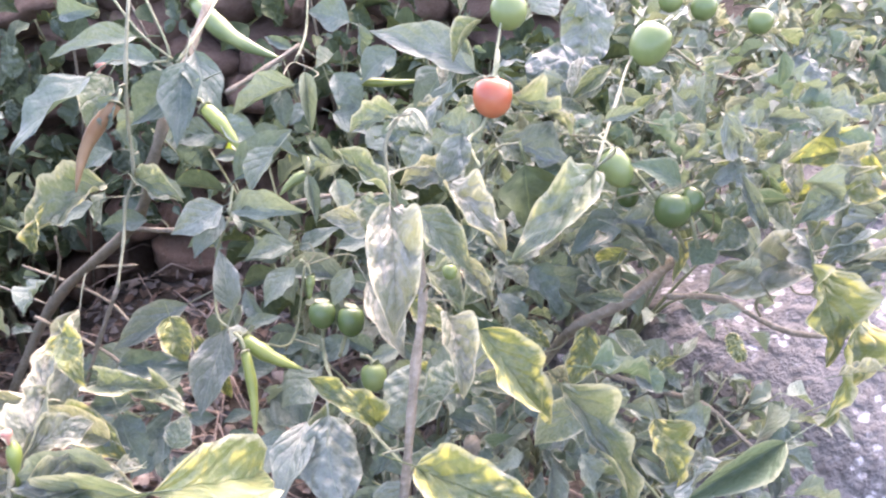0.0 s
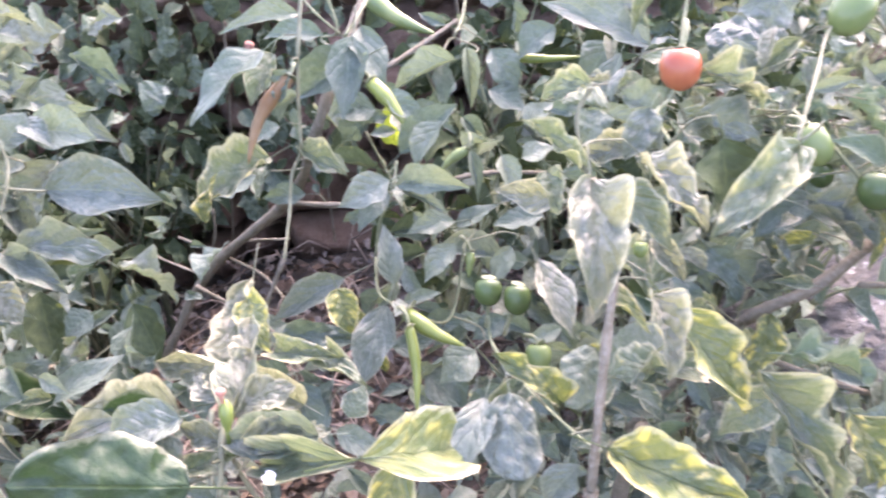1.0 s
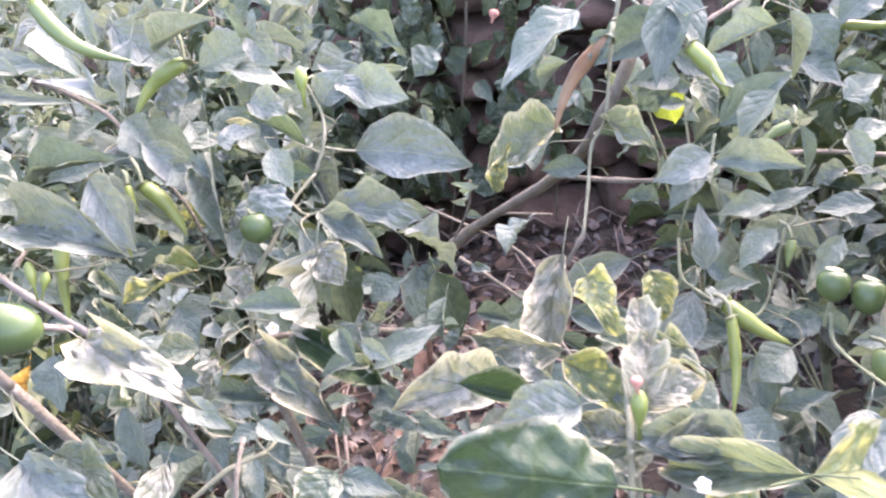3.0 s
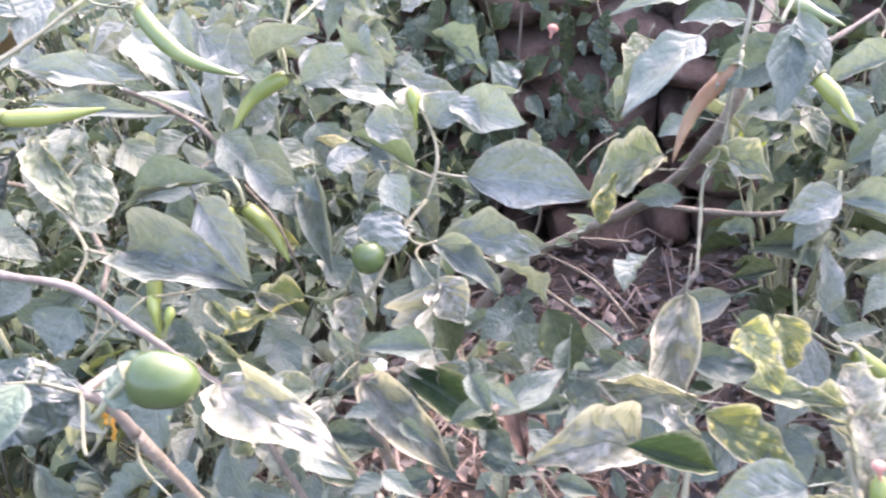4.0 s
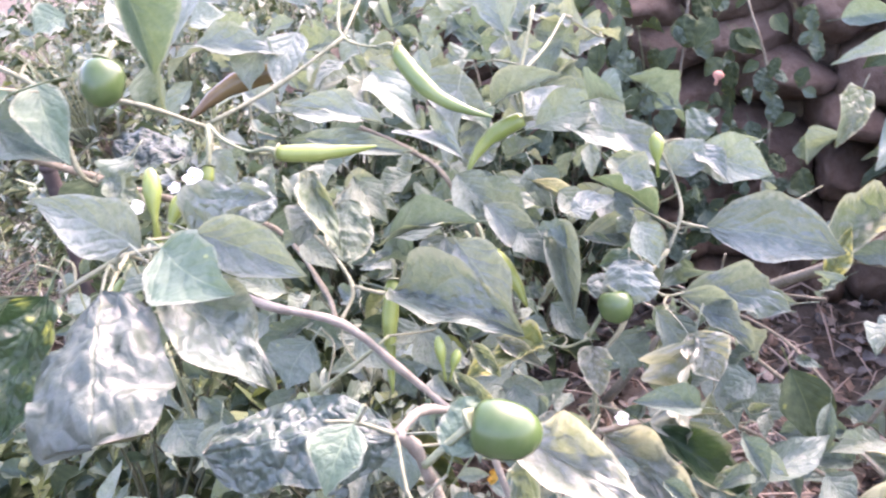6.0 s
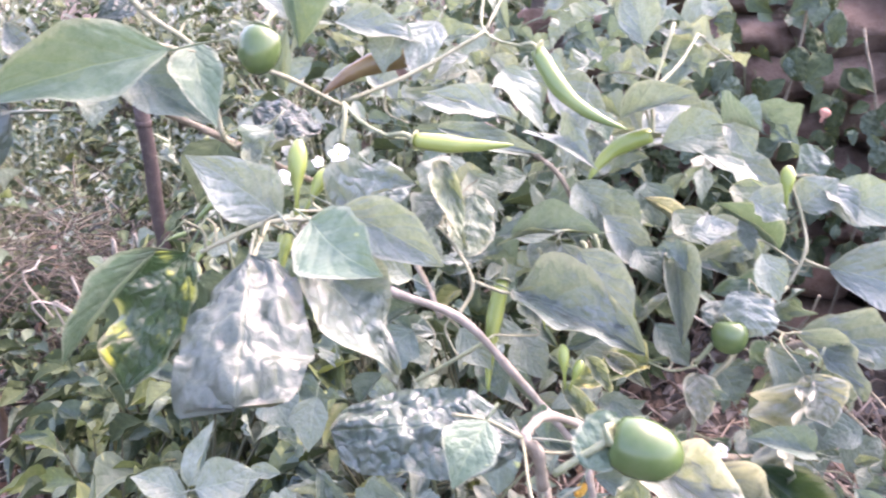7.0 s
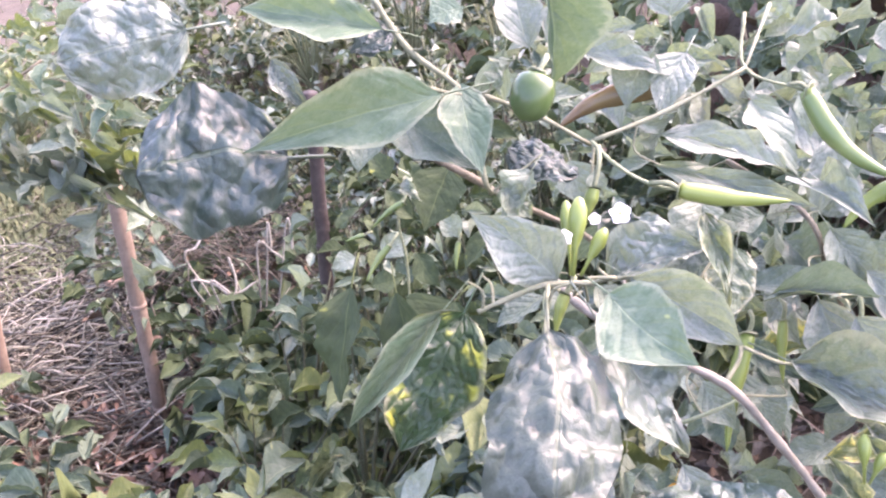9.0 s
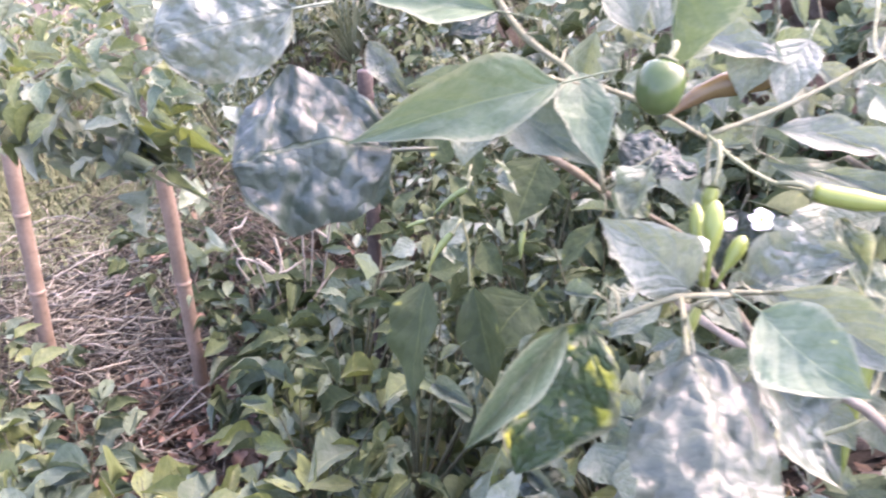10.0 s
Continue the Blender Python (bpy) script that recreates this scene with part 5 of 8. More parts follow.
leaf(slender, (-0.155, 0.778, 0.691), (-0.202, 0.768, 0.681), 0.025, "arch", LEAF_MID)
leaf(slender, (-0.204, 0.718, 0.654), (-0.214, 0.736, 0.709), 0.027, "flat", LEAF_SHEEN)
leaf(slender, (-0.152, 0.759, 0.677), (-0.178, 0.730, 0.649), 0.025, "flat", LEAF_MID)
leaf(slender, (-0.282, 0.790, 0.612), (-0.360, 0.759, 0.571), 0.037, "flat", LEAF_SHEEN)
leaf(slender, (-0.197, 0.719, 0.635), (-0.161, 0.727, 0.642), 0.016, "arch", LEAF_MID)
leaf(slender, (-0.213, 0.716, 0.632), (-0.229, 0.659, 0.574), 0.042, "arch", LEAF_SHEEN)
leaf(slender, (-0.129, 0.712, 0.589), (-0.160, 0.685, 0.566), 0.039, "arch", LEAF_MID)
leaf(slender, (-0.100, 0.772, 0.670), (-0.118, 0.751, 0.636), 0.023, "flat", LEAF_MID)
leaf(slender, (-0.107, 0.777, 0.762), (-0.088, 0.748, 0.728), 0.022, "fold", LEAF_MID)
leaf(slender, (-0.166, 0.828, 0.658), (-0.120, 0.844, 0.678), 0.025, "flat", LEAF_DEEP)
leaf(slender, (-0.143, 0.813, 0.751), (-0.134, 0.789, 0.706), 0.015, "fold", LEAF_DEEP)
leaf(slender, (-0.227, 0.815, 0.810), (-0.186, 0.822, 0.775), 0.026, "flat", LEAF_DEEP)
leaf(slender, (-0.242, 0.670, 0.678), (-0.227, 0.652, 0.643), 0.030, "curl", LEAF_YELLOW)
leaf(slender, (-0.135, 1.038, 0.842), (-0.187, 1.040, 0.855), 0.039, "flat", LEAF_DEEP)
leaf(slender, (-0.153, 1.008, 0.791), (-0.120, 0.988, 0.750), 0.039, "flat", LEAF_DEEP)
leaf(slender, (-0.082, 1.027, 0.812), (-0.121, 1.004, 0.779), 0.039, "flat", LEAF_DEEP)
leaf(slender, (-0.153, 0.985, 0.751), (-0.107, 0.976, 0.727), 0.036, "flat", LEAF_DEEP)
leaf(slender, (-0.108, 0.942, 0.727), (-0.076, 0.957, 0.748), 0.035, "flat", LEAF_MID)
leaf(slender, (-0.188, 0.742, 0.591), (-0.143, 0.751, 0.599), 0.023, "flat", LEAF_DEEP)
leaf(slender, (-0.187, 0.735, 0.539), (-0.141, 0.722, 0.507), 0.040, "flat", LEAF_DEEP)
leaf(slender, (-0.108, 0.770, 0.587), (-0.142, 0.756, 0.567), 0.029, "flat", LEAF_DEEP)
leaf(slender, (-0.075, 0.824, 0.676), (-0.126, 0.814, 0.668), 0.029, "flat", LEAF_DEEP)
leaf(slender, (-0.100, 0.860, 0.723), (-0.065, 0.868, 0.732), 0.029, "flat", LEAF_MID)
leaf(slender, (-0.222, 0.744, 0.560), (-0.176, 0.753, 0.568), 0.029, "flat", LEAF_DEEP)
leaf(slender, (-0.221, 0.563, 0.689), (-0.174, 0.539, 0.679), 0.023, "curl", LEAF_MOSAIC)
leaf(slender, (-0.255, 0.561, 0.690), (-0.195, 0.548, 0.698), 0.023, "wavy", LEAF_MOSAIC)
leaf(slender, (-0.259, 0.546, 0.747), (-0.232, 0.515, 0.728), 0.027, "curl", LEAF_YELLOW)
leaf(slender, (-0.290, 0.623, 0.602), (-0.329, 0.597, 0.564), 0.045, "flat", LEAF_DEEP)
leaf(slender, (-0.257, 0.651, 0.565), (-0.293, 0.625, 0.525), 0.042, "flat", LEAF_DEEP)
leaf(slender, (-0.166, 0.623, 0.581), (-0.127, 0.614, 0.558), 0.040, "flat", LEAF_DEEP)
leaf(slender, (-0.333, 0.808, 0.775), (-0.360, 0.798, 0.762), 0.022, "arch", LEAF_DEEP)
leaf(slender, (-0.299, 0.794, 0.745), (-0.261, 0.792, 0.735), 0.028, "arch", LEAF_MID)
leaf(slender, (-0.252, 0.870, 0.769), (-0.299, 0.863, 0.765), 0.035, "flat", LEAF_DEEP)
leaf(slender, (-0.396, 0.737, 0.701), (-0.386, 0.761, 0.743), 0.021, "wavy", LEAF_YELLOW)
leaf(slender, (-0.382, 0.834, 0.707), (-0.426, 0.818, 0.688), 0.036, "flat", LEAF_DEEP)
leaf(slender, (-0.343, 0.864, 0.672), (-0.393, 0.857, 0.668), 0.025, "flat", LEAF_DEEP)
chili(slender, (-0.318, 1.045, 0.867), (-0.217, 1.021, 0.805), 0.025, 0.1, CHILI_DARK, (-0.330, 1.060, 0.885))
chili(slender, (-0.129, 1.015, 0.779), (-0.049, 1.022, 0.778), 0.0112, 0.03, CHILI_GREEN, (-0.157, 1.017, 0.778))
chili(slender, (-0.237, 0.818, 0.817), (-0.201, 0.800, 0.778), 0.0161, -0.05, CHILI_GREEN, (-0.248, 0.826, 0.823))
chili(slender, (-0.176, 0.661, 0.649), (-0.166, 0.623, 0.580), 0.0104, -0.04, CHILI_GREEN, (-0.187, 0.672, 0.661))
chili(slender, (-0.183, 0.682, 0.647), (-0.130, 0.673, 0.622), 0.016, 0.05, CHILI_GREEN, (-0.194, 0.688, 0.649))
chili(slender, (-0.139, 0.765, 0.665), (-0.140, 0.753, 0.644), 0.0099, 0.0, PEPPER_PALE, (-0.151, 0.776, 0.676))
chili(slender, (-0.150, 0.831, 0.743), (-0.176, 0.818, 0.725), 0.0113, 0.08, CHILI_DARK, (-0.150, 0.844, 0.755))
chili(slender, (-0.296, 0.767, 0.839), (-0.336, 0.734, 0.767), 0.0145, 0.1, CHILI_DRY, (-0.295, 0.778, 0.848))
leaf(slender, (-0.297, 0.770, 0.845), (-0.306, 0.759, 0.817), 0.020, "curl", LEAF_DEEP)
branch(slender, [(-0.291, 0.828, 0.926), (-0.293, 0.795, 0.868), (-0.300, 0.789, 0.817), (-0.303, 0.781, 0.763), (-0.315, 0.776, 0.736), (-0.312, 0.749, 0.707), (-0.307, 0.711, 0.681)], 0.0017, 0.0014, STEM_PALE)
branch(slender, [(-0.684, 0.994, 0.308), (-0.578, 1.003, 0.469), (-0.387, 0.911, 0.640), (-0.323, 0.856, 0.736), (-0.301, 0.862, 0.784), (-0.290, 0.911, 0.828), (-0.278, 0.988, 0.880)], 0.007, 0.005, STEM_BROWN)
branch(slender, [(-0.382, 0.900, 0.642), (-0.312, 0.861, 0.661), (-0.246, 0.842, 0.678), (-0.149, 0.856, 0.705), (-0.067, 0.864, 0.705)], 0.003, 0.002, STEM_BROWN)
branch(slender, [(-0.328, 0.863, 0.914), (-0.298, 0.847, 0.880), (-0.272, 0.848, 0.855)], 0.0013, 0.0010, STEM_GREEN)
branch(slender, [(-0.296, 0.866, 0.913), (-0.275, 0.850, 0.860), (-0.295, 0.854, 0.850)], 0.0013, 0.0010, STEM_GREEN)
branch(slender, [(-0.295, 0.853, 0.848), (-0.258, 0.833, 0.827), (-0.246, 0.821, 0.823)], 0.0014, 0.0010, STEM_GREEN)
branch(slender, [(-0.271, 0.856, 0.850), (-0.265, 0.913, 0.868), (-0.267, 0.992, 0.886)], 0.0019, 0.0012, STEM_GREEN)
branch(slender, [(-0.259, 0.939, 0.791), (-0.222, 0.976, 0.808), (-0.190, 1.011, 0.824)], 0.003, 0.002, STEM_BROWN)
branch(slender, [(-0.209, 0.762, 0.732), (-0.209, 0.784, 0.751)], 0.0016, 0.0012, STEM_GREEN)
branch(slender, [(-0.232, 0.754, 0.662), (-0.225, 0.730, 0.638), (-0.208, 0.717, 0.632), (-0.185, 0.697, 0.634)], 0.0016, 0.0012, STEM_GREEN)
branch(slender, [(-0.212, 0.769, 0.725), (-0.226, 0.762, 0.695), (-0.232, 0.754, 0.662)], 0.0014, 0.0012, STEM_GREEN)
branch(slender, [(-0.208, 0.713, 0.625), (-0.176, 0.713, 0.619), (-0.155, 0.734, 0.611), (-0.145, 0.770, 0.673)], 0.0014, 0.0012, STEM_GREEN)
branch(slender, [(-0.184, 0.962, 0.818), (-0.181, 1.008, 0.837), (-0.184, 1.050, 0.872)], 0.0016, 0.0012, STEM_GREEN)
branch(slender, [(-0.307, 0.711, 0.681), (-0.331, 0.705, 0.633), (-0.357, 0.692, 0.574)], 0.0022, 0.002, STEM_BROWN)
branch(slender, [(-0.628, 1.032, 0.510), (-0.548, 1.002, 0.503), (-0.452, 0.936, 0.512), (-0.386, 0.875, 0.495)], 0.002, 0.0016, STEM_BROWN)
branch(slender, [(-0.707, 1.057, 0.466), (-0.582, 1.000, 0.466)], 0.002, 0.0016, STEM_BROWN)
branch(slender, [(-0.578, 1.003, 0.469), (-0.515, 0.995, 0.526), (-0.410, 0.938, 0.570)], 0.0022, 0.0016, STEM_BROWN)
branch(slender, [(-0.582, 1.000, 0.466), (-0.538, 0.979, 0.543), (-0.527, 0.972, 0.590)], 0.0018, 0.0014, STEM_BROWN)
branch(slender, [(-0.600, 1.020, 0.200), (-0.684, 0.994, 0.308)], 0.008, 0.007, STEM_BROWN, "stem")
leaf(slender, (-0.194, 0.695, 0.550), (-0.223, 0.687, 0.541), 0.015, "arch", LEAF_DEEP)
leaf(slender, (-0.251, 0.638, 0.540), (-0.202, 0.633, 0.522), 0.027, "arch", LEAF_MID)
leaf(slender, (-0.135, 0.703, 0.533), (-0.092, 0.707, 0.553), 0.021, "arch", LEAF_DEEP)
leaf(slender, (-0.457, 0.689, 0.443), (-0.502, 0.686, 0.445), 0.019, "arch", LEAF_MID)
leaf(slender, (-0.363, 0.737, 0.552), (-0.420, 0.732, 0.533), 0.030, "wavy", LEAF_DEEP)
leaf(slender, (-0.291, 0.734, 0.391), (-0.260, 0.730, 0.358), 0.023, "fold", LEAF_MID)
leaf(slender, (-0.148, 0.685, 0.524), (-0.133, 0.671, 0.475), 0.023, "flat", LEAF_DEEP)
leaf(slender, (-0.296, 0.722, 0.575), (-0.335, 0.741, 0.575), 0.017, "fold", LEAF_DEEP)
leaf(slender, (-0.260, 0.700, 0.448), (-0.215, 0.701, 0.463), 0.021, "wavy", LEAF_DEEP)
leaf(slender, (-0.279, 0.738, 0.559), (-0.310, 0.705, 0.548), 0.021, "flat", LEAF_MID)
leaf(slender, (-0.161, 0.728, 0.561), (-0.140, 0.697, 0.524), 0.024, "flat", LEAF_DEEP)
leaf(slender, (-0.451, 0.782, 0.525), (-0.408, 0.783, 0.519), 0.023, "fold", LEAF_DEEP)
leaf(slender, (-0.326, 0.741, 0.451), (-0.312, 0.724, 0.417), 0.018, "arch", LEAF_DEEP)
leaf(slender, (-0.242, 0.676, 0.607), (-0.219, 0.698, 0.601), 0.015, "flat", LEAF_DEEP)
leaf(slender, (-0.398, 0.650, 0.466), (-0.387, 0.639, 0.424), 0.022, "arch", LEAF_MID)
leaf(slender, (-0.354, 0.765, 0.498), (-0.400, 0.750, 0.501), 0.028, "wavy", LEAF_DEEP)
leaf(slender, (-0.069, 0.693, 0.462), (-0.108, 0.674, 0.436), 0.025, "fold", LEAF_MID)
leaf(slender, (-0.140, 0.716, 0.495), (-0.159, 0.686, 0.486), 0.019, "arch", LEAF_DEEP)
leaf(slender, (-0.127, 0.661, 0.539), (-0.172, 0.658, 0.542), 0.023, "flat", LEAF_DEEP)
leaf(slender, (-0.044, 0.661, 0.504), (-0.064, 0.654, 0.474), 0.016, "wavy", LEAF_DEEP)
leaf(slender, (-0.085, 0.722, 0.496), (-0.046, 0.699, 0.468), 0.025, "flat", LEAF_DEEP)
leaf(slender, (-0.125, 0.701, 0.487), (-0.165, 0.695, 0.463), 0.021, "flat", LEAF_DEEP)
leaf(slender, (-0.154, 0.809, 0.560), (-0.168, 0.791, 0.531), 0.016, "arch", LEAF_DEEP)
leaf(slender, (-0.216, 0.773, 0.487), (-0.181, 0.750, 0.461), 0.023, "wavy", LEAF_MID)
leaf(slender, (-0.125, 0.765, 0.579), (-0.166, 0.773, 0.580), 0.019, "arch", LEAF_MID)
leaf(slender, (-0.085, 0.774, 0.568), (-0.119, 0.779, 0.583), 0.017, "fold", LEAF_DEEP)
leaf(slender, (-0.297, 1.062, 0.709), (-0.290, 1.091, 0.630), 0.042, "flat", LEAF_BACKLIT, face=(0.1, -0.95, 0.3))
glossy = thing("pepper_plant", "pepper plant with glossy dark leaves and one green fruit", "plant", group="pepper plants")
leaf(glossy, (-0.479, 0.640, 0.782), (-0.382, 0.657, 0.768), 0.05, "flat", LEAF_SHEEN_PUCKERED)
leaf(glossy, (-0.480, 0.573, 0.758), (-0.427, 0.569, 0.726), 0.025, "wavy", LEAF_SHEEN)
leaf(glossy, (-0.479, 0.585, 0.755), (-0.408, 0.612, 0.737), 0.032, "wavy", LEAF_SHEEN)
leaf(glossy, (-0.493, 0.561, 0.749), (-0.454, 0.556, 0.708), 0.026, "arch", LEAF_MID)
leaf(glossy, (-0.483, 0.719, 0.620), (-0.448, 0.679, 0.566), 0.047, "flat", LEAF_DEEP)
leaf(glossy, (-0.409, 0.888, 0.474), (-0.467, 0.849, 0.461), 0.038, "flat", LEAF_MID)
leaf(glossy, (-0.509, 0.647, 0.819), (-0.489, 0.660, 0.844), 0.034, "flat", LEAF_SHEEN)
leaf(glossy, (-0.498, 0.663, 0.836), (-0.467, 0.653, 0.814), 0.023, "arch", LEAF_SHEEN)
leaf(glossy, (-0.511, 0.617, 0.794), (-0.561, 0.609, 0.824), 0.016, "fold", LEAF_FRESH)
leaf(glossy, (-0.513, 0.560, 0.787), (-0.504, 0.539, 0.765), 0.038, "hood", LEAF_SHEEN)
leaf(glossy, (-0.575, 0.575, 0.802), (-0.543, 0.531, 0.744), 0.026, "fold", LEAF_SHEEN)
leaf(glossy, (-0.529, 0.529, 0.729), (-0.515, 0.508, 0.703), 0.025, "curl", LEAF_CREAM)
leaf(glossy, (-0.561, 0.515, 0.733), (-0.598, 0.463, 0.724), 0.027, "wavy", LEAF_YELLOW)
leaf(glossy, (-0.573, 0.433, 0.778), (-0.553, 0.432, 0.759), 0.011, "curl", LEAF_MOSAIC)
leaf(glossy, (-0.477, 0.506, 0.688), (-0.415, 0.516, 0.644), 0.034, "wavy", LEAF_GLOSS)
leaf(glossy, (-0.505, 0.490, 0.685), (-0.427, 0.467, 0.643), 0.036, "curl", LEAF_CREAM)
leaf(glossy, (-0.505, 0.357, 0.786), (-0.420, 0.349, 0.760), 0.034, "curl", LEAF_CREAM)
leaf(glossy, (-0.311, 0.507, 0.671), (-0.371, 0.455, 0.680), 0.039, "curl", LEAF_CREAM)
leaf(glossy, (-0.306, 0.644, 0.701), (-0.303, 0.581, 0.617), 0.037, "curl", LEAF_CREAM, face=(0.052, -0.790, 0.861))
leaf(glossy, (-0.261, 0.749, 0.602), (-0.227, 0.729, 0.539), 0.022, "curl", LEAF_YELLOW)
leaf(glossy, (-0.275, 0.534, 0.684), (-0.219, 0.520, 0.654), 0.032, "wavy", LEAF_YELLOW)
leaf(glossy, (-0.476, 0.703, 0.546), (-0.449, 0.669, 0.467), 0.024, "curl", LEAF_DRY)
leaf(glossy, (-0.359, 0.828, 0.732), (-0.413, 0.756, 0.703), 0.042, "wavy", LEAF_MOSAIC)
leaf(glossy, (-0.406, 0.973, 0.799), (-0.419, 0.924, 0.752), 0.036, "wavy", LEAF_MOSAIC)
leaf(glossy, (-0.363, 0.972, 0.844), (-0.432, 0.907, 0.840), 0.026, "flat", LEAF_MID)
leaf(glossy, (-0.309, 0.784, 0.763), (-0.259, 0.780, 0.735), 0.022, "wavy", LEAF_MOSAIC)
leaf(glossy, (-0.533, 0.588, 0.703), (-0.510, 0.586, 0.679), 0.041, "flat", LEAF_DEEP)
leaf(glossy, (-0.581, 0.577, 0.727), (-0.549, 0.578, 0.699), 0.027, "arch", LEAF_DEEP)
leaf(glossy, (-0.483, 0.655, 0.642), (-0.517, 0.632, 0.634), 0.025, "flat", LEAF_DEEP)
leaf(glossy, (-0.535, 0.659, 0.778), (-0.550, 0.642, 0.764), 0.023, "wavy", LEAF_MID)
leaf(glossy, (-0.558, 0.982, 0.757), (-0.578, 0.956, 0.731), 0.039, "wavy", LEAF_DEEP)
leaf(glossy, (-0.605, 0.655, 0.790), (-0.577, 0.655, 0.766), 0.029, "arch", LEAF_MID)
leaf(glossy, (-0.615, 0.569, 0.659), (-0.647, 0.539, 0.638), 0.029, "flat", LEAF_MID)
leaf(glossy, (-0.496, 0.593, 0.594), (-0.463, 0.618, 0.606), 0.029, "flat", LEAF_DEEP)
leaf(glossy, (-0.417, 0.709, 0.504), (-0.391, 0.738, 0.529), 0.044, "flat", LEAF_DEEP)
leaf(glossy, (-0.513, 0.418, 0.743), (-0.526, 0.399, 0.724), 0.021, "arch", LEAF_MID)
round_pepper(glossy, (-0.517, 0.541, 0.770), (-0.511, 0.532, 0.750), 0.025, PEPPER_GREEN, (-0.531, 0.527, 0.738))
bud(glossy, (-0.515, 0.632, 0.821), (-0.522, 0.646, 0.851), 0.0113)
branch(glossy, [(-0.518, 0.502, 0.674), (-0.523, 0.525, 0.718), (-0.513, 0.543, 0.738), (-0.506, 0.575, 0.763), (-0.497, 0.602, 0.777)], 0.0020, 0.0014, STEM_PALE)
branch(glossy, [(-0.497, 0.602, 0.777), (-0.493, 0.618, 0.800), (-0.502, 0.635, 0.815), (-0.517, 0.642, 0.840)], 0.0016, 0.0010, STEM_PALE)
branch(glossy, [(-0.493, 0.615, 0.795), (-0.483, 0.628, 0.787), (-0.477, 0.640, 0.781)], 0.0012, 0.0009, STEM_PALE)
branch(glossy, [(-0.506, 0.575, 0.763), (-0.490, 0.568, 0.758), (-0.477, 0.575, 0.759)], 0.0012, 0.0009, STEM_PALE)
branch(glossy, [(-0.529, 0.523, 0.739), (-0.545, 0.521, 0.729), (-0.561, 0.515, 0.733)], 0.0010, 0.0007, STEM_GREEN)
branch(glossy, [(-0.517, 0.502, 0.674), (-0.499, 0.532, 0.666), (-0.487, 0.656, 0.584), (-0.452, 0.757, 0.508), (-0.351, 0.776, 0.450)], 0.0028, 0.002, STEM_BROWN)
branch(glossy, [(-0.489, 0.834, 0.561), (-0.441, 0.839, 0.526), (-0.396, 0.825, 0.506), (-0.328, 0.753, 0.498)], 0.0024, 0.0018, STEM_BROWN)
branch(glossy, [(-0.467, 0.913, 0.670), (-0.450, 0.932, 0.687), (-0.429, 0.951, 0.699)], 0.0012, 0.0007, STEM_PALE)
branch(glossy, [(-0.460, 0.520, 0.200), (-0.455, 0.500, 0.400), (-0.518, 0.502, 0.674)], 0.006, 0.004, STEM_BROWN, "stem")
flower(glossy, (-0.499, 0.508, 0.689), 0.0112, (0.381, -0.688, 1.017))
leaf(glossy, (-0.676, 0.424, 0.680), (-0.673, 0.409, 0.652), 0.012, "curl", LEAF_GOLD)
leaf(glossy, (-0.573, 0.460, 0.655), (-0.577, 0.452, 0.645), 0.009, "curl", LEAF_GOLD)
leaf(glossy, (-1.047, 0.816, 0.807), (-1.015, 0.827, 0.797), 0.017, "wavy", LEAF_DRY)
leaf(glossy, (-0.693, 0.590, 0.494), (-0.665, 0.605, 0.496), 0.015, "flat", LEAF_MID)
leaf(glossy, (-0.631, 0.578, 0.449), (-0.605, 0.547, 0.421), 0.025, "arch", LEAF_MID)
leaf(glossy, (-0.657, 0.671, 0.575), (-0.627, 0.664, 0.540), 0.024, "arch", LEAF_MID)
leaf(glossy, (-0.564, 0.637, 0.550), (-0.614, 0.629, 0.556), 0.023, "fold", LEAF_MID)
leaf(glossy, (-0.469, 0.571, 0.597), (-0.424, 0.562, 0.588), 0.018, "arch", LEAF_DEEP)
leaf(glossy, (-0.494, 0.644, 0.630), (-0.455, 0.652, 0.652), 0.020, "arch", LEAF_DEEP)
leaf(glossy, (-0.664, 0.513, 0.633), (-0.607, 0.521, 0.622), 0.028, "fold", LEAF_DEEP)
leaf(glossy, (-0.533, 0.711, 0.583), (-0.503, 0.707, 0.575), 0.013, "fold", LEAF_DEEP)
leaf(glossy, (-0.620, 0.632, 0.586), (-0.611, 0.616, 0.554), 0.016, "arch", LEAF_DEEP)
leaf(glossy, (-0.704, 0.584, 0.635), (-0.737, 0.568, 0.594), 0.024, "arch", LEAF_DEEP)
leaf(glossy, (-0.543, 0.599, 0.540), (-0.526, 0.638, 0.546), 0.017, "arch", LEAF_MID)
leaf(glossy, (-0.661, 0.597, 0.492), (-0.602, 0.608, 0.502), 0.026, "flat", LEAF_DEEP)
leaf(glossy, (-0.453, 0.621, 0.497), (-0.444, 0.589, 0.480), 0.018, "fold", LEAF_MID)
leaf(glossy, (-0.588, 0.658, 0.465), (-0.557, 0.675, 0.465), 0.019, "fold", LEAF_MID)
leaf(glossy, (-0.481, 0.659, 0.584), (-0.463, 0.647, 0.548), 0.023, "fold", LEAF_DEEP)
leaf(glossy, (-0.395, 0.805, 0.430), (-0.433, 0.781, 0.446), 0.022, "fold", LEAF_DEEP)
leaf(glossy, (-0.363, 0.787, 0.457), (-0.404, 0.784, 0.447), 0.021, "wavy", LEAF_MID)
leaf(glossy, (-0.462, 0.680, 0.496), (-0.425, 0.690, 0.479), 0.020, "flat", LEAF_DEEP)
leaf(glossy, (-0.427, 0.726, 0.520), (-0.431, 0.696, 0.475), 0.027, "flat", LEAF_DEEP)
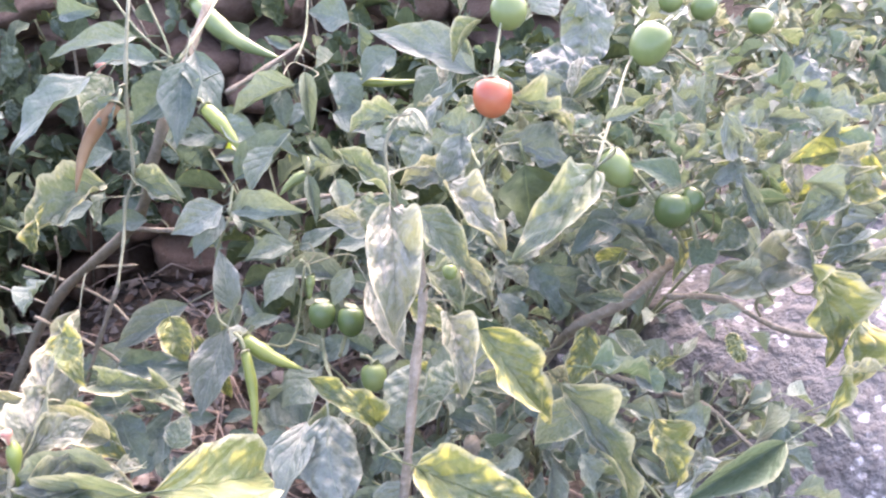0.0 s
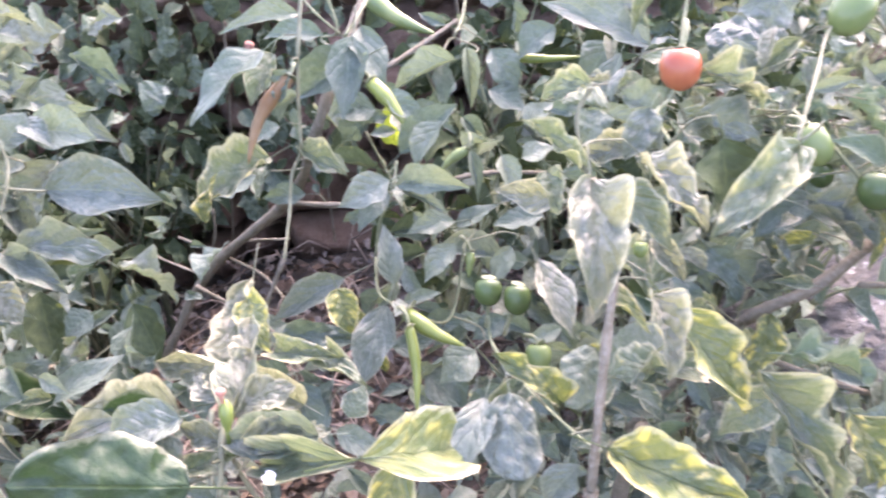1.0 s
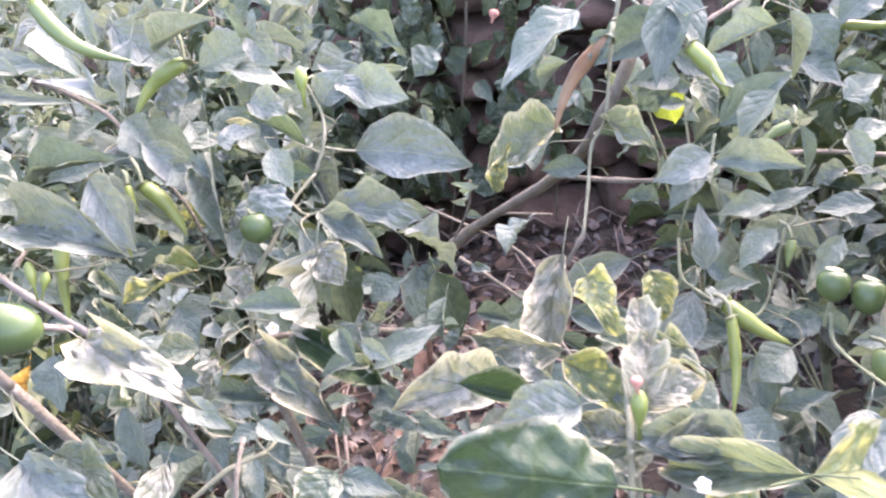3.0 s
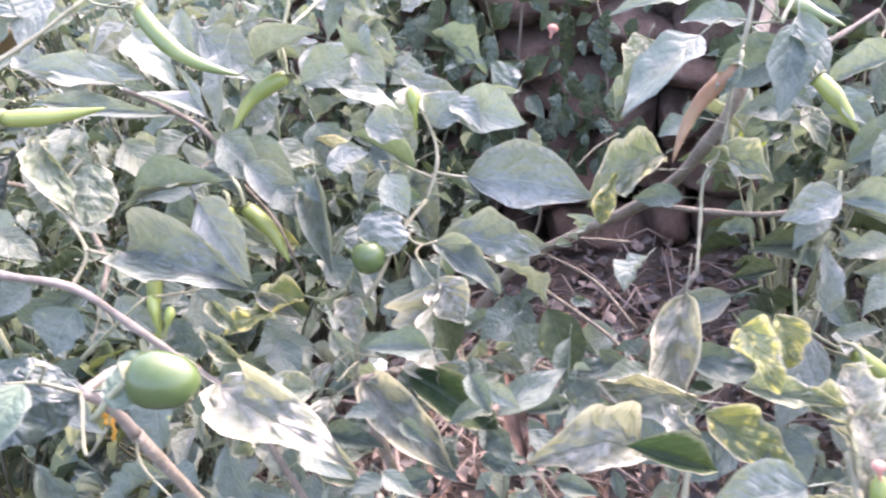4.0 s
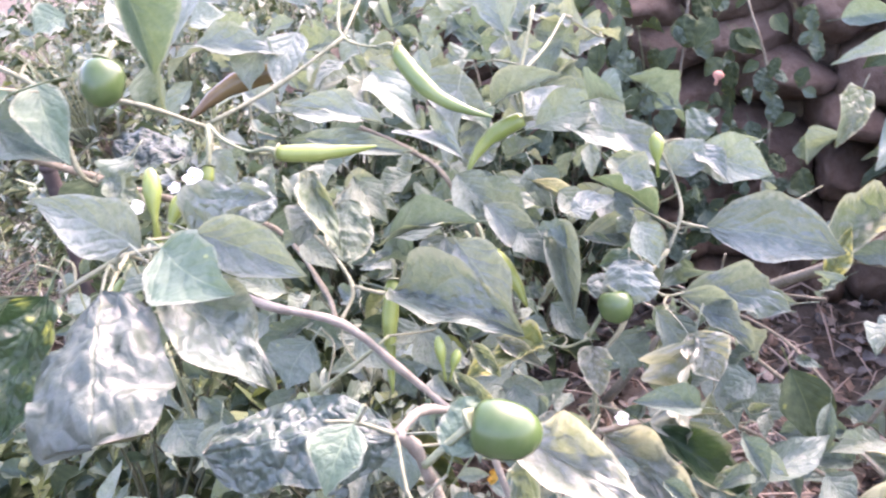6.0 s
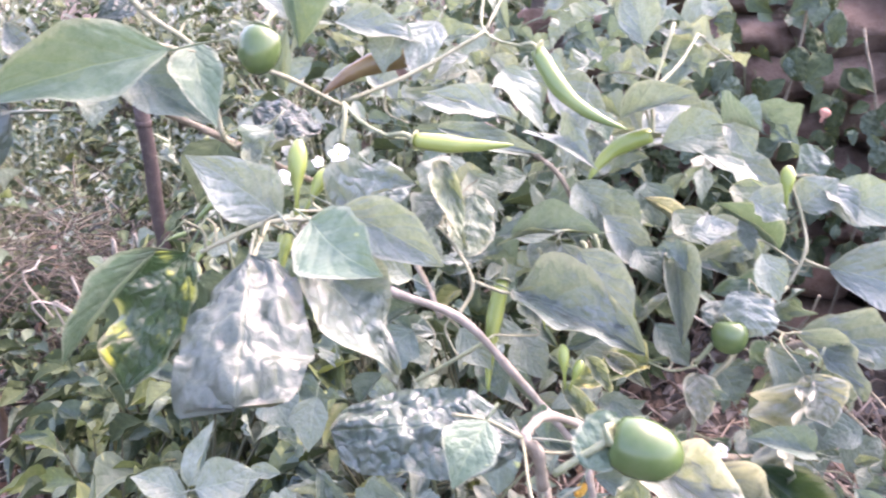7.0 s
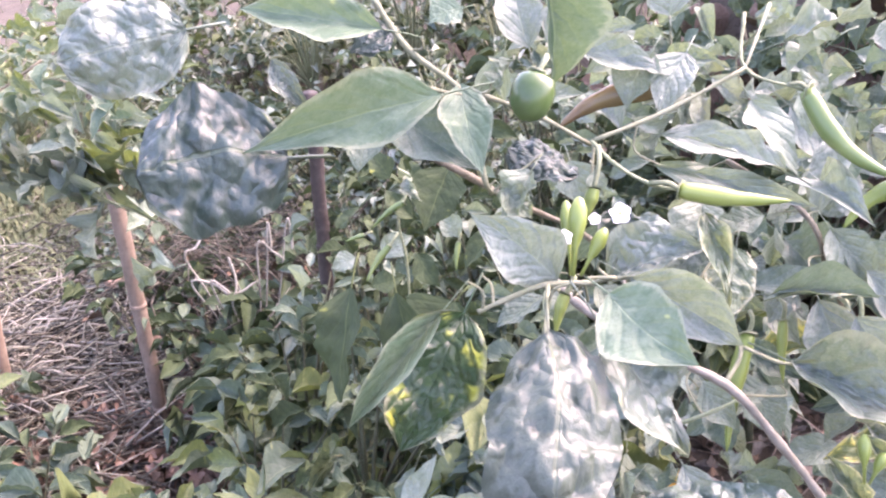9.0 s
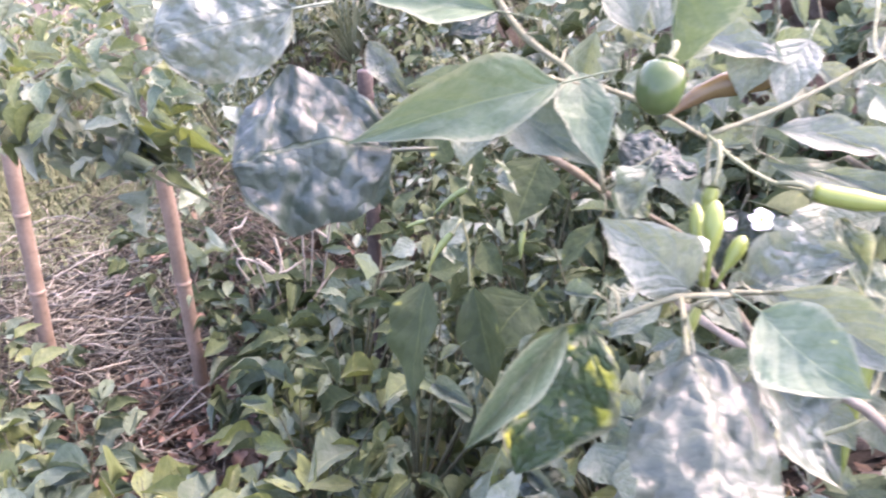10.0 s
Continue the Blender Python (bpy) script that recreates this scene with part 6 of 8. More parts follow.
leaf(glossy, (-0.658, 0.699, 0.509), (-0.631, 0.731, 0.538), 0.027, "fold", LEAF_DEEP)
leaf(glossy, (-0.552, 0.679, 0.551), (-0.555, 0.660, 0.524), 0.017, "flat", LEAF_MID)
leaf(glossy, (-0.365, 0.777, 0.485), (-0.410, 0.776, 0.482), 0.024, "wavy", LEAF_DEEP)
leaf(glossy, (-0.525, 0.720, 0.512), (-0.557, 0.719, 0.495), 0.014, "arch", LEAF_MID)
leaf(glossy, (-0.639, 0.602, 0.482), (-0.610, 0.611, 0.513), 0.016, "arch", LEAF_DEEP)
leaf(glossy, (-0.521, 0.637, 0.604), (-0.546, 0.610, 0.560), 0.024, "wavy", LEAF_DEEP)
leaf(glossy, (-0.388, 0.843, 0.467), (-0.349, 0.865, 0.426), 0.023, "fold", LEAF_DEEP)
leaf(glossy, (-0.450, 0.690, 0.468), (-0.479, 0.670, 0.458), 0.018, "flat", LEAF_MID)
leaf(glossy, (-0.404, 0.652, 0.574), (-0.387, 0.623, 0.557), 0.017, "fold", LEAF_DEEP)
leaf(glossy, (-0.358, 0.643, 0.505), (-0.347, 0.640, 0.472), 0.014, "arch", LEAF_DEEP)
leaf(glossy, (-0.428, 0.615, 0.574), (-0.396, 0.642, 0.572), 0.019, "fold", LEAF_DEEP)
leaf(glossy, (-0.345, 0.593, 0.477), (-0.357, 0.571, 0.451), 0.018, "flat", LEAF_MID)
leaf(glossy, (-0.392, 0.583, 0.477), (-0.369, 0.560, 0.463), 0.018, "flat", LEAF_MID)
leaf(glossy, (-0.461, 0.592, 0.502), (-0.450, 0.596, 0.460), 0.015, "arch", LEAF_DEEP)
leaf(glossy, (-0.400, 0.638, 0.428), (-0.426, 0.626, 0.448), 0.016, "arch", LEAF_DEEP)
bud(glossy, (-0.643, 1.388, 0.673), (-0.640, 1.401, 0.692), 0.0184, PINK)
leaf(glossy, (-0.453, 0.450, 0.697), (-0.431, 0.443, 0.689), 0.012, "fold", LEAF_DEEP)
leaf(glossy, (-0.524, 0.450, 0.569), (-0.520, 0.431, 0.555), 0.016, "fold", LEAF_MOSAIC)
leaf(glossy, (-0.507, 0.439, 0.719), (-0.541, 0.415, 0.728), 0.023, "flat", LEAF_MOSAIC)
leaf(glossy, (-0.456, 0.514, 0.537), (-0.439, 0.498, 0.519), 0.017, "fold", LEAF_DEEP)
leaf(glossy, (-0.414, 0.458, 0.599), (-0.420, 0.438, 0.592), 0.013, "flat", LEAF_MOSAIC)
leaf(glossy, (-0.566, 0.455, 0.669), (-0.525, 0.461, 0.667), 0.018, "flat", LEAF_DEEP)
leaf(glossy, (-0.593, 0.478, 0.604), (-0.576, 0.464, 0.590), 0.014, "flat", LEAF_DEEP)
leaf(glossy, (-0.439, 0.473, 0.742), (-0.474, 0.450, 0.751), 0.022, "fold", LEAF_DEEP)
leaf(glossy, (-0.454, 0.422, 0.673), (-0.469, 0.402, 0.673), 0.014, "flat", LEAF_DEEP)
leaf(glossy, (-0.560, 0.481, 0.585), (-0.552, 0.456, 0.558), 0.025, "flat", LEAF_DEEP)
leaf(glossy, (-0.443, 0.554, 0.611), (-0.414, 0.541, 0.589), 0.022, "arch", LEAF_DEEP)
leaf(glossy, (-0.448, 0.578, 0.652), (-0.462, 0.552, 0.642), 0.017, "wavy", LEAF_DEEP)
leaf(glossy, (-0.452, 0.417, 0.684), (-0.424, 0.412, 0.675), 0.014, "arch", LEAF_MID)
leaf(glossy, (-0.410, 0.498, 0.679), (-0.429, 0.481, 0.686), 0.013, "fold", LEAF_MOSAIC)
leaf(glossy, (-0.455, 0.441, 0.643), (-0.449, 0.421, 0.626), 0.017, "wavy", LEAF_DEEP)
leaf(glossy, (-0.387, 0.509, 0.658), (-0.360, 0.500, 0.644), 0.017, "arch", LEAF_DEEP)
leaf(glossy, (-0.397, 0.421, 0.647), (-0.355, 0.423, 0.640), 0.021, "arch", LEAF_DEEP)
leaf(glossy, (-0.353, 0.458, 0.672), (-0.324, 0.457, 0.669), 0.014, "fold", LEAF_MID)
leaf(glossy, (-0.442, 0.443, 0.595), (-0.411, 0.434, 0.579), 0.019, "wavy", LEAF_DEEP)
leaf(glossy, (-0.406, 0.475, 0.700), (-0.422, 0.454, 0.699), 0.013, "fold", LEAF_DEEP)
leaf(glossy, (-0.465, 0.522, 0.657), (-0.483, 0.496, 0.650), 0.018, "flat", LEAF_MID)
leaf(glossy, (-0.492, 0.519, 0.674), (-0.447, 0.519, 0.658), 0.024, "wavy", LEAF_DEEP)
leaf(glossy, (-0.544, 0.465, 0.647), (-0.562, 0.446, 0.651), 0.014, "fold", LEAF_MID)
leaf(glossy, (-0.422, 0.406, 0.643), (-0.376, 0.416, 0.644), 0.021, "arch", LEAF_DEEP)
leaf(glossy, (-0.443, 0.547, 0.579), (-0.407, 0.547, 0.573), 0.017, "wavy", LEAF_DEEP)
leaf(glossy, (-0.506, 0.412, 0.696), (-0.468, 0.408, 0.681), 0.020, "flat", LEAF_MID)
leaf(glossy, (-0.516, 0.452, 0.667), (-0.473, 0.457, 0.662), 0.020, "fold", LEAF_DEEP)
leaf(glossy, (-0.581, 0.448, 0.629), (-0.586, 0.423, 0.613), 0.019, "flat", LEAF_DEEP)
leaf(glossy, (-0.503, 0.421, 0.668), (-0.468, 0.422, 0.662), 0.016, "fold", LEAF_MOSAIC)
leaf(glossy, (-0.544, 0.408, 0.638), (-0.529, 0.395, 0.627), 0.012, "fold", LEAF_DEEP)
leaf(glossy, (-0.407, 0.509, 0.533), (-0.373, 0.505, 0.521), 0.019, "wavy", LEAF_MOSAIC)
leaf(glossy, (-0.413, 0.497, 0.700), (-0.387, 0.492, 0.691), 0.014, "flat", LEAF_MID)
leaf(glossy, (-0.577, 0.497, 0.703), (-0.551, 0.478, 0.674), 0.025, "flat", LEAF_DEEP)
leaf(glossy, (-0.591, 0.438, 0.600), (-0.552, 0.444, 0.601), 0.017, "flat", LEAF_DEEP)
leaf(glossy, (-0.514, 0.524, 0.617), (-0.542, 0.502, 0.623), 0.019, "wavy", LEAF_DEEP)
leaf(glossy, (-0.414, 0.475, 0.726), (-0.395, 0.461, 0.710), 0.016, "fold", LEAF_DEEP)
leaf(glossy, (-0.438, 0.518, 0.530), (-0.402, 0.516, 0.519), 0.019, "wavy", LEAF_MOSAIC)
leaf(glossy, (-0.451, 0.476, 0.655), (-0.425, 0.465, 0.638), 0.017, "wavy", LEAF_DEEP)
leaf(glossy, (-0.536, 0.477, 0.641), (-0.561, 0.452, 0.640), 0.019, "wavy", LEAF_MID)
leaf(glossy, (-0.471, 0.455, 0.698), (-0.489, 0.436, 0.701), 0.014, "arch", LEAF_DEEP)
leaf(glossy, (-0.605, 0.480, 0.822), (-0.553, 0.455, 0.782), 0.039, "flat", LEAF_SHEEN)
leaf(glossy, (-0.188, 0.421, 0.742), (-0.154, 0.418, 0.730), 0.022, "wavy", LEAF_CREAM)
leaf(glossy, (-0.211, 0.415, 0.730), (-0.232, 0.400, 0.724), 0.018, "wavy", LEAF_SHEEN)
leaf(glossy, (-0.085, 0.529, 0.688), (-0.096, 0.476, 0.653), 0.030, "arch", LEAF_SHEEN)
leaf(glossy, (-0.504, 0.293, 0.752), (-0.448, 0.293, 0.730), 0.034, "wavy", LEAF_SHEEN)
leaf(glossy, (-0.562, 0.573, 0.812), (-0.534, 0.591, 0.818), 0.027, "flat", LEAF_SHEEN)
leaf(glossy, (-0.576, 0.657, 0.874), (-0.549, 0.654, 0.848), 0.027, "flat", LEAF_SHEEN)
leaf(glossy, (-0.531, 0.583, 0.843), (-0.504, 0.590, 0.832), 0.026, "wavy", LEAF_SHEEN)
leaf(glossy, (-0.512, 0.572, 0.811), (-0.492, 0.563, 0.782), 0.026, "flat", LEAF_MID)
leaf(glossy, (-0.593, 0.550, 0.801), (-0.570, 0.547, 0.779), 0.027, "flat", LEAF_DEEP)
leaf(glossy, (-0.615, 0.407, 0.716), (-0.604, 0.389, 0.680), 0.037, "flat", LEAF_DEEP)
leaf(glossy, (-0.466, 0.567, 0.727), (-0.489, 0.547, 0.714), 0.027, "wavy", LEAF_CREAM)
leaf(glossy, (-0.403, 0.492, 0.681), (-0.369, 0.543, 0.692), 0.025, "flat", LEAF_DEEP)
leaf(glossy, (-0.429, 0.607, 0.638), (-0.414, 0.629, 0.662), 0.035, "flat", LEAF_DEEP)
leaf(glossy, (-0.506, 0.453, 0.702), (-0.510, 0.433, 0.675), 0.017, "curl", LEAF_CREAM)
branch(glossy, [(-0.487, 0.362, 0.646), (-0.462, 0.387, 0.665), (-0.445, 0.409, 0.666)], 0.0020, 0.0016, STEM_PALE)
branch(glossy, [(-0.424, 0.350, 0.678), (-0.426, 0.362, 0.698), (-0.431, 0.380, 0.709)], 0.0018, 0.0014, STEM_BROWN)
bud(glossy, (-0.191, 0.379, 0.769), (-0.193, 0.389, 0.793), 0.0079)
bud(glossy, (-0.193, 0.386, 0.793), (-0.195, 0.390, 0.800), 0.0058, PINK)
leaf(glossy, (-0.219, 0.386, 0.781), (-0.255, 0.371, 0.774), 0.032, "wavy", LEAF_SHEEN)
leaf(glossy, (-0.224, 0.380, 0.774), (-0.234, 0.365, 0.754), 0.026, "dome", LEAF_SHEEN)
leaf(glossy, (-0.405, 0.611, 0.690), (-0.379, 0.591, 0.643), 0.039, "flat", LEAF_SHADE)
leaf(glossy, (-0.369, 0.551, 0.652), (-0.346, 0.546, 0.630), 0.032, "flat", LEAF_DEEP)
leaf(glossy, (-0.445, 0.543, 0.678), (-0.461, 0.525, 0.655), 0.027, "flat", LEAF_DEEP)
leaf(glossy, (-0.229, 0.540, 0.680), (-0.210, 0.524, 0.643), 0.033, "flat", LEAF_DEEP)
leaf(glossy, (-0.239, 0.538, 0.642), (-0.232, 0.553, 0.663), 0.030, "flat", LEAF_SHADE)
leaf(glossy, (-0.185, 0.521, 0.666), (-0.175, 0.536, 0.685), 0.024, "arch", LEAF_MOSAIC)
leaf(glossy, (-0.463, 0.534, 0.752), (-0.439, 0.526, 0.726), 0.034, "wavy", LEAF_CREAM)
leaf(glossy, (-0.425, 0.584, 0.695), (-0.446, 0.569, 0.681), 0.028, "flat", LEAF_DEEP)
leaf(glossy, (-0.682, 0.831, 0.801), (-0.717, 0.810, 0.783), 0.043, "flat", LEAF_SHEEN)
leaf(glossy, (-0.498, 0.663, 0.827), (-0.441, 0.675, 0.816), 0.039, "flat", LEAF_MID)
leaf(glossy, (-0.564, 0.663, 0.820), (-0.529, 0.659, 0.796), 0.035, "wavy", LEAF_MID)
leaf(glossy, (-0.632, 0.895, 0.780), (-0.668, 0.875, 0.766), 0.039, "flat", LEAF_MID)
leaf(glossy, (-0.783, 1.263, 0.771), (-0.833, 1.237, 0.752), 0.054, "wavy", LEAF_BACK)
leaf(glossy, (-0.919, 1.209, 0.751), (-0.972, 1.209, 0.778), 0.054, "wavy", LEAF_BACK)
leaf(glossy, (-0.868, 1.232, 0.762), (-0.917, 1.196, 0.728), 0.054, "wavy", LEAF_BACK)
podded = thing("pepper_plant", "tall chili plant hung with long curved green pods", "plant", group="pepper plants")
leaf(podded, (-0.674, 0.510, 0.888), (-0.727, 0.470, 0.910), 0.022, "arch", LEAF_SHEEN)
leaf(podded, (-0.723, 0.481, 0.883), (-0.648, 0.503, 0.874), 0.018, "flat", LEAF_SHEEN, face=(0.30, -0.70, 0.60))
leaf(podded, (-0.719, 0.494, 0.859), (-0.708, 0.457, 0.831), 0.037, "arch", LEAF_MID)
leaf(podded, (-0.741, 0.598, 0.900), (-0.688, 0.576, 0.860), 0.035, "flat", LEAF_MID)
leaf(podded, (-0.686, 0.638, 0.876), (-0.678, 0.596, 0.821), 0.031, "flat", LEAF_SHEEN)
leaf(podded, (-0.691, 0.685, 0.851), (-0.676, 0.668, 0.831), 0.026, "flat", LEAF_FRESH)
leaf(podded, (-0.661, 0.582, 0.825), (-0.621, 0.569, 0.789), 0.036, "arch", LEAF_MID)
leaf(podded, (-0.616, 0.635, 0.851), (-0.568, 0.667, 0.862), 0.035, "flat", LEAF_MID)
leaf(podded, (-0.596, 0.645, 0.850), (-0.533, 0.651, 0.825), 0.028, "arch", LEAF_MID)
leaf(podded, (-0.681, 0.469, 0.847), (-0.669, 0.441, 0.814), 0.031, "dome", LEAF_MOSAIC)
leaf(podded, (-0.610, 0.505, 0.824), (-0.658, 0.463, 0.817), 0.024, "arch", LEAF_MID)
leaf(podded, (-0.641, 0.525, 0.799), (-0.606, 0.503, 0.754), 0.037, "flat", LEAF_SHEEN)
leaf(podded, (-0.617, 0.419, 0.815), (-0.533, 0.428, 0.798), 0.044, "wavy", LEAF_SHEEN_PUCKERED, face=(0.593, -0.638, 0.742))
leaf(podded, (-0.769, 0.482, 0.840), (-0.764, 0.452, 0.808), 0.030, "fold", LEAF_BIG)
leaf(podded, (-0.797, 0.540, 0.939), (-0.799, 0.515, 0.900), 0.035, "flat", LEAF_MID)
leaf(podded, (-0.833, 0.497, 0.857), (-0.809, 0.489, 0.824), 0.031, "flat", LEAF_MID)
leaf(podded, (-0.752, 0.567, 0.818), (-0.719, 0.563, 0.781), 0.033, "flat", LEAF_MID)
leaf(podded, (-0.719, 0.605, 0.809), (-0.743, 0.584, 0.795), 0.029, "arch", LEAF_MID)
leaf(podded, (-0.660, 0.652, 0.792), (-0.639, 0.646, 0.764), 0.030, "arch", LEAF_MID)
leaf(podded, (-0.645, 0.688, 0.795), (-0.622, 0.677, 0.757), 0.041, "flat", LEAF_DEEP)
leaf(podded, (-0.648, 0.580, 0.748), (-0.628, 0.575, 0.721), 0.028, "arch", LEAF_MID)
leaf(podded, (-0.769, 0.510, 0.782), (-0.738, 0.513, 0.758), 0.027, "flat", LEAF_MID)
leaf(podded, (-0.756, 0.446, 0.749), (-0.776, 0.423, 0.730), 0.030, "flat", LEAF_DEEP)
leaf(podded, (-0.723, 0.452, 0.731), (-0.734, 0.427, 0.699), 0.047, "flat", LEAF_DEEP)
leaf(podded, (-0.683, 0.457, 0.745), (-0.654, 0.457, 0.720), 0.025, "arch", LEAF_MID)
leaf(podded, (-0.855, 0.529, 0.886), (-0.828, 0.550, 0.898), 0.023, "flat", LEAF_MID)
leaf(podded, (-0.794, 0.728, 0.864), (-0.771, 0.721, 0.833), 0.028, "flat", LEAF_MID)
leaf(podded, (-0.861, 0.683, 0.849), (-0.884, 0.687, 0.875), 0.028, "flat", LEAF_MID)
leaf(podded, (-0.933, 0.593, 0.933), (-0.903, 0.612, 0.938), 0.035, "flat", LEAF_MID)
leaf(podded, (-0.868, 0.767, 0.887), (-0.885, 0.741, 0.859), 0.029, "flat", LEAF_MID)
leaf(podded, (-0.766, 0.808, 0.864), (-0.784, 0.784, 0.841), 0.035, "wavy", LEAF_MID)
leaf(podded, (-0.690, 0.799, 0.889), (-0.647, 0.807, 0.864), 0.033, "wavy", LEAF_MID)
leaf(podded, (-0.652, 0.494, 0.736), (-0.677, 0.473, 0.725), 0.026, "arch", LEAF_MID)
leaf(podded, (-0.590, 0.502, 0.695), (-0.558, 0.514, 0.688), 0.021, "arch", LEAF_MID)
leaf(podded, (-0.766, 0.442, 0.795), (-0.734, 0.446, 0.773), 0.025, "flat", LEAF_MID)
chili(podded, (-0.687, 0.554, 0.929), (-0.616, 0.564, 0.881), 0.0145, 0.13, PEPPER_PALE, (-0.700, 0.553, 0.931))
chili(podded, (-0.621, 0.625, 0.860), (-0.654, 0.586, 0.825), 0.0152, 0.14, CHILI_GREEN, (-0.635, 0.640, 0.886))
chili(podded, (-0.710, 0.439, 0.888), (-0.653, 0.470, 0.888), 0.0128, 0.03, CHILI_GREEN, (-0.729, 0.436, 0.888))
chili(podded, (-0.614, 0.534, 0.790), (-0.579, 0.529, 0.750), 0.0143, -0.08, CHILI_GREEN, (-0.629, 0.544, 0.809))
chili(podded, (-0.793, 0.542, 0.911), (-0.836, 0.484, 0.886), 0.019, 0.12, CHILI_BROWN, (-0.789, 0.554, 0.913))
chili(podded, (-0.672, 0.495, 0.772), (-0.657, 0.457, 0.698), 0.013, 0.03, CHILI_GREEN, (-0.678, 0.505, 0.783))
chili(podded, (-0.669, 0.550, 0.758), (-0.654, 0.534, 0.716), 0.0081, 0.02, CHILI_GREEN, (-0.678, 0.558, 0.771))
chili(podded, (-0.622, 0.526, 0.793), (-0.613, 0.520, 0.772), 0.0077, 0.05, CHILI_GREEN, (-0.629, 0.533, 0.801))
chili(podded, (-0.764, 0.427, 0.877), (-0.762, 0.417, 0.858), 0.0098, 0.0, CHILI_GREEN, (-0.773, 0.442, 0.900))
branch(podded, [(-0.788, 0.457, 0.895), (-0.759, 0.503, 0.912), (-0.730, 0.550, 0.937)], 0.0017, 0.0014, STEM_PALE)
branch(podded, [(-0.788, 0.457, 0.895), (-0.758, 0.441, 0.891), (-0.731, 0.439, 0.886), (-0.710, 0.439, 0.888)], 0.0014, 0.0010, STEM_GREEN)
branch(podded, [(-0.742, 0.572, 0.859), (-0.701, 0.573, 0.846), (-0.671, 0.577, 0.826), (-0.653, 0.578, 0.790), (-0.631, 0.588, 0.746), (-0.615, 0.589, 0.692)], 0.0022, 0.0015, STEM_BROWN)
branch(podded, [(-0.750, 0.620, 0.967), (-0.730, 0.550, 0.937)], 0.0014, 0.0010, STEM_PALE)
branch(podded, [(-0.750, 0.580, 0.967), (-0.730, 0.550, 0.937), (-0.687, 0.554, 0.929)], 0.0013, 0.0009, STEM_GREEN)
branch(podded, [(-0.638, 0.687, 0.934), (-0.634, 0.647, 0.888), (-0.632, 0.632, 0.881), (-0.621, 0.625, 0.860)], 0.0016, 0.0010, STEM_GREEN)
branch(podded, [(-0.634, 0.647, 0.888), (-0.636, 0.704, 0.897), (-0.646, 0.771, 0.910)], 0.0014, 0.0010, STEM_GREEN)
branch(podded, [(-0.788, 0.405, 0.822), (-0.752, 0.398, 0.808), (-0.690, 0.382, 0.809), (-0.642, 0.395, 0.799), (-0.607, 0.403, 0.769), (-0.581, 0.415, 0.736), (-0.563, 0.430, 0.702)], 0.0030, 0.0022, STEM_MAUVE)
branch(podded, [(-0.643, 0.395, 0.799), (-0.645, 0.415, 0.812), (-0.665, 0.426, 0.826), (-0.686, 0.433, 0.835)], 0.0014, 0.0010, STEM_PALE)
branch(podded, [(-0.644, 0.416, 0.814), (-0.624, 0.415, 0.814), (-0.615, 0.420, 0.814)], 0.0012, 0.0009, STEM_PALE)
branch(podded, [(-0.701, 0.425, 0.708), (-0.664, 0.439, 0.741), (-0.651, 0.453, 0.753)], 0.0016, 0.0010, STEM_GREEN)
branch(podded, [(-0.510, 0.520, 0.200), (-0.530, 0.470, 0.480), (-0.563, 0.430, 0.702)], 0.004, 0.0022, STEM_MAUVE, "stem")
leaf(podded, (-0.883, 0.861, 0.843), (-0.931, 0.837, 0.825), 0.024, "wavy", LEAF_BACK)
leaf(podded, (-0.844, 0.896, 0.866), (-0.796, 0.896, 0.846), 0.026, "wavy", LEAF_DEEP)
leaf(podded, (-0.617, 0.785, 0.718), (-0.654, 0.771, 0.706), 0.019, "fold", LEAF_MID)
leaf(podded, (-0.824, 0.915, 0.880), (-0.834, 0.871, 0.859), 0.021, "flat", LEAF_DEEP)
leaf(podded, (-0.708, 0.788, 0.907), (-0.682, 0.829, 0.909), 0.019, "arch", LEAF_DEEP)
leaf(podded, (-1.025, 0.673, 0.935), (-1.062, 0.663, 0.950), 0.017, "flat", LEAF_MID)
leaf(podded, (-0.656, 0.789, 0.885), (-0.677, 0.778, 0.843), 0.024, "flat", LEAF_MID)
leaf(podded, (-0.625, 0.783, 0.785), (-0.618, 0.767, 0.753), 0.019, "flat", LEAF_MID)
leaf(podded, (-0.640, 0.803, 0.893), (-0.696, 0.792, 0.904), 0.026, "wavy", LEAF_BACK)
leaf(podded, (-0.933, 0.728, 0.817), (-0.911, 0.754, 0.798), 0.022, "wavy", LEAF_DEEP)
leaf(podded, (-0.661, 0.838, 0.886), (-0.628, 0.869, 0.864), 0.022, "wavy", LEAF_BACK)
leaf(podded, (-0.701, 0.772, 0.834), (-0.685, 0.765, 0.808), 0.015, "fold", LEAF_BACK)
leaf(podded, (-0.759, 0.926, 0.882), (-0.728, 0.943, 0.906), 0.020, "flat", LEAF_MID)
leaf(podded, (-0.923, 0.725, 0.908), (-0.963, 0.717, 0.889), 0.017, "flat", LEAF_MID)
leaf(podded, (-0.935, 0.920, 0.859), (-0.926, 0.937, 0.836), 0.013, "arch", LEAF_DEEP)
leaf(podded, (-0.939, 0.939, 0.852), (-0.905, 0.945, 0.832), 0.018, "fold", LEAF_MID)
leaf(podded, (-0.743, 0.831, 0.735), (-0.708, 0.850, 0.757), 0.024, "wavy", LEAF_MID)
leaf(podded, (-0.838, 0.705, 0.801), (-0.866, 0.694, 0.808), 0.016, "fold", LEAF_DEEP)
leaf(podded, (-0.964, 0.617, 0.852), (-0.923, 0.642, 0.858), 0.024, "flat", LEAF_MID)
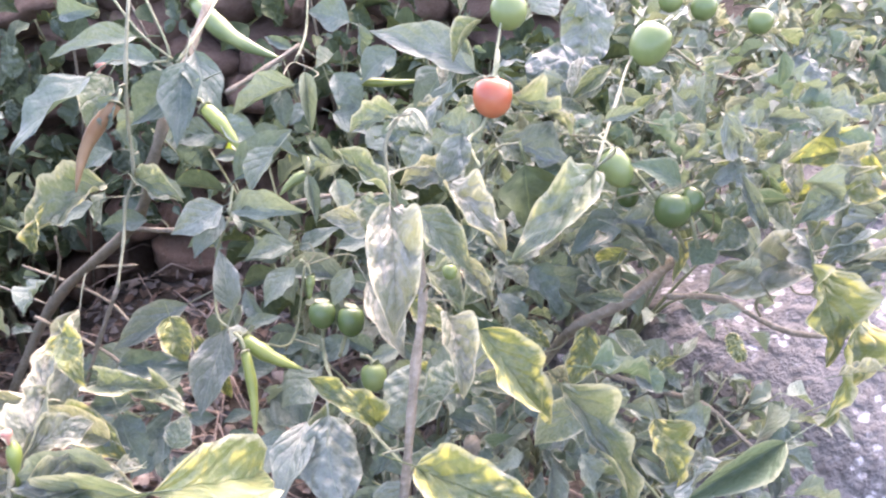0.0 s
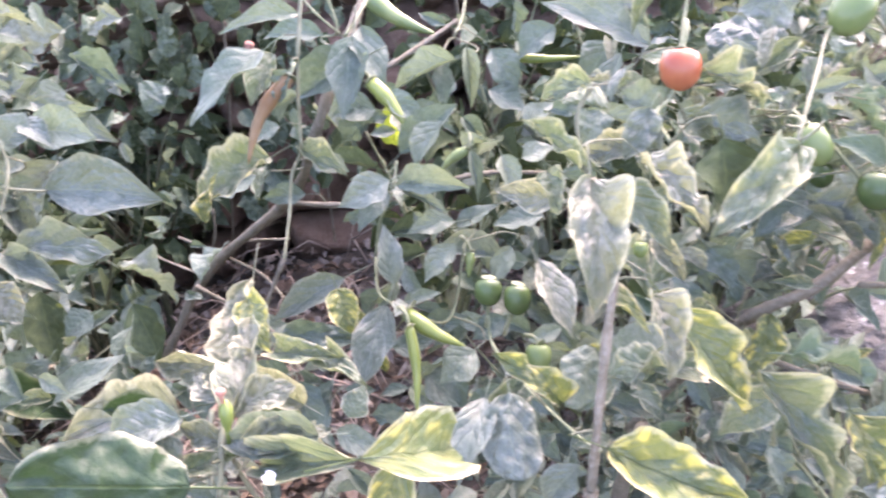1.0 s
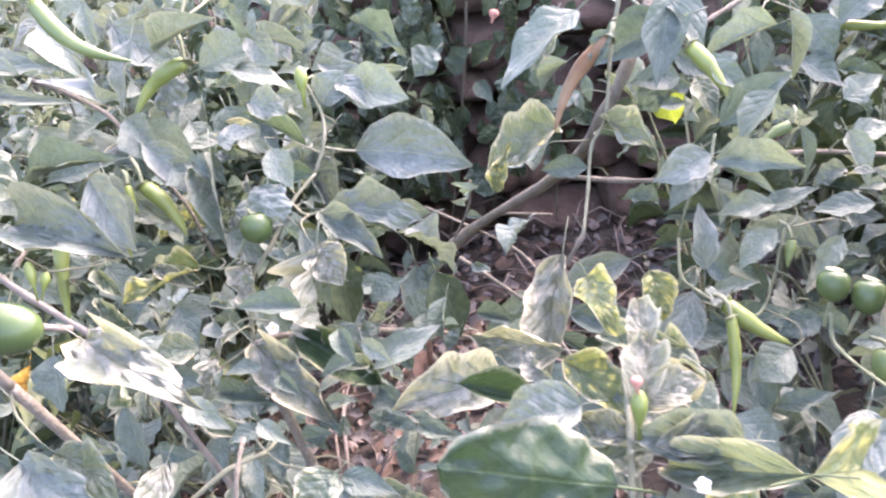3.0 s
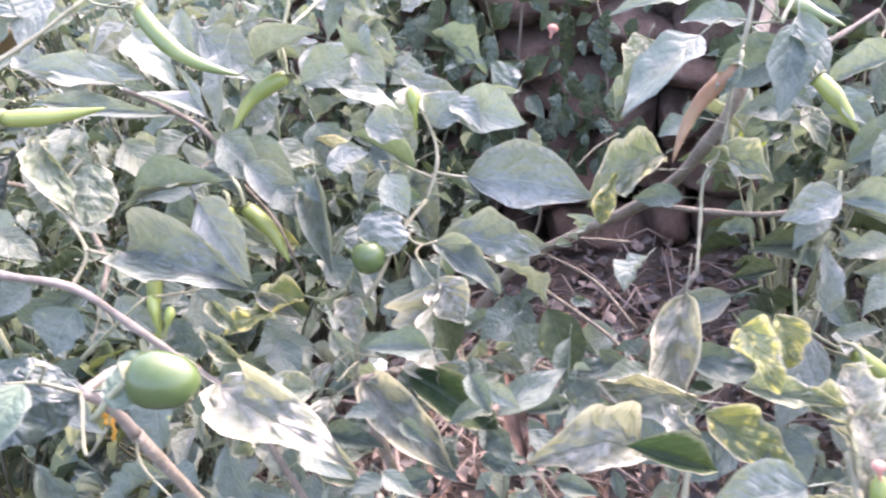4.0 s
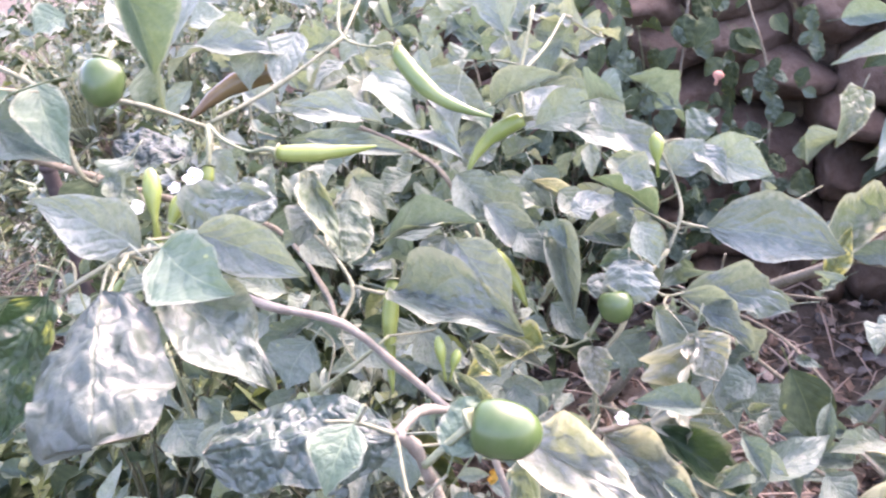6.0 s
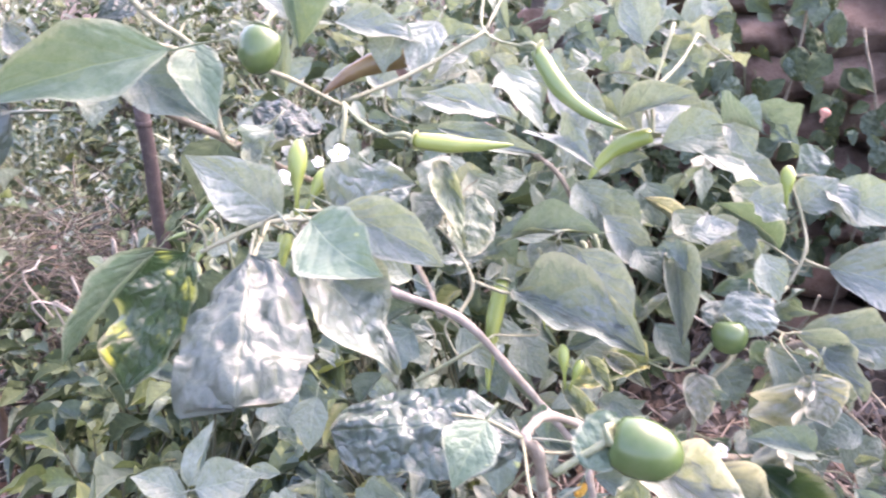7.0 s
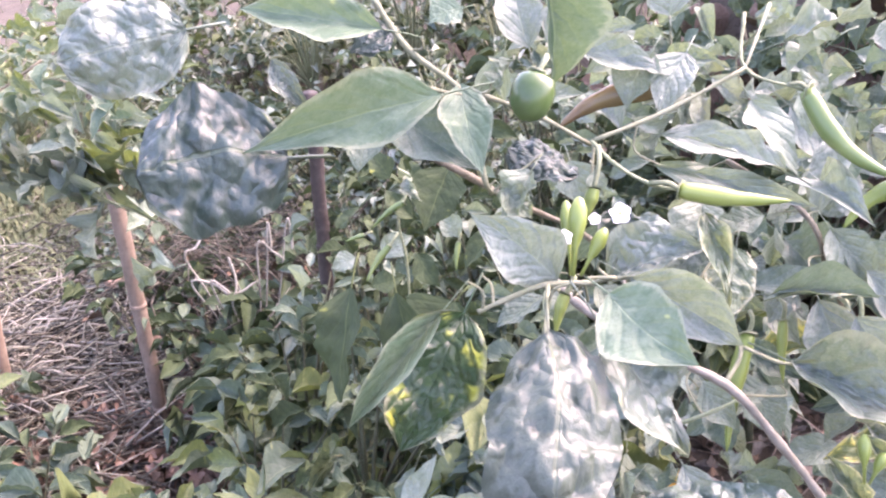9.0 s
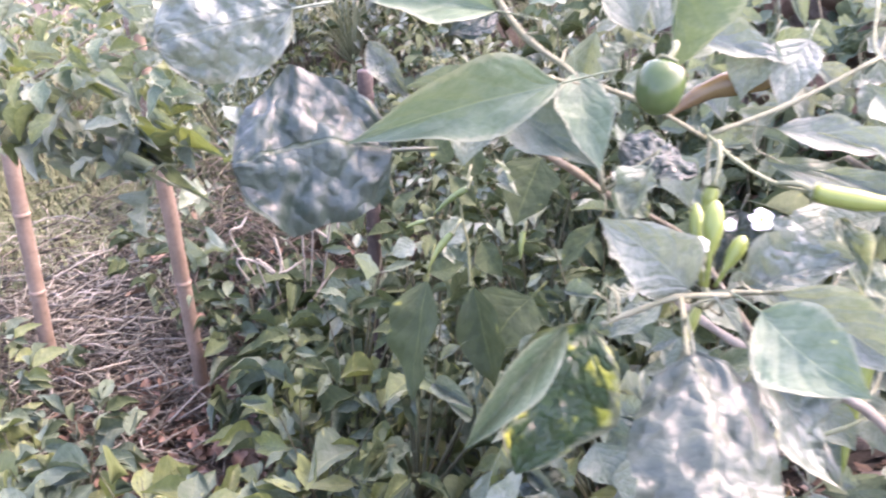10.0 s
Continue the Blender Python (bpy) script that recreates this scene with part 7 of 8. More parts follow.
leaf(podded, (-0.877, 0.873, 0.774), (-0.872, 0.871, 0.745), 0.014, "arch", LEAF_MID)
leaf(podded, (-0.818, 0.634, 0.773), (-0.766, 0.644, 0.766), 0.021, "fold", LEAF_BACK)
leaf(podded, (-0.780, 0.809, 0.753), (-0.763, 0.788, 0.724), 0.017, "fold", LEAF_MID)
leaf(podded, (-0.744, 0.721, 0.746), (-0.747, 0.719, 0.704), 0.017, "fold", LEAF_MID)
leaf(podded, (-1.012, 0.649, 0.926), (-0.982, 0.624, 0.900), 0.016, "fold", LEAF_MID)
leaf(podded, (-0.928, 0.792, 0.834), (-0.961, 0.794, 0.844), 0.013, "arch", LEAF_MID)
leaf(podded, (-0.762, 0.782, 0.756), (-0.772, 0.751, 0.734), 0.017, "arch", LEAF_BACK)
leaf(podded, (-0.842, 0.700, 0.860), (-0.868, 0.656, 0.854), 0.028, "fold", LEAF_BACK)
leaf(podded, (-0.737, 0.738, 0.873), (-0.726, 0.705, 0.852), 0.013, "arch", LEAF_MID)
leaf(podded, (-0.837, 0.713, 0.855), (-0.814, 0.679, 0.822), 0.019, "wavy", LEAF_BACK)
leaf(podded, (-0.998, 0.823, 0.692), (-0.958, 0.848, 0.718), 0.025, "arch", LEAF_DEEP)
leaf(podded, (-0.981, 0.644, 0.785), (-0.967, 0.666, 0.768), 0.015, "wavy", LEAF_MID)
leaf(podded, (-0.751, 0.766, 0.909), (-0.795, 0.768, 0.909), 0.014, "arch", LEAF_DEEP)
leaf(podded, (-0.689, 0.928, 0.804), (-0.745, 0.911, 0.805), 0.028, "wavy", LEAF_MID)
leaf(podded, (-0.728, 0.764, 0.907), (-0.689, 0.776, 0.892), 0.022, "arch", LEAF_DEEP)
leaf(podded, (-1.043, 0.777, 0.719), (-1.030, 0.755, 0.673), 0.023, "wavy", LEAF_MID)
leaf(podded, (-0.896, 0.719, 0.834), (-0.928, 0.703, 0.857), 0.022, "fold", LEAF_MID)
leaf(podded, (-0.910, 0.760, 0.891), (-0.942, 0.751, 0.884), 0.015, "wavy", LEAF_MID)
leaf(podded, (-1.002, 0.651, 0.940), (-0.992, 0.635, 0.906), 0.022, "flat", LEAF_DEEP)
leaf(podded, (-0.716, 0.883, 0.776), (-0.767, 0.863, 0.765), 0.023, "fold", LEAF_BACK)
leaf(podded, (-1.003, 0.645, 0.932), (-0.960, 0.669, 0.934), 0.026, "arch", LEAF_DEEP)
leaf(podded, (-0.983, 0.659, 0.895), (-1.014, 0.624, 0.865), 0.025, "arch", LEAF_BACK)
leaf(podded, (-0.635, 0.849, 0.712), (-0.663, 0.822, 0.671), 0.028, "wavy", LEAF_BACK)
leaf(podded, (-1.040, 0.729, 0.870), (-1.018, 0.750, 0.884), 0.015, "arch", LEAF_MID)
leaf(podded, (-0.841, 0.732, 0.870), (-0.802, 0.739, 0.847), 0.021, "flat", LEAF_BACK)
leaf(podded, (-0.911, 0.453, 0.634), (-0.877, 0.440, 0.623), 0.016, "arch", LEAF_MID)
leaf(podded, (-0.966, 0.382, 0.636), (-0.924, 0.389, 0.629), 0.020, "fold", LEAF_DEEP)
leaf(podded, (-0.855, 0.394, 0.741), (-0.857, 0.375, 0.712), 0.016, "fold", LEAF_DEEP)
leaf(podded, (-0.813, 0.409, 0.682), (-0.784, 0.417, 0.645), 0.023, "wavy", LEAF_DEEP)
leaf(podded, (-0.823, 0.496, 0.662), (-0.784, 0.523, 0.646), 0.023, "arch", LEAF_DEEP)
leaf(podded, (-0.992, 0.422, 0.577), (-0.978, 0.442, 0.553), 0.015, "fold", LEAF_DEEP)
leaf(podded, (-0.762, 0.498, 0.712), (-0.781, 0.479, 0.699), 0.015, "wavy", LEAF_DEEP)
leaf(podded, (-0.760, 0.477, 0.720), (-0.793, 0.453, 0.692), 0.020, "wavy", LEAF_DEEP)
leaf(podded, (-0.942, 0.488, 0.637), (-0.994, 0.464, 0.604), 0.025, "wavy", LEAF_DEEP)
leaf(podded, (-0.815, 0.389, 0.587), (-0.849, 0.376, 0.577), 0.014, "flat", LEAF_MID)
leaf(podded, (-0.807, 0.423, 0.570), (-0.783, 0.436, 0.526), 0.024, "wavy", LEAF_DEEP)
leaf(podded, (-0.916, 0.493, 0.704), (-0.881, 0.503, 0.708), 0.016, "fold", LEAF_DEEP)
leaf(podded, (-0.888, 0.375, 0.593), (-0.890, 0.360, 0.549), 0.018, "arch", LEAF_DEEP)
leaf(podded, (-0.788, 0.492, 0.642), (-0.797, 0.470, 0.615), 0.020, "fold", LEAF_DEEP)
leaf(podded, (-1.021, 0.850, 0.821), (-0.991, 0.826, 0.791), 0.022, "wavy", LEAF_MID)
leaf(podded, (-0.806, 1.073, 0.699), (-0.838, 1.032, 0.704), 0.023, "flat", LEAF_MID)
leaf(podded, (-1.043, 0.860, 0.842), (-0.998, 0.850, 0.813), 0.021, "flat", LEAF_MID)
leaf(podded, (-1.025, 0.906, 0.906), (-1.001, 0.926, 0.902), 0.017, "wavy", LEAF_MID)
leaf(podded, (-0.809, 1.196, 0.767), (-0.789, 1.239, 0.779), 0.022, "wavy", LEAF_MID)
leaf(podded, (-1.088, 0.901, 0.764), (-1.069, 0.898, 0.735), 0.017, "arch", LEAF_BACK)
leaf(podded, (-0.757, 1.041, 0.849), (-0.748, 1.038, 0.811), 0.018, "flat", LEAF_MID)
leaf(podded, (-0.948, 1.076, 0.870), (-0.911, 1.093, 0.843), 0.026, "fold", LEAF_MID)
leaf(podded, (-1.071, 0.874, 0.747), (-1.108, 0.849, 0.760), 0.023, "wavy", LEAF_MID)
leaf(podded, (-0.942, 1.138, 0.884), (-0.921, 1.103, 0.850), 0.021, "fold", LEAF_MID)
leaf(podded, (-1.061, 0.792, 0.923), (-1.037, 0.830, 0.944), 0.026, "fold", LEAF_MID)
leaf(podded, (-0.897, 0.941, 0.916), (-0.927, 0.908, 0.909), 0.024, "arch", LEAF_MID)
leaf(podded, (-1.001, 0.825, 0.869), (-0.979, 0.852, 0.856), 0.016, "flat", LEAF_BACK)
leaf(podded, (-0.906, 0.813, 0.834), (-0.894, 0.792, 0.788), 0.023, "wavy", LEAF_MID)
leaf(podded, (-0.969, 0.943, 0.884), (-0.934, 0.920, 0.848), 0.022, "fold", LEAF_MID)
leaf(podded, (-0.967, 0.807, 0.731), (-0.919, 0.828, 0.741), 0.028, "fold", LEAF_MID)
leaf(podded, (-0.926, 0.810, 0.858), (-0.917, 0.825, 0.822), 0.019, "fold", LEAF_MID)
leaf(podded, (-0.825, 0.969, 0.883), (-0.868, 0.952, 0.872), 0.025, "flat", LEAF_MID)
leaf(podded, (-0.869, 0.904, 0.871), (-0.836, 0.946, 0.886), 0.029, "fold", LEAF_MID)
leaf(podded, (-1.118, 0.750, 0.918), (-1.151, 0.705, 0.919), 0.023, "flat", LEAF_MID)
leaf(podded, (-0.837, 0.996, 0.739), (-0.795, 1.025, 0.724), 0.029, "wavy", LEAF_BACK)
leaf(podded, (-0.989, 0.633, 0.865), (-1.013, 0.610, 0.820), 0.028, "flat", LEAF_MID)
leaf(podded, (-1.105, 0.841, 0.877), (-1.078, 0.835, 0.831), 0.025, "wavy", LEAF_BACK)
leaf(podded, (-0.728, 0.895, 0.801), (-0.703, 0.948, 0.821), 0.026, "fold", LEAF_BACK)
puckered = thing("pepper_plant", "pepper plant with large puckered leaves, buds and white flowers", "plant", group="pepper plants")
leaf(puckered, (-0.681, 0.270, 0.880), (-0.632, 0.212, 0.853), 0.059, "hood", LEAF_HOOD, face=(0.487, -0.630, 0.855))
leaf(puckered, (-0.858, 0.257, 0.923), (-0.900, 0.186, 0.922), 0.083, "dome", LEAF_BIG, face=(0.80, -0.32, 0.70))
leaf(puckered, (-0.886, 0.222, 0.997), (-0.920, 0.166, 0.986), 0.05, "dome", LEAF_SHEEN_PUCKERED, face=(0.897, -0.391, 0.458))
leaf(puckered, (-0.815, 0.338, 0.950), (-0.870, 0.235, 0.929), 0.038, "flat", LEAF_FRESH, face=(0.771, -0.559, 0.557))
leaf(puckered, (-0.849, 0.324, 0.985), (-0.905, 0.266, 0.998), 0.031, "arch", LEAF_FRESH, face=(0.796, -0.572, 0.446))
leaf(puckered, (-0.820, 0.359, 0.951), (-0.787, 0.343, 0.906), 0.034, "flat", LEAF_FRESH, face=(0.652, -0.686, 0.573))
leaf(puckered, (-0.858, 0.328, 0.936), (-0.794, 0.350, 0.904), 0.039, "flat", LEAF_DEEP, face=(0.684, -0.649, 0.583))
leaf(puckered, (-0.863, 0.321, 0.932), (-0.848, 0.299, 0.904), 0.030, "flat", LEAF_MID, face=(0.736, -0.588, 0.585))
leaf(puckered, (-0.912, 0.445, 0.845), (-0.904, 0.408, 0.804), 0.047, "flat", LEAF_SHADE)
leaf(puckered, (-0.715, 0.323, 0.872), (-0.749, 0.290, 0.912), 0.04, "flat", LEAF_SHEEN, face=(0.75, -0.62, 0.35))
leaf(puckered, (-0.670, 0.302, 0.891), (-0.617, 0.295, 0.879), 0.042, "flat", LEAF_FRESH, face=(0.436, -0.737, 0.766))
leaf(puckered, (-0.674, 0.328, 0.887), (-0.619, 0.347, 0.862), 0.031, "flat", LEAF_SHEEN, face=(0.395, -0.769, 0.753))
leaf(puckered, (-0.696, 0.342, 0.871), (-0.660, 0.374, 0.891), 0.034, "wavy", LEAF_SHEEN_PUCKERED)
leaf(puckered, (-0.738, 0.257, 0.872), (-0.748, 0.200, 0.826), 0.019, "fold", LEAF_FRESH, face=(0.632, -0.523, 0.822))
leaf(puckered, (-0.741, 0.277, 0.861), (-0.737, 0.224, 0.802), 0.052, "wavy", LEAF_SPOT, face=(0.594, -0.551, 0.836))
leaf(puckered, (-0.672, 0.300, 0.874), (-0.627, 0.315, 0.807), 0.045, "wavy", LEAF_SHEEN_PUCKERED, face=(0.50, -0.60, 0.84))
leaf(puckered, (-0.545, 0.309, 0.809), (-0.619, 0.256, 0.812), 0.044, "dome", LEAF_LONG, face=(0.50, -0.45, 0.90))
leaf(puckered, (-0.654, 0.471, 0.822), (-0.601, 0.507, 0.825), 0.019, "fold", LEAF_DEEP)
leaf(puckered, (-0.811, 0.395, 0.902), (-0.767, 0.412, 0.889), 0.035, "dome", LEAF_BIG)
leaf(puckered, (-0.844, 0.512, 0.937), (-0.777, 0.536, 0.926), 0.031, "flat", LEAF_SHEEN)
leaf(puckered, (-0.876, 0.496, 0.936), (-0.903, 0.506, 0.986), 0.038, "flat", LEAF_SHEEN)
leaf(puckered, (-0.865, 0.507, 0.936), (-0.849, 0.559, 0.989), 0.047, "flat", LEAF_SHEEN)
leaf(puckered, (-0.779, 0.558, 0.938), (-0.773, 0.520, 0.898), 0.037, "flat", LEAF_SHEEN)
leaf(puckered, (-0.697, 0.450, 0.873), (-0.664, 0.433, 0.826), 0.018, "curl", LEAF_MOSAIC)
leaf(puckered, (-0.744, 0.351, 0.837), (-0.759, 0.324, 0.820), 0.021, "flat", LEAF_DEEP)
leaf(puckered, (-0.827, 0.309, 0.625), (-0.825, 0.338, 0.671), 0.031, "flat", LEAF_MID)
leaf(puckered, (-0.809, 0.302, 0.637), (-0.772, 0.334, 0.647), 0.038, "flat", LEAF_MID)
leaf(puckered, (-0.826, 0.305, 0.618), (-0.865, 0.285, 0.631), 0.026, "flat", LEAF_MID)
leaf(puckered, (-0.755, 0.378, 0.699), (-0.749, 0.360, 0.662), 0.033, "flat", LEAF_MID)
leaf(puckered, (-0.783, 0.361, 0.703), (-0.762, 0.360, 0.677), 0.033, "flat", LEAF_DEEP)
# inner leaves hang in the green that has shade put into it
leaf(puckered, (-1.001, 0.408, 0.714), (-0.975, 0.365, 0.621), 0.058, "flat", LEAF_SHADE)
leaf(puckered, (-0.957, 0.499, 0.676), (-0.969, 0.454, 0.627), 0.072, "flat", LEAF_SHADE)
leaf(puckered, (-0.793, 0.370, 0.887), (-0.775, 0.376, 0.871), 0.021, "curl", LEAF_MID)
leaf(puckered, (-0.836, 0.413, 0.830), (-0.842, 0.387, 0.801), 0.021, "flat", LEAF_SHADE)
leaf(puckered, (-0.903, 0.384, 0.965), (-0.921, 0.358, 0.952), 0.031, "flat", LEAF_BIG)
leaf(puckered, (-0.778, 0.534, 0.881), (-0.707, 0.565, 0.873), 0.034, "flat", LEAF_SHEEN)
leaf(puckered, (-0.902, 0.450, 0.970), (-0.916, 0.429, 0.960), 0.037, "flat", LEAF_FRESH)
leaf(puckered, (-0.741, 0.674, 0.877), (-0.680, 0.682, 0.828), 0.043, "arch", LEAF_SHEEN)
leaf(puckered, (-0.776, 0.523, 0.861), (-0.694, 0.570, 0.842), 0.022, "flat", LEAF_MID, face=(0.35, -0.80, 0.50))
leaf(puckered, (-0.729, 0.390, 0.873), (-0.707, 0.401, 0.860), 0.021, "wavy", LEAF_BIG)
leaf(puckered, (-0.852, 0.659, 0.937), (-0.869, 0.669, 0.975), 0.045, "flat", LEAF_SHEEN)
branch(puckered, [(-0.847, 0.661, 0.890), (-0.849, 0.661, 0.915), (-0.852, 0.659, 0.937)], 0.0012, 0.001, STEM_PALE)
leaf(puckered, (-0.765, 0.699, 0.922), (-0.716, 0.757, 0.939), 0.030, "wavy", LEAF_SHEEN)
leaf(puckered, (-0.648, 0.653, 0.920), (-0.676, 0.668, 0.978), 0.031, "flat", LEAF_SHEEN)
leaf(puckered, (-0.690, 0.679, 0.838), (-0.687, 0.655, 0.800), 0.039, "dome", LEAF_SHEEN)
leaf(puckered, (-0.552, 0.288, 0.829), (-0.552, 0.261, 0.808), 0.028, "arch", LEAF_FRESH)
leaf(puckered, (-0.503, 0.292, 0.824), (-0.503, 0.316, 0.839), 0.024, "dome", LEAF_FRESH)
leaf(puckered, (-0.683, 0.296, 0.854), (-0.669, 0.316, 0.864), 0.012, "fold", LEAF_FRESH)
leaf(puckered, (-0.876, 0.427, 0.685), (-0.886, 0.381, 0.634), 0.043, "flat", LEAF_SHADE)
round_pepper(puckered, (-0.776, 0.377, 0.961), (-0.772, 0.363, 0.937), 0.026, PEPPER_GREEN, (-0.781, 0.392, 0.968))
round_pepper(puckered, (-0.498, 0.302, 0.836), (-0.470, 0.313, 0.830), 0.026, PEPPER_GREEN, (-0.518, 0.291, 0.814))
chili(puckered, (-0.710, 0.324, 0.864), (-0.707, 0.313, 0.845), 0.0074, 0.04, CHILI_GREEN, (-0.712, 0.334, 0.870))
bud(puckered, (-0.710, 0.330, 0.873), (-0.721, 0.347, 0.911), 0.0105)
bud(puckered, (-0.707, 0.333, 0.873), (-0.705, 0.351, 0.896), 0.0084)
bud(puckered, (-0.716, 0.337, 0.868), (-0.736, 0.356, 0.901), 0.0079)
bud(puckered, (-0.556, 0.374, 0.794), (-0.564, 0.383, 0.816), 0.0066)
bud(puckered, (-0.554, 0.375, 0.794), (-0.553, 0.385, 0.809), 0.006)
flower(puckered, (-0.702, 0.359, 0.903), 0.0125, (0.492, -0.769, 0.809))
flower(puckered, (-0.715, 0.327, 0.896), 0.0091, (0.537, -0.721, 0.837))
flower(puckered, (-0.716, 0.356, 0.896), 0.0073, (0.515, -0.749, 0.816))
flower(puckered, (-0.160, 0.359, 0.773), 0.0074, (0.159, -0.681, 1.115))
branch(puckered, [(-0.696, 0.329, 0.875), (-0.714, 0.311, 0.874), (-0.727, 0.294, 0.867), (-0.736, 0.282, 0.861)], 0.0016, 0.0012, STEM_PALE)
branch(puckered, [(-0.713, 0.312, 0.874), (-0.700, 0.294, 0.875), (-0.686, 0.275, 0.873)], 0.0013, 0.0010, STEM_PALE)
branch(puckered, [(-0.696, 0.329, 0.875), (-0.686, 0.328, 0.882), (-0.674, 0.328, 0.887)], 0.0013, 0.0010, STEM_PALE)
branch(puckered, [(-0.831, 0.322, 0.957), (-0.825, 0.339, 0.951), (-0.814, 0.360, 0.944)], 0.0014, 0.0011, STEM_PALE)
branch(puckered, [(-0.877, 0.340, 1.000), (-0.849, 0.345, 0.969), (-0.814, 0.359, 0.943), (-0.792, 0.350, 0.901), (-0.798, 0.364, 0.884)], 0.0020, 0.0014, STEM_PALE)
branch(puckered, [(-0.877, 0.342, 0.915), (-0.851, 0.356, 0.900), (-0.840, 0.393, 0.873), (-0.865, 0.472, 0.820), (-0.848, 0.564, 0.755), (-0.769, 0.527, 0.727), (-0.710, 0.469, 0.740)], 0.0027, 0.0022, STEM_BROWN)
branch(puckered, [(-0.841, 0.401, 0.930), (-0.815, 0.430, 0.914), (-0.791, 0.460, 0.891)], 0.0019, 0.0014, STEM_PALE)
branch(puckered, [(-0.787, 0.458, 0.893), (-0.781, 0.449, 0.874)], 0.0013, 0.0010, STEM_PALE)
branch(puckered, [(-0.545, 0.309, 0.809), (-0.541, 0.317, 0.797), (-0.541, 0.327, 0.768)], 0.0034, 0.003, STEM_MAUVE)
branch(puckered, [(-0.545, 0.309, 0.809), (-0.549, 0.341, 0.800), (-0.538, 0.375, 0.775)], 0.0026, 0.0022, STEM_MAUVE)
branch(puckered, [(-0.545, 0.309, 0.809), (-0.561, 0.301, 0.817), (-0.575, 0.293, 0.819)], 0.0012, 0.0009, STEM_PALE)
branch(puckered, [(-0.560, 0.550, 0.200), (-0.540, 0.420, 0.500), (-0.541, 0.327, 0.768)], 0.004, 0.003, STEM_BROWN, "stem")
leaf(puckered, (-0.193, 0.343, 0.778), (-0.257, 0.307, 0.806), 0.046, "dome", LEAF_GLOSS, face=(0.365, -0.626, 0.939))
leaf(puckered, (-0.182, 0.409, 0.748), (-0.159, 0.417, 0.743), 0.020, "wavy", LEAF_CREAM)
leaf(puckered, (-0.219, 0.371, 0.757), (-0.190, 0.386, 0.759), 0.014, "wavy", LEAF_MOSAIC)
leaf(puckered, (-0.121, 0.374, 0.776), (-0.181, 0.385, 0.752), 0.026, "wavy", LEAF_MOSAIC)
leaf(puckered, (-0.496, 0.308, 0.746), (-0.453, 0.303, 0.726), 0.026, "wavy", LEAF_MOSAIC, face=(0.711, -0.390, 0.836))
leaf(puckered, (-0.371, 0.385, 0.693), (-0.388, 0.365, 0.674), 0.028, "curl", LEAF_MOSAIC)
leaf(puckered, (-0.206, 0.398, 0.740), (-0.173, 0.401, 0.760), 0.026, "wavy", LEAF_CREAM, face=(0.487, -0.599, 0.885))
leaf(puckered, (-0.175, 0.439, 0.749), (-0.211, 0.437, 0.774), 0.020, "wavy", LEAF_CREAM)
branch(puckered, [(-0.279, 0.499, 0.682), (-0.278, 0.485, 0.659), (-0.276, 0.471, 0.635)], 0.0020, 0.0017, STEM_PALE)
branch(puckered, [(-0.194, 0.384, 0.758), (-0.193, 0.391, 0.728), (-0.194, 0.406, 0.692)], 0.0014, 0.0012, STEM_PALE)
leaf(puckered, (-0.784, 0.386, 0.897), (-0.786, 0.361, 0.865), 0.025, "wavy", LEAF_MID)
leaf(puckered, (-0.776, 0.444, 0.881), (-0.765, 0.442, 0.864), 0.015, "flat", LEAF_MID)
leaf(puckered, (-0.657, 0.368, 0.833), (-0.682, 0.353, 0.845), 0.019, "flat", LEAF_MID)
leaf(puckered, (-0.718, 0.404, 0.879), (-0.691, 0.402, 0.862), 0.031, "dome", LEAF_SHEEN)
leaf(puckered, (-0.704, 0.469, 0.843), (-0.712, 0.443, 0.817), 0.026, "wavy", LEAF_SHEEN)
leaf(puckered, (-0.743, 0.332, 0.875), (-0.766, 0.319, 0.887), 0.029, "wavy", LEAF_SHEEN)
leaf(puckered, (-0.631, 0.833, 0.791), (-0.554, 0.857, 0.734), 0.041, "flat", LEAF_SHEEN)
leaf(puckered, (-0.664, 0.770, 0.844), (-0.605, 0.795, 0.811), 0.019, "fold", LEAF_SHEEN)
leaf(puckered, (-0.658, 0.697, 0.837), (-0.630, 0.733, 0.857), 0.036, "flat", LEAF_SHEEN)
leaf(puckered, (-0.648, 0.580, 0.821), (-0.605, 0.590, 0.784), 0.036, "flat", LEAF_MID)
leaf(puckered, (-0.641, 0.677, 0.785), (-0.595, 0.690, 0.749), 0.014, "fold", LEAF_CREAM)
leaf(puckered, (-0.710, 0.793, 0.936), (-0.696, 0.780, 0.898), 0.041, "flat", LEAF_SHEEN)
leaf(puckered, (-0.685, 0.830, 0.897), (-0.650, 0.871, 0.916), 0.032, "wavy", LEAF_SHEEN)
leaf(puckered, (-0.758, 0.842, 0.849), (-0.733, 0.848, 0.828), 0.023, "curl", LEAF_MID)
leaf(puckered, (-0.632, 0.919, 0.814), (-0.574, 0.932, 0.763), 0.026, "curl", LEAF_DEEP)
leaf(puckered, (-0.539, 0.546, 0.769), (-0.502, 0.568, 0.757), 0.025, "dome", LEAF_SHEEN)
leaf(puckered, (-0.587, 0.492, 0.744), (-0.555, 0.502, 0.721), 0.014, "fold", LEAF_CREAM)
leaf(puckered, (-0.499, 0.615, 0.694), (-0.482, 0.588, 0.633), 0.038, "flat", LEAF_SHADE)
leaf(puckered, (-0.671, 0.521, 0.715), (-0.642, 0.520, 0.680), 0.035, "flat", LEAF_MID)
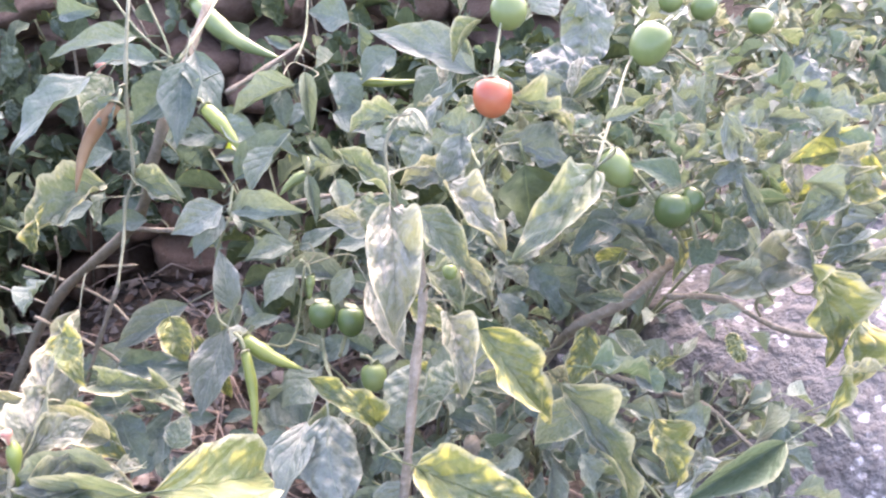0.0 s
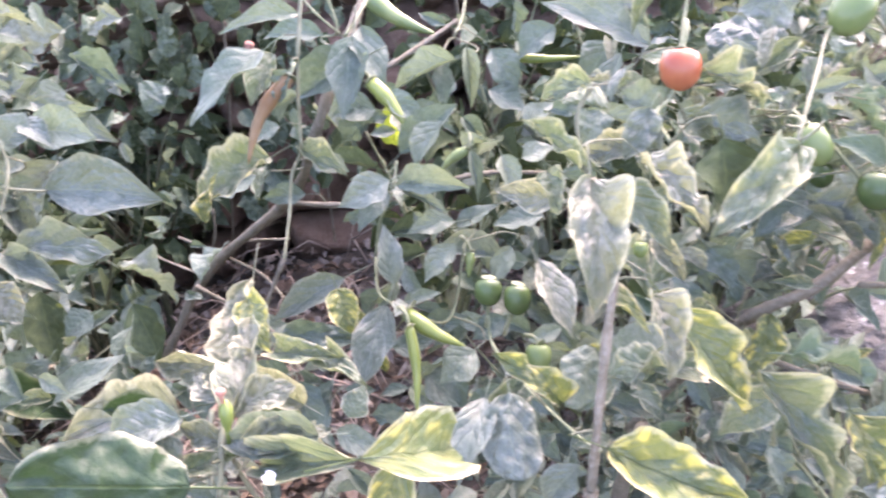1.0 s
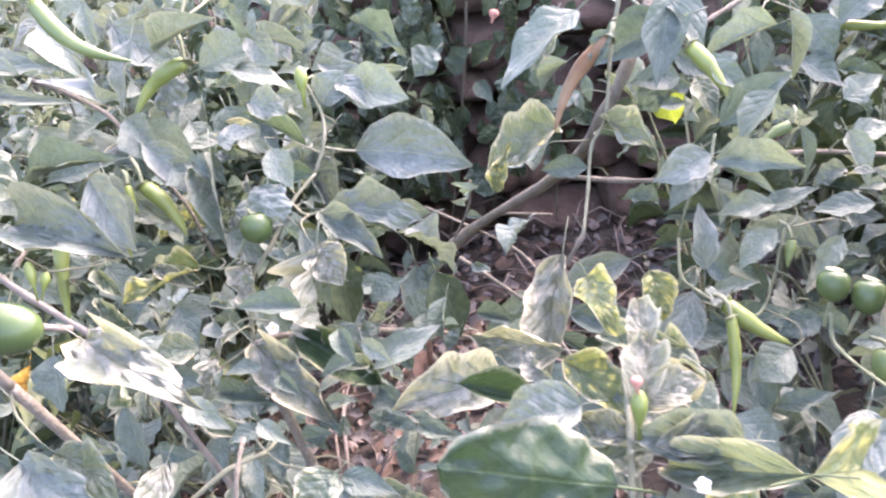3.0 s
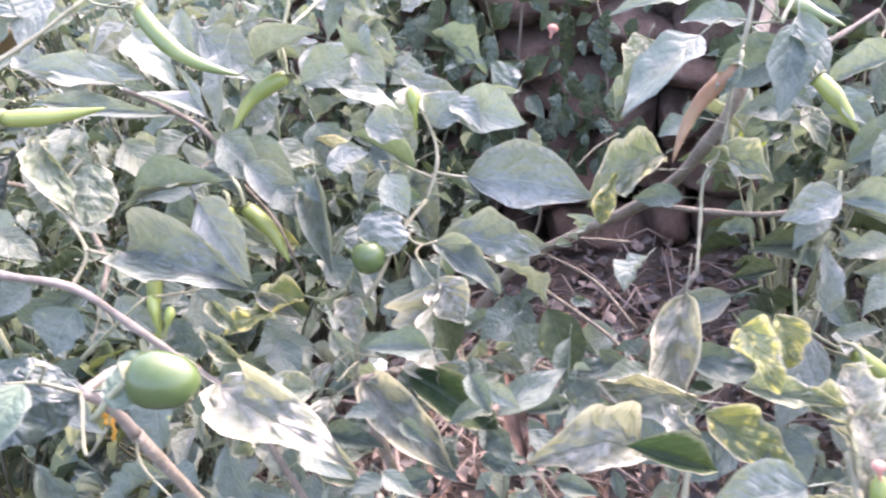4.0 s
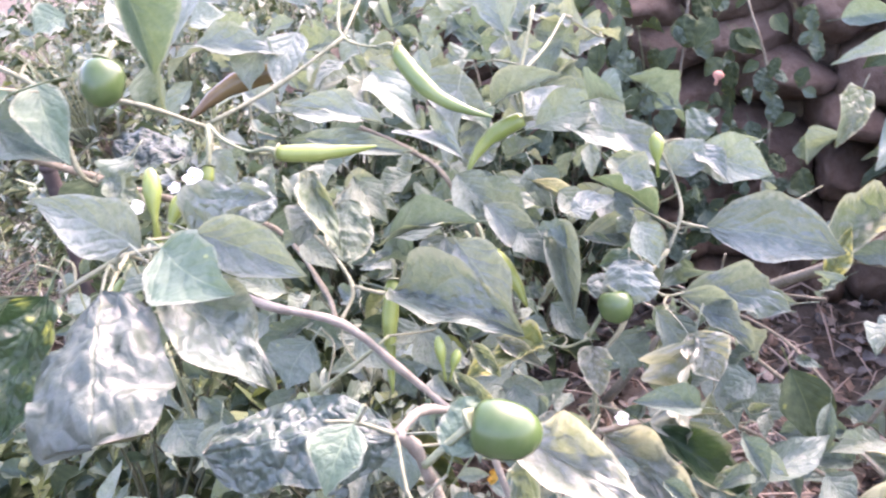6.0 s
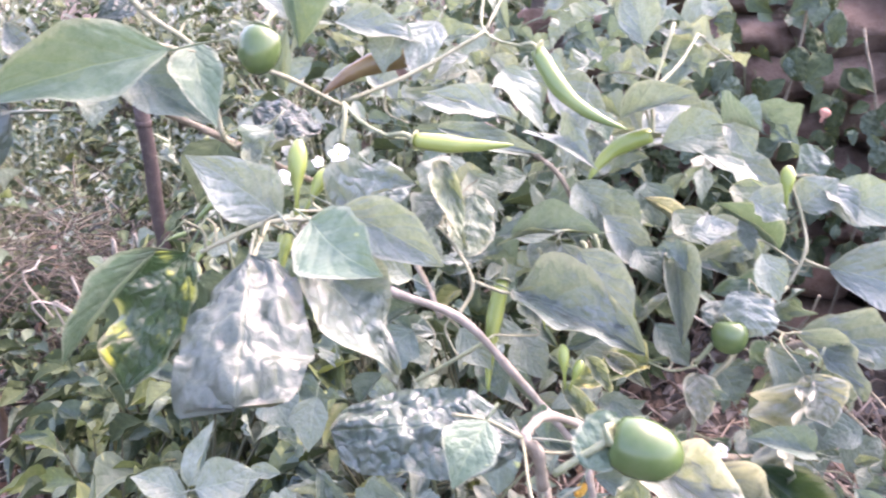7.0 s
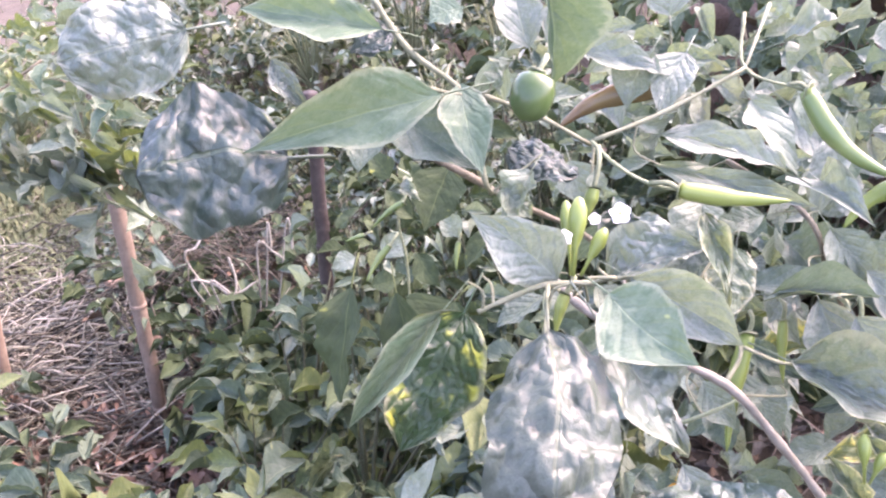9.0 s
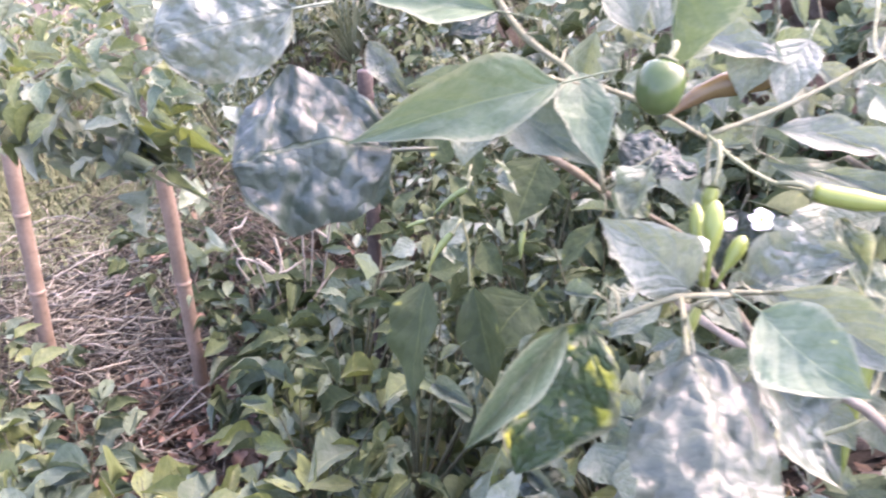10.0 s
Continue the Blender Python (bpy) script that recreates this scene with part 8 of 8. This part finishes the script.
leaf(puckered, (-0.686, 0.507, 0.799), (-0.640, 0.549, 0.807), 0.025, "flat", LEAF_DEEP)
leaf(puckered, (-0.582, 0.646, 0.754), (-0.526, 0.686, 0.746), 0.027, "flat", LEAF_SHEEN)
leaf(puckered, (-0.647, 0.365, 0.755), (-0.604, 0.352, 0.727), 0.027, "arch", LEAF_SHEEN)
leaf(puckered, (-0.698, 0.510, 0.687), (-0.673, 0.508, 0.655), 0.027, "wavy", LEAF_DEEP)
leaf(puckered, (-0.675, 0.581, 0.769), (-0.682, 0.560, 0.744), 0.027, "flat", LEAF_SHEEN)
leaf(puckered, (-0.200, 0.424, 0.779), (-0.209, 0.459, 0.793), 0.018, "curl", LEAF_CREAM)
leaf(puckered, (-0.195, 0.393, 0.775), (-0.198, 0.435, 0.789), 0.024, "wavy", LEAF_WHITE)
leaf(puckered, (-0.195, 0.395, 0.777), (-0.170, 0.424, 0.776), 0.021, "wavy", LEAF_WHITE)
leaf(puckered, (-0.182, 0.372, 0.777), (-0.155, 0.396, 0.770), 0.019, "wavy", LEAF_WHITE)
leaf(puckered, (-0.197, 0.384, 0.768), (-0.223, 0.387, 0.773), 0.016, "wavy", LEAF_WHITE)
branch(puckered, [(-0.204, 0.410, 0.783), (-0.196, 0.383, 0.773), (-0.190, 0.359, 0.755)], 0.0019, 0.0016, STEM_PALE)
leaf(puckered, (-0.974, 0.438, 0.707), (-0.930, 0.422, 0.628), 0.049, "flat", LEAF_SHADE)
young = thing("young_pepper_plant", "young pepper plant with thin stems and small pale leaves", "plant", group="pepper plants")
leaf(young, (-1.901, 0.428, 0.801), (-1.875, 0.459, 0.806), 0.017, "wavy", LEAF_MID)
leaf(young, (-1.826, 0.378, 0.726), (-1.800, 0.409, 0.729), 0.016, "flat", LEAF_LIME)
leaf(young, (-1.747, 0.531, 0.788), (-1.711, 0.529, 0.742), 0.029, "wavy", LEAF_MID)
leaf(young, (-1.755, 0.542, 0.752), (-1.722, 0.574, 0.748), 0.019, "wavy", LEAF_MID)
leaf(young, (-1.872, 0.606, 0.655), (-1.860, 0.576, 0.603), 0.025, "wavy", LEAF_FRESH)
leaf(young, (-1.804, 0.450, 0.784), (-1.791, 0.435, 0.750), 0.017, "wavy", LEAF_FRESH)
leaf(young, (-1.891, 0.564, 0.769), (-1.856, 0.620, 0.793), 0.032, "fold", LEAF_LIME)
leaf(young, (-1.948, 0.409, 0.717), (-1.921, 0.407, 0.679), 0.019, "flat", LEAF_MID)
leaf(young, (-2.009, 0.446, 0.657), (-1.966, 0.505, 0.674), 0.031, "flat", LEAF_MID)
leaf(young, (-2.079, 0.525, 0.761), (-2.028, 0.569, 0.749), 0.028, "wavy", LEAF_LIME)
leaf(young, (-1.975, 0.474, 0.769), (-1.962, 0.439, 0.710), 0.031, "flat", LEAF_LIME)
leaf(young, (-1.754, 0.463, 0.716), (-1.714, 0.500, 0.710), 0.022, "flat", LEAF_LIME)
leaf(young, (-2.079, 0.421, 0.757), (-2.038, 0.448, 0.737), 0.020, "arch", LEAF_FRESH)
leaf(young, (-1.653, 0.525, 0.823), (-1.630, 0.511, 0.778), 0.025, "flat", LEAF_FRESH)
leaf(young, (-1.690, 0.439, 0.788), (-1.680, 0.420, 0.751), 0.021, "arch", LEAF_FRESH)
leaf(young, (-1.912, 0.403, 0.724), (-1.875, 0.441, 0.723), 0.024, "fold", LEAF_MID)
leaf(young, (-1.800, 0.471, 0.825), (-1.769, 0.501, 0.822), 0.017, "wavy", LEAF_MID)
leaf(young, (-1.814, 0.400, 0.717), (-1.782, 0.444, 0.729), 0.027, "flat", LEAF_FRESH)
leaf(young, (-2.029, 0.497, 0.683), (-1.977, 0.505, 0.627), 0.031, "wavy", LEAF_FRESH)
leaf(young, (-1.873, 0.564, 0.646), (-1.826, 0.577, 0.602), 0.030, "wavy", LEAF_LIME)
leaf(young, (-1.615, 0.490, 0.733), (-1.618, 0.448, 0.687), 0.028, "flat", LEAF_FRESH)
leaf(young, (-1.945, 0.657, 0.749), (-1.920, 0.651, 0.710), 0.018, "fold", LEAF_FRESH)
leaf(young, (-1.697, 0.477, 0.721), (-1.673, 0.527, 0.751), 0.024, "wavy", LEAF_MID)
leaf(young, (-1.836, 0.432, 0.722), (-1.808, 0.461, 0.721), 0.020, "arch", LEAF_LIME)
leaf(young, (-1.866, 0.572, 0.667), (-1.862, 0.538, 0.621), 0.022, "flat", LEAF_FRESH)
leaf(young, (-1.953, 0.537, 0.735), (-1.933, 0.573, 0.753), 0.022, "flat", LEAF_LIME)
leaf(young, (-1.646, 0.483, 0.744), (-1.614, 0.491, 0.712), 0.021, "wavy", LEAF_FRESH)
leaf(young, (-2.071, 0.456, 0.667), (-2.044, 0.496, 0.681), 0.022, "wavy", LEAF_FRESH)
leaf(young, (-1.855, 0.446, 0.723), (-1.814, 0.444, 0.669), 0.031, "fold", LEAF_FRESH)
leaf(young, (-1.877, 0.363, 0.712), (-1.840, 0.409, 0.719), 0.025, "wavy", LEAF_LIME)
leaf(young, (-1.899, 0.493, 0.675), (-1.879, 0.535, 0.699), 0.022, "fold", LEAF_FRESH)
leaf(young, (-1.816, 0.462, 0.713), (-1.782, 0.490, 0.703), 0.018, "flat", LEAF_MID)
leaf(young, (-1.977, 0.559, 0.712), (-1.920, 0.583, 0.669), 0.031, "fold", LEAF_FRESH)
leaf(young, (-1.929, 0.476, 0.753), (-1.934, 0.439, 0.715), 0.022, "arch", LEAF_MID)
leaf(young, (-1.788, 0.380, 0.720), (-1.770, 0.359, 0.672), 0.027, "flat", LEAF_FRESH)
leaf(young, (-1.758, 0.472, 0.711), (-1.724, 0.494, 0.695), 0.020, "flat", LEAF_MID)
leaf(young, (-1.922, 0.593, 0.663), (-1.882, 0.642, 0.671), 0.028, "flat", LEAF_MID)
leaf(young, (-2.054, 0.433, 0.678), (-2.005, 0.483, 0.677), 0.032, "fold", LEAF_MID)
leaf(young, (-1.687, 0.511, 0.688), (-1.653, 0.545, 0.686), 0.021, "fold", LEAF_FRESH)
leaf(young, (-1.773, 0.435, 0.707), (-1.731, 0.457, 0.679), 0.022, "fold", LEAF_LIME)
leaf(young, (-1.719, 0.400, 0.776), (-1.684, 0.410, 0.745), 0.023, "wavy", LEAF_LIME)
leaf(young, (-1.758, 0.557, 0.714), (-1.726, 0.555, 0.670), 0.024, "flat", LEAF_MID)
leaf(young, (-1.673, 0.539, 0.826), (-1.652, 0.576, 0.844), 0.021, "wavy", LEAF_MID)
leaf(young, (-1.734, 0.448, 0.813), (-1.714, 0.483, 0.831), 0.017, "flat", LEAF_LIME)
leaf(young, (-1.728, 0.458, 0.758), (-1.699, 0.495, 0.765), 0.019, "flat", LEAF_LIME)
leaf(young, (-1.825, 0.518, 0.712), (-1.792, 0.530, 0.684), 0.021, "fold", LEAF_MID)
leaf(young, (-1.752, 0.428, 0.773), (-1.751, 0.406, 0.744), 0.015, "flat", LEAF_MID)
leaf(young, (-1.686, 0.420, 0.739), (-1.642, 0.445, 0.714), 0.024, "fold", LEAF_MID)
leaf(young, (-1.835, 0.387, 0.829), (-1.834, 0.345, 0.777), 0.026, "fold", LEAF_MID)
leaf(young, (-1.708, 0.557, 0.791), (-1.695, 0.524, 0.734), 0.032, "arch", LEAF_LIME)
leaf(young, (-1.789, 0.368, 0.687), (-1.790, 0.325, 0.636), 0.025, "fold", LEAF_LIME)
leaf(young, (-2.079, 0.440, 0.740), (-2.073, 0.393, 0.676), 0.030, "arch", LEAF_MID)
leaf(young, (-1.742, 0.364, 0.682), (-1.747, 0.328, 0.645), 0.023, "arch", LEAF_LIME)
leaf(young, (-2.111, 0.429, 0.747), (-2.092, 0.415, 0.705), 0.024, "flat", LEAF_MID)
leaf(young, (-2.051, 0.449, 0.634), (-2.028, 0.420, 0.569), 0.033, "flat", LEAF_MID)
leaf(young, (-1.943, 0.641, 0.687), (-1.901, 0.690, 0.693), 0.030, "flat", LEAF_MID)
leaf(young, (-1.884, 0.341, 0.654), (-1.851, 0.374, 0.652), 0.023, "flat", LEAF_LIME)
leaf(young, (-1.793, 0.551, 0.751), (-1.754, 0.590, 0.749), 0.023, "flat", LEAF_MID)
leaf(young, (-1.991, 0.586, 0.762), (-1.959, 0.645, 0.793), 0.035, "fold", LEAF_MID)
leaf(young, (-1.938, 0.586, 0.736), (-1.899, 0.604, 0.708), 0.025, "fold", LEAF_MID)
leaf(young, (-1.637, 0.521, 0.739), (-1.593, 0.557, 0.725), 0.028, "flat", LEAF_MID)
leaf(young, (-1.669, 0.522, 0.679), (-1.641, 0.554, 0.682), 0.016, "flat", LEAF_MID)
leaf(young, (-1.786, 0.417, 0.681), (-1.759, 0.469, 0.710), 0.026, "fold", LEAF_MID)
leaf(young, (-2.016, 0.429, 0.788), (-1.998, 0.417, 0.749), 0.018, "fold", LEAF_MID)
leaf(young, (-1.897, 0.552, 0.744), (-1.866, 0.547, 0.698), 0.026, "wavy", LEAF_MID)
leaf(young, (-1.772, 0.342, 0.735), (-1.762, 0.323, 0.698), 0.016, "arch", LEAF_LIME)
leaf(young, (-1.842, 0.449, 0.711), (-1.805, 0.492, 0.714), 0.027, "flat", LEAF_MID)
leaf(young, (-1.832, 0.484, 0.699), (-1.787, 0.518, 0.682), 0.027, "flat", LEAF_MID)
leaf(young, (-1.844, 0.353, 0.800), (-1.816, 0.394, 0.813), 0.020, "flat", LEAF_MID)
leaf(young, (-1.775, 0.387, 0.671), (-1.767, 0.353, 0.620), 0.027, "arch", LEAF_MID)
leaf(young, (-1.709, 0.471, 0.830), (-1.668, 0.491, 0.802), 0.020, "flat", LEAF_MID)
leaf(young, (-2.066, 0.430, 0.791), (-2.027, 0.435, 0.747), 0.027, "flat", LEAF_MID)
leaf(young, (-1.976, 0.389, 0.749), (-1.942, 0.403, 0.722), 0.019, "fold", LEAF_MID)
leaf(young, (-1.871, 0.365, 0.767), (-1.861, 0.345, 0.730), 0.017, "flat", LEAF_MID)
leaf(young, (-2.119, 0.401, 0.561), (-2.060, 0.436, 0.528), 0.033, "arch", LEAF_MID)
leaf(young, (-1.640, 0.514, 0.834), (-1.625, 0.490, 0.786), 0.021, "wavy", LEAF_MID)
leaf(young, (-1.742, 0.575, 0.714), (-1.744, 0.537, 0.672), 0.023, "arch", LEAF_MID)
leaf(young, (-1.684, 0.476, 0.824), (-1.653, 0.510, 0.825), 0.023, "fold", LEAF_MID)
leaf(young, (-1.923, 0.610, 0.564), (-1.890, 0.657, 0.578), 0.024, "wavy", LEAF_LIME)
leaf(young, (-1.979, 0.517, 0.583), (-1.943, 0.533, 0.557), 0.020, "fold", LEAF_LIME)
leaf(young, (-1.875, 0.473, 0.781), (-1.840, 0.498, 0.767), 0.020, "arch", LEAF_MID)
leaf(young, (-1.681, 0.462, 0.723), (-1.655, 0.457, 0.683), 0.020, "fold", LEAF_MID)
leaf(young, (-1.657, 0.443, 0.710), (-1.634, 0.432, 0.668), 0.020, "wavy", LEAF_MID)
leaf(young, (-2.093, 0.570, 0.772), (-2.055, 0.609, 0.771), 0.026, "wavy", LEAF_MID)
leaf(young, (-2.062, 0.414, 0.726), (-2.011, 0.425, 0.675), 0.030, "fold", LEAF_LIME)
leaf(young, (-1.655, 0.511, 0.749), (-1.635, 0.498, 0.707), 0.019, "wavy", LEAF_LIME)
leaf(young, (-1.946, 0.511, 0.615), (-1.912, 0.548, 0.617), 0.021, "flat", LEAF_MID)
leaf(young, (-1.922, 0.469, 0.614), (-1.927, 0.420, 0.562), 0.029, "arch", LEAF_LIME)
leaf(young, (-1.724, 0.395, 0.657), (-1.687, 0.441, 0.664), 0.027, "flat", LEAF_MID)
leaf(young, (-1.700, 0.562, 0.828), (-1.687, 0.535, 0.778), 0.023, "arch", LEAF_MID)
leaf(young, (-2.100, 0.451, 0.658), (-2.061, 0.489, 0.655), 0.024, "fold", LEAF_MID)
leaf(young, (-1.914, 0.591, 0.550), (-1.890, 0.569, 0.492), 0.025, "fold", LEAF_LIME)
leaf(young, (-1.753, 0.405, 0.705), (-1.729, 0.439, 0.715), 0.019, "wavy", LEAF_MID)
leaf(young, (-1.934, 0.627, 0.598), (-1.888, 0.676, 0.599), 0.033, "wavy", LEAF_MID)
leaf(young, (-1.633, 0.538, 0.814), (-1.629, 0.507, 0.771), 0.021, "wavy", LEAF_MID)
leaf(young, (-1.804, 0.525, 0.753), (-1.768, 0.580, 0.774), 0.027, "fold", LEAF_MID)
branch(young, [(-2.034, 0.254, 0.538), (-2.000, 0.329, 0.626), (-1.914, 0.403, 0.686), (-1.872, 0.499, 0.747)], 0.004, 0.002, STEM_BROWN)
branch(young, [(-1.914, 0.403, 0.686), (-1.835, 0.451, 0.684), (-1.743, 0.487, 0.670)], 0.0018, 0.0011, STEM_GREEN)
branch(young, [(-1.890, 0.454, 0.717), (-1.831, 0.522, 0.724), (-1.773, 0.602, 0.746)], 0.0018, 0.0011, STEM_GREEN)
branch(young, [(-1.853, 0.505, 0.732), (-1.927, 0.453, 0.764), (-1.977, 0.414, 0.780)], 0.0014, 0.0009, STEM_GREEN)
branch(young, [(-3.100, 0.140, -0.300), (-2.034, 0.254, 0.538)], 0.006, 0.004, STEM_BROWN, "stem")
leaf(young, (-1.718, 0.443, 0.667), (-1.758, 0.468, 0.606), 0.021, "wavy", LEAF_MID)
leaf(young, (-1.837, 0.339, 0.672), (-1.827, 0.353, 0.636), 0.021, "flat", LEAF_MID)
leaf(young, (-1.766, 0.578, 0.606), (-1.738, 0.596, 0.553), 0.033, "wavy", LEAF_MID)
leaf(young, (-1.824, 0.408, 0.679), (-1.805, 0.411, 0.638), 0.023, "arch", LEAF_MID)
leaf(young, (-1.879, 0.450, 0.597), (-1.765, 0.386, 0.597), 0.025, "wavy", LEAF_MID)
leaf(young, (-1.823, 0.366, 0.708), (-1.778, 0.376, 0.662), 0.032, "arch", LEAF_MID)
leaf(young, (-1.768, 0.506, 0.564), (-1.653, 0.437, 0.576), 0.022, "flat", LEAF_LIME)
leaf(young, (-1.934, 0.375, 0.658), (-2.006, 0.362, 0.591), 0.026, "flat", LEAF_MID)
leaf(young, (-1.658, 0.506, 0.645), (-1.787, 0.548, 0.517), 0.035, "wavy", LEAF_LIME)
leaf(young, (-1.902, 0.339, 0.675), (-1.929, 0.401, 0.621), 0.037, "wavy", LEAF_MID)
leaf(young, (-1.849, 0.505, 0.585), (-1.798, 0.534, 0.554), 0.033, "arch", LEAF_MID)
leaf(young, (-1.907, 0.374, 0.683), (-1.997, 0.400, 0.607), 0.023, "wavy", LEAF_MID)
leaf(young, (-1.866, 0.516, 0.559), (-1.736, 0.486, 0.540), 0.035, "wavy", LEAF_MID)
leaf(young, (-1.843, 0.370, 0.698), (-1.925, 0.427, 0.649), 0.020, "flat", LEAF_MID)
leaf(young, (-1.804, 0.528, 0.555), (-1.676, 0.491, 0.570), 0.021, "wavy", LEAF_MID)
leaf(young, (-1.890, 0.388, 0.678), (-1.835, 0.377, 0.655), 0.020, "wavy", LEAF_MID)
leaf(young, (-1.715, 0.494, 0.663), (-1.690, 0.510, 0.630), 0.023, "wavy", LEAF_MID)
leaf(young, (-1.910, 0.359, 0.608), (-1.960, 0.388, 0.544), 0.022, "arch", LEAF_MID)
leaf(young, (-1.844, 0.546, 0.608), (-1.787, 0.571, 0.565), 0.037, "wavy", LEAF_MID)
leaf(young, (-1.885, 0.393, 0.616), (-1.888, 0.366, 0.548), 0.035, "arch", LEAF_MID)
leaf(young, (-1.740, 0.464, 0.619), (-1.772, 0.475, 0.531), 0.035, "flat", LEAF_MID)
leaf(young, (-1.976, 0.393, 0.612), (-1.976, 0.360, 0.571), 0.025, "arch", LEAF_LIME)
leaf(young, (-1.639, 0.459, 0.605), (-1.817, 0.489, 0.504), 0.023, "flat", LEAF_MID)
leaf(young, (-1.931, 0.343, 0.615), (-2.006, 0.312, 0.532), 0.037, "flat", LEAF_MID)
leaf(young, (-1.724, 0.527, 0.613), (-1.758, 0.484, 0.564), 0.033, "flat", LEAF_MID)
leaf(young, (-1.956, 0.347, 0.632), (-1.828, 0.310, 0.606), 0.034, "wavy", LEAF_MID)
leaf(young, (-1.774, 0.566, 0.562), (-1.590, 0.546, 0.607), 0.035, "arch", LEAF_LIME)
leaf(young, (-1.898, 0.366, 0.621), (-1.955, 0.398, 0.552), 0.025, "flat", LEAF_MID)
leaf(young, (-1.790, 0.432, 0.583), (-1.880, 0.413, 0.513), 0.029, "wavy", LEAF_MID)
leaf(young, (-1.871, 0.383, 0.607), (-1.773, 0.328, 0.577), 0.036, "arch", LEAF_MID)
leaf(young, (-1.850, 0.520, 0.604), (-1.731, 0.447, 0.606), 0.026, "flat", LEAF_MID)
leaf(young, (-1.991, 0.360, 0.652), (-1.926, 0.332, 0.616), 0.029, "flat", LEAF_MID)
leaf(young, (-1.838, 0.520, 0.588), (-1.646, 0.468, 0.625), 0.023, "flat", LEAF_MID)
leaf(young, (-1.971, 0.402, 0.576), (-1.881, 0.336, 0.563), 0.031, "wavy", LEAF_LIME)
leaf(young, (-1.748, 0.482, 0.630), (-1.744, 0.459, 0.558), 0.037, "arch", LEAF_MID)
leaf(young, (-1.818, 0.380, 0.657), (-1.886, 0.431, 0.563), 0.037, "arch", LEAF_MID)
leaf(young, (-1.775, 0.419, 0.588), (-1.748, 0.369, 0.575), 0.025, "flat", LEAF_MID)
leaf(young, (-1.949, 0.397, 0.602), (-1.766, 0.382, 0.635), 0.026, "flat", LEAF_LIME)
leaf(young, (-1.794, 0.540, 0.496), (-1.590, 0.512, 0.545), 0.037, "wavy", LEAF_MID)
leaf(young, (-1.856, 0.380, 0.624), (-1.845, 0.403, 0.557), 0.037, "wavy", LEAF_MID)
leaf(young, (-1.884, 0.518, 0.585), (-1.820, 0.519, 0.544), 0.033, "wavy", LEAF_LIME)
leaf(young, (-1.815, 0.420, 0.681), (-1.910, 0.457, 0.585), 0.031, "wavy", LEAF_MID)
leaf(young, (-1.760, 0.485, 0.608), (-1.805, 0.561, 0.556), 0.030, "arch", LEAF_MID)
leaf(young, (-1.835, 0.385, 0.685), (-1.949, 0.459, 0.617), 0.024, "arch", LEAF_MID)
leaf(young, (-1.744, 0.433, 0.646), (-1.815, 0.491, 0.545), 0.037, "arch", LEAF_MID)
leaf(young, (-2.046, 0.378, 0.643), (-1.862, 0.304, 0.663), 0.023, "wavy", LEAF_MID)
stake_side = thing("chili_plant", "small chili plant with pale hanging pods beside a stake", "plant", group="pepper plants")
# most leaves here wear the darkened green in place of shade
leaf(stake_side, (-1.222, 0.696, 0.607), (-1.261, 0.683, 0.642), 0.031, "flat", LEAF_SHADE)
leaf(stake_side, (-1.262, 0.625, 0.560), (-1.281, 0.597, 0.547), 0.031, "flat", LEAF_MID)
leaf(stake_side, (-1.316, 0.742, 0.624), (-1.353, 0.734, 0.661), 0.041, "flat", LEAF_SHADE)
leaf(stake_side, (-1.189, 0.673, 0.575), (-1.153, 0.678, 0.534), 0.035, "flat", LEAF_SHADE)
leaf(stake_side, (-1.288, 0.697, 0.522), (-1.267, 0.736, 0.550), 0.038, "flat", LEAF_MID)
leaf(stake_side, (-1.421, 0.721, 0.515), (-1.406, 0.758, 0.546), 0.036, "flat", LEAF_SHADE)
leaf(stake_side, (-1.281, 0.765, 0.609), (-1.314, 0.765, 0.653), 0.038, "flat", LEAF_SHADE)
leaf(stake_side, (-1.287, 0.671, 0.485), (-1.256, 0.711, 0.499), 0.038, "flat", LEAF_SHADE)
leaf(stake_side, (-1.157, 0.717, 0.594), (-1.185, 0.714, 0.628), 0.035, "flat", LEAF_MID)
chili(stake_side, (-1.224, 0.682, 0.635), (-1.258, 0.653, 0.594), 0.0098, 0.06, PEPPER_PALE, (-1.229, 0.694, 0.647))
chili(stake_side, (-1.219, 0.650, 0.584), (-1.227, 0.613, 0.540), 0.0106, 0.06, PEPPER_PALE, (-1.220, 0.667, 0.597))
chili(stake_side, (-1.276, 0.655, 0.578), (-1.293, 0.634, 0.570), 0.0071, 0.04, PEPPER_PALE, (-1.273, 0.667, 0.579))
chili(stake_side, (-1.154, 0.715, 0.588), (-1.144, 0.700, 0.553), 0.0083, 0.03, PEPPER_PALE, (-1.160, 0.725, 0.599))
branch(stake_side, [(-1.210, 0.676, 0.476), (-1.224, 0.684, 0.550), (-1.236, 0.683, 0.607), (-1.243, 0.709, 0.655)], 0.0022, 0.0014, STEM_GREEN)
branch(stake_side, [(-1.200, 0.720, -0.050), (-1.210, 0.676, 0.476)], 0.005, 0.004, STEM_GREEN, "stem")
for plant in (mottled, slender, glossy, podded, puckered):
    join_stalks(plant)
thicken(mottled, 1, 1.6)
thicken(slender, 2, 1.2)
thicken(glossy, 3, 1.2)
thicken(podded, 4, 1.3)
thicken(puckered, 5, 0.8)
thicken(stake_side, 6, 3.0)
thicken(young, 7, 0.5)
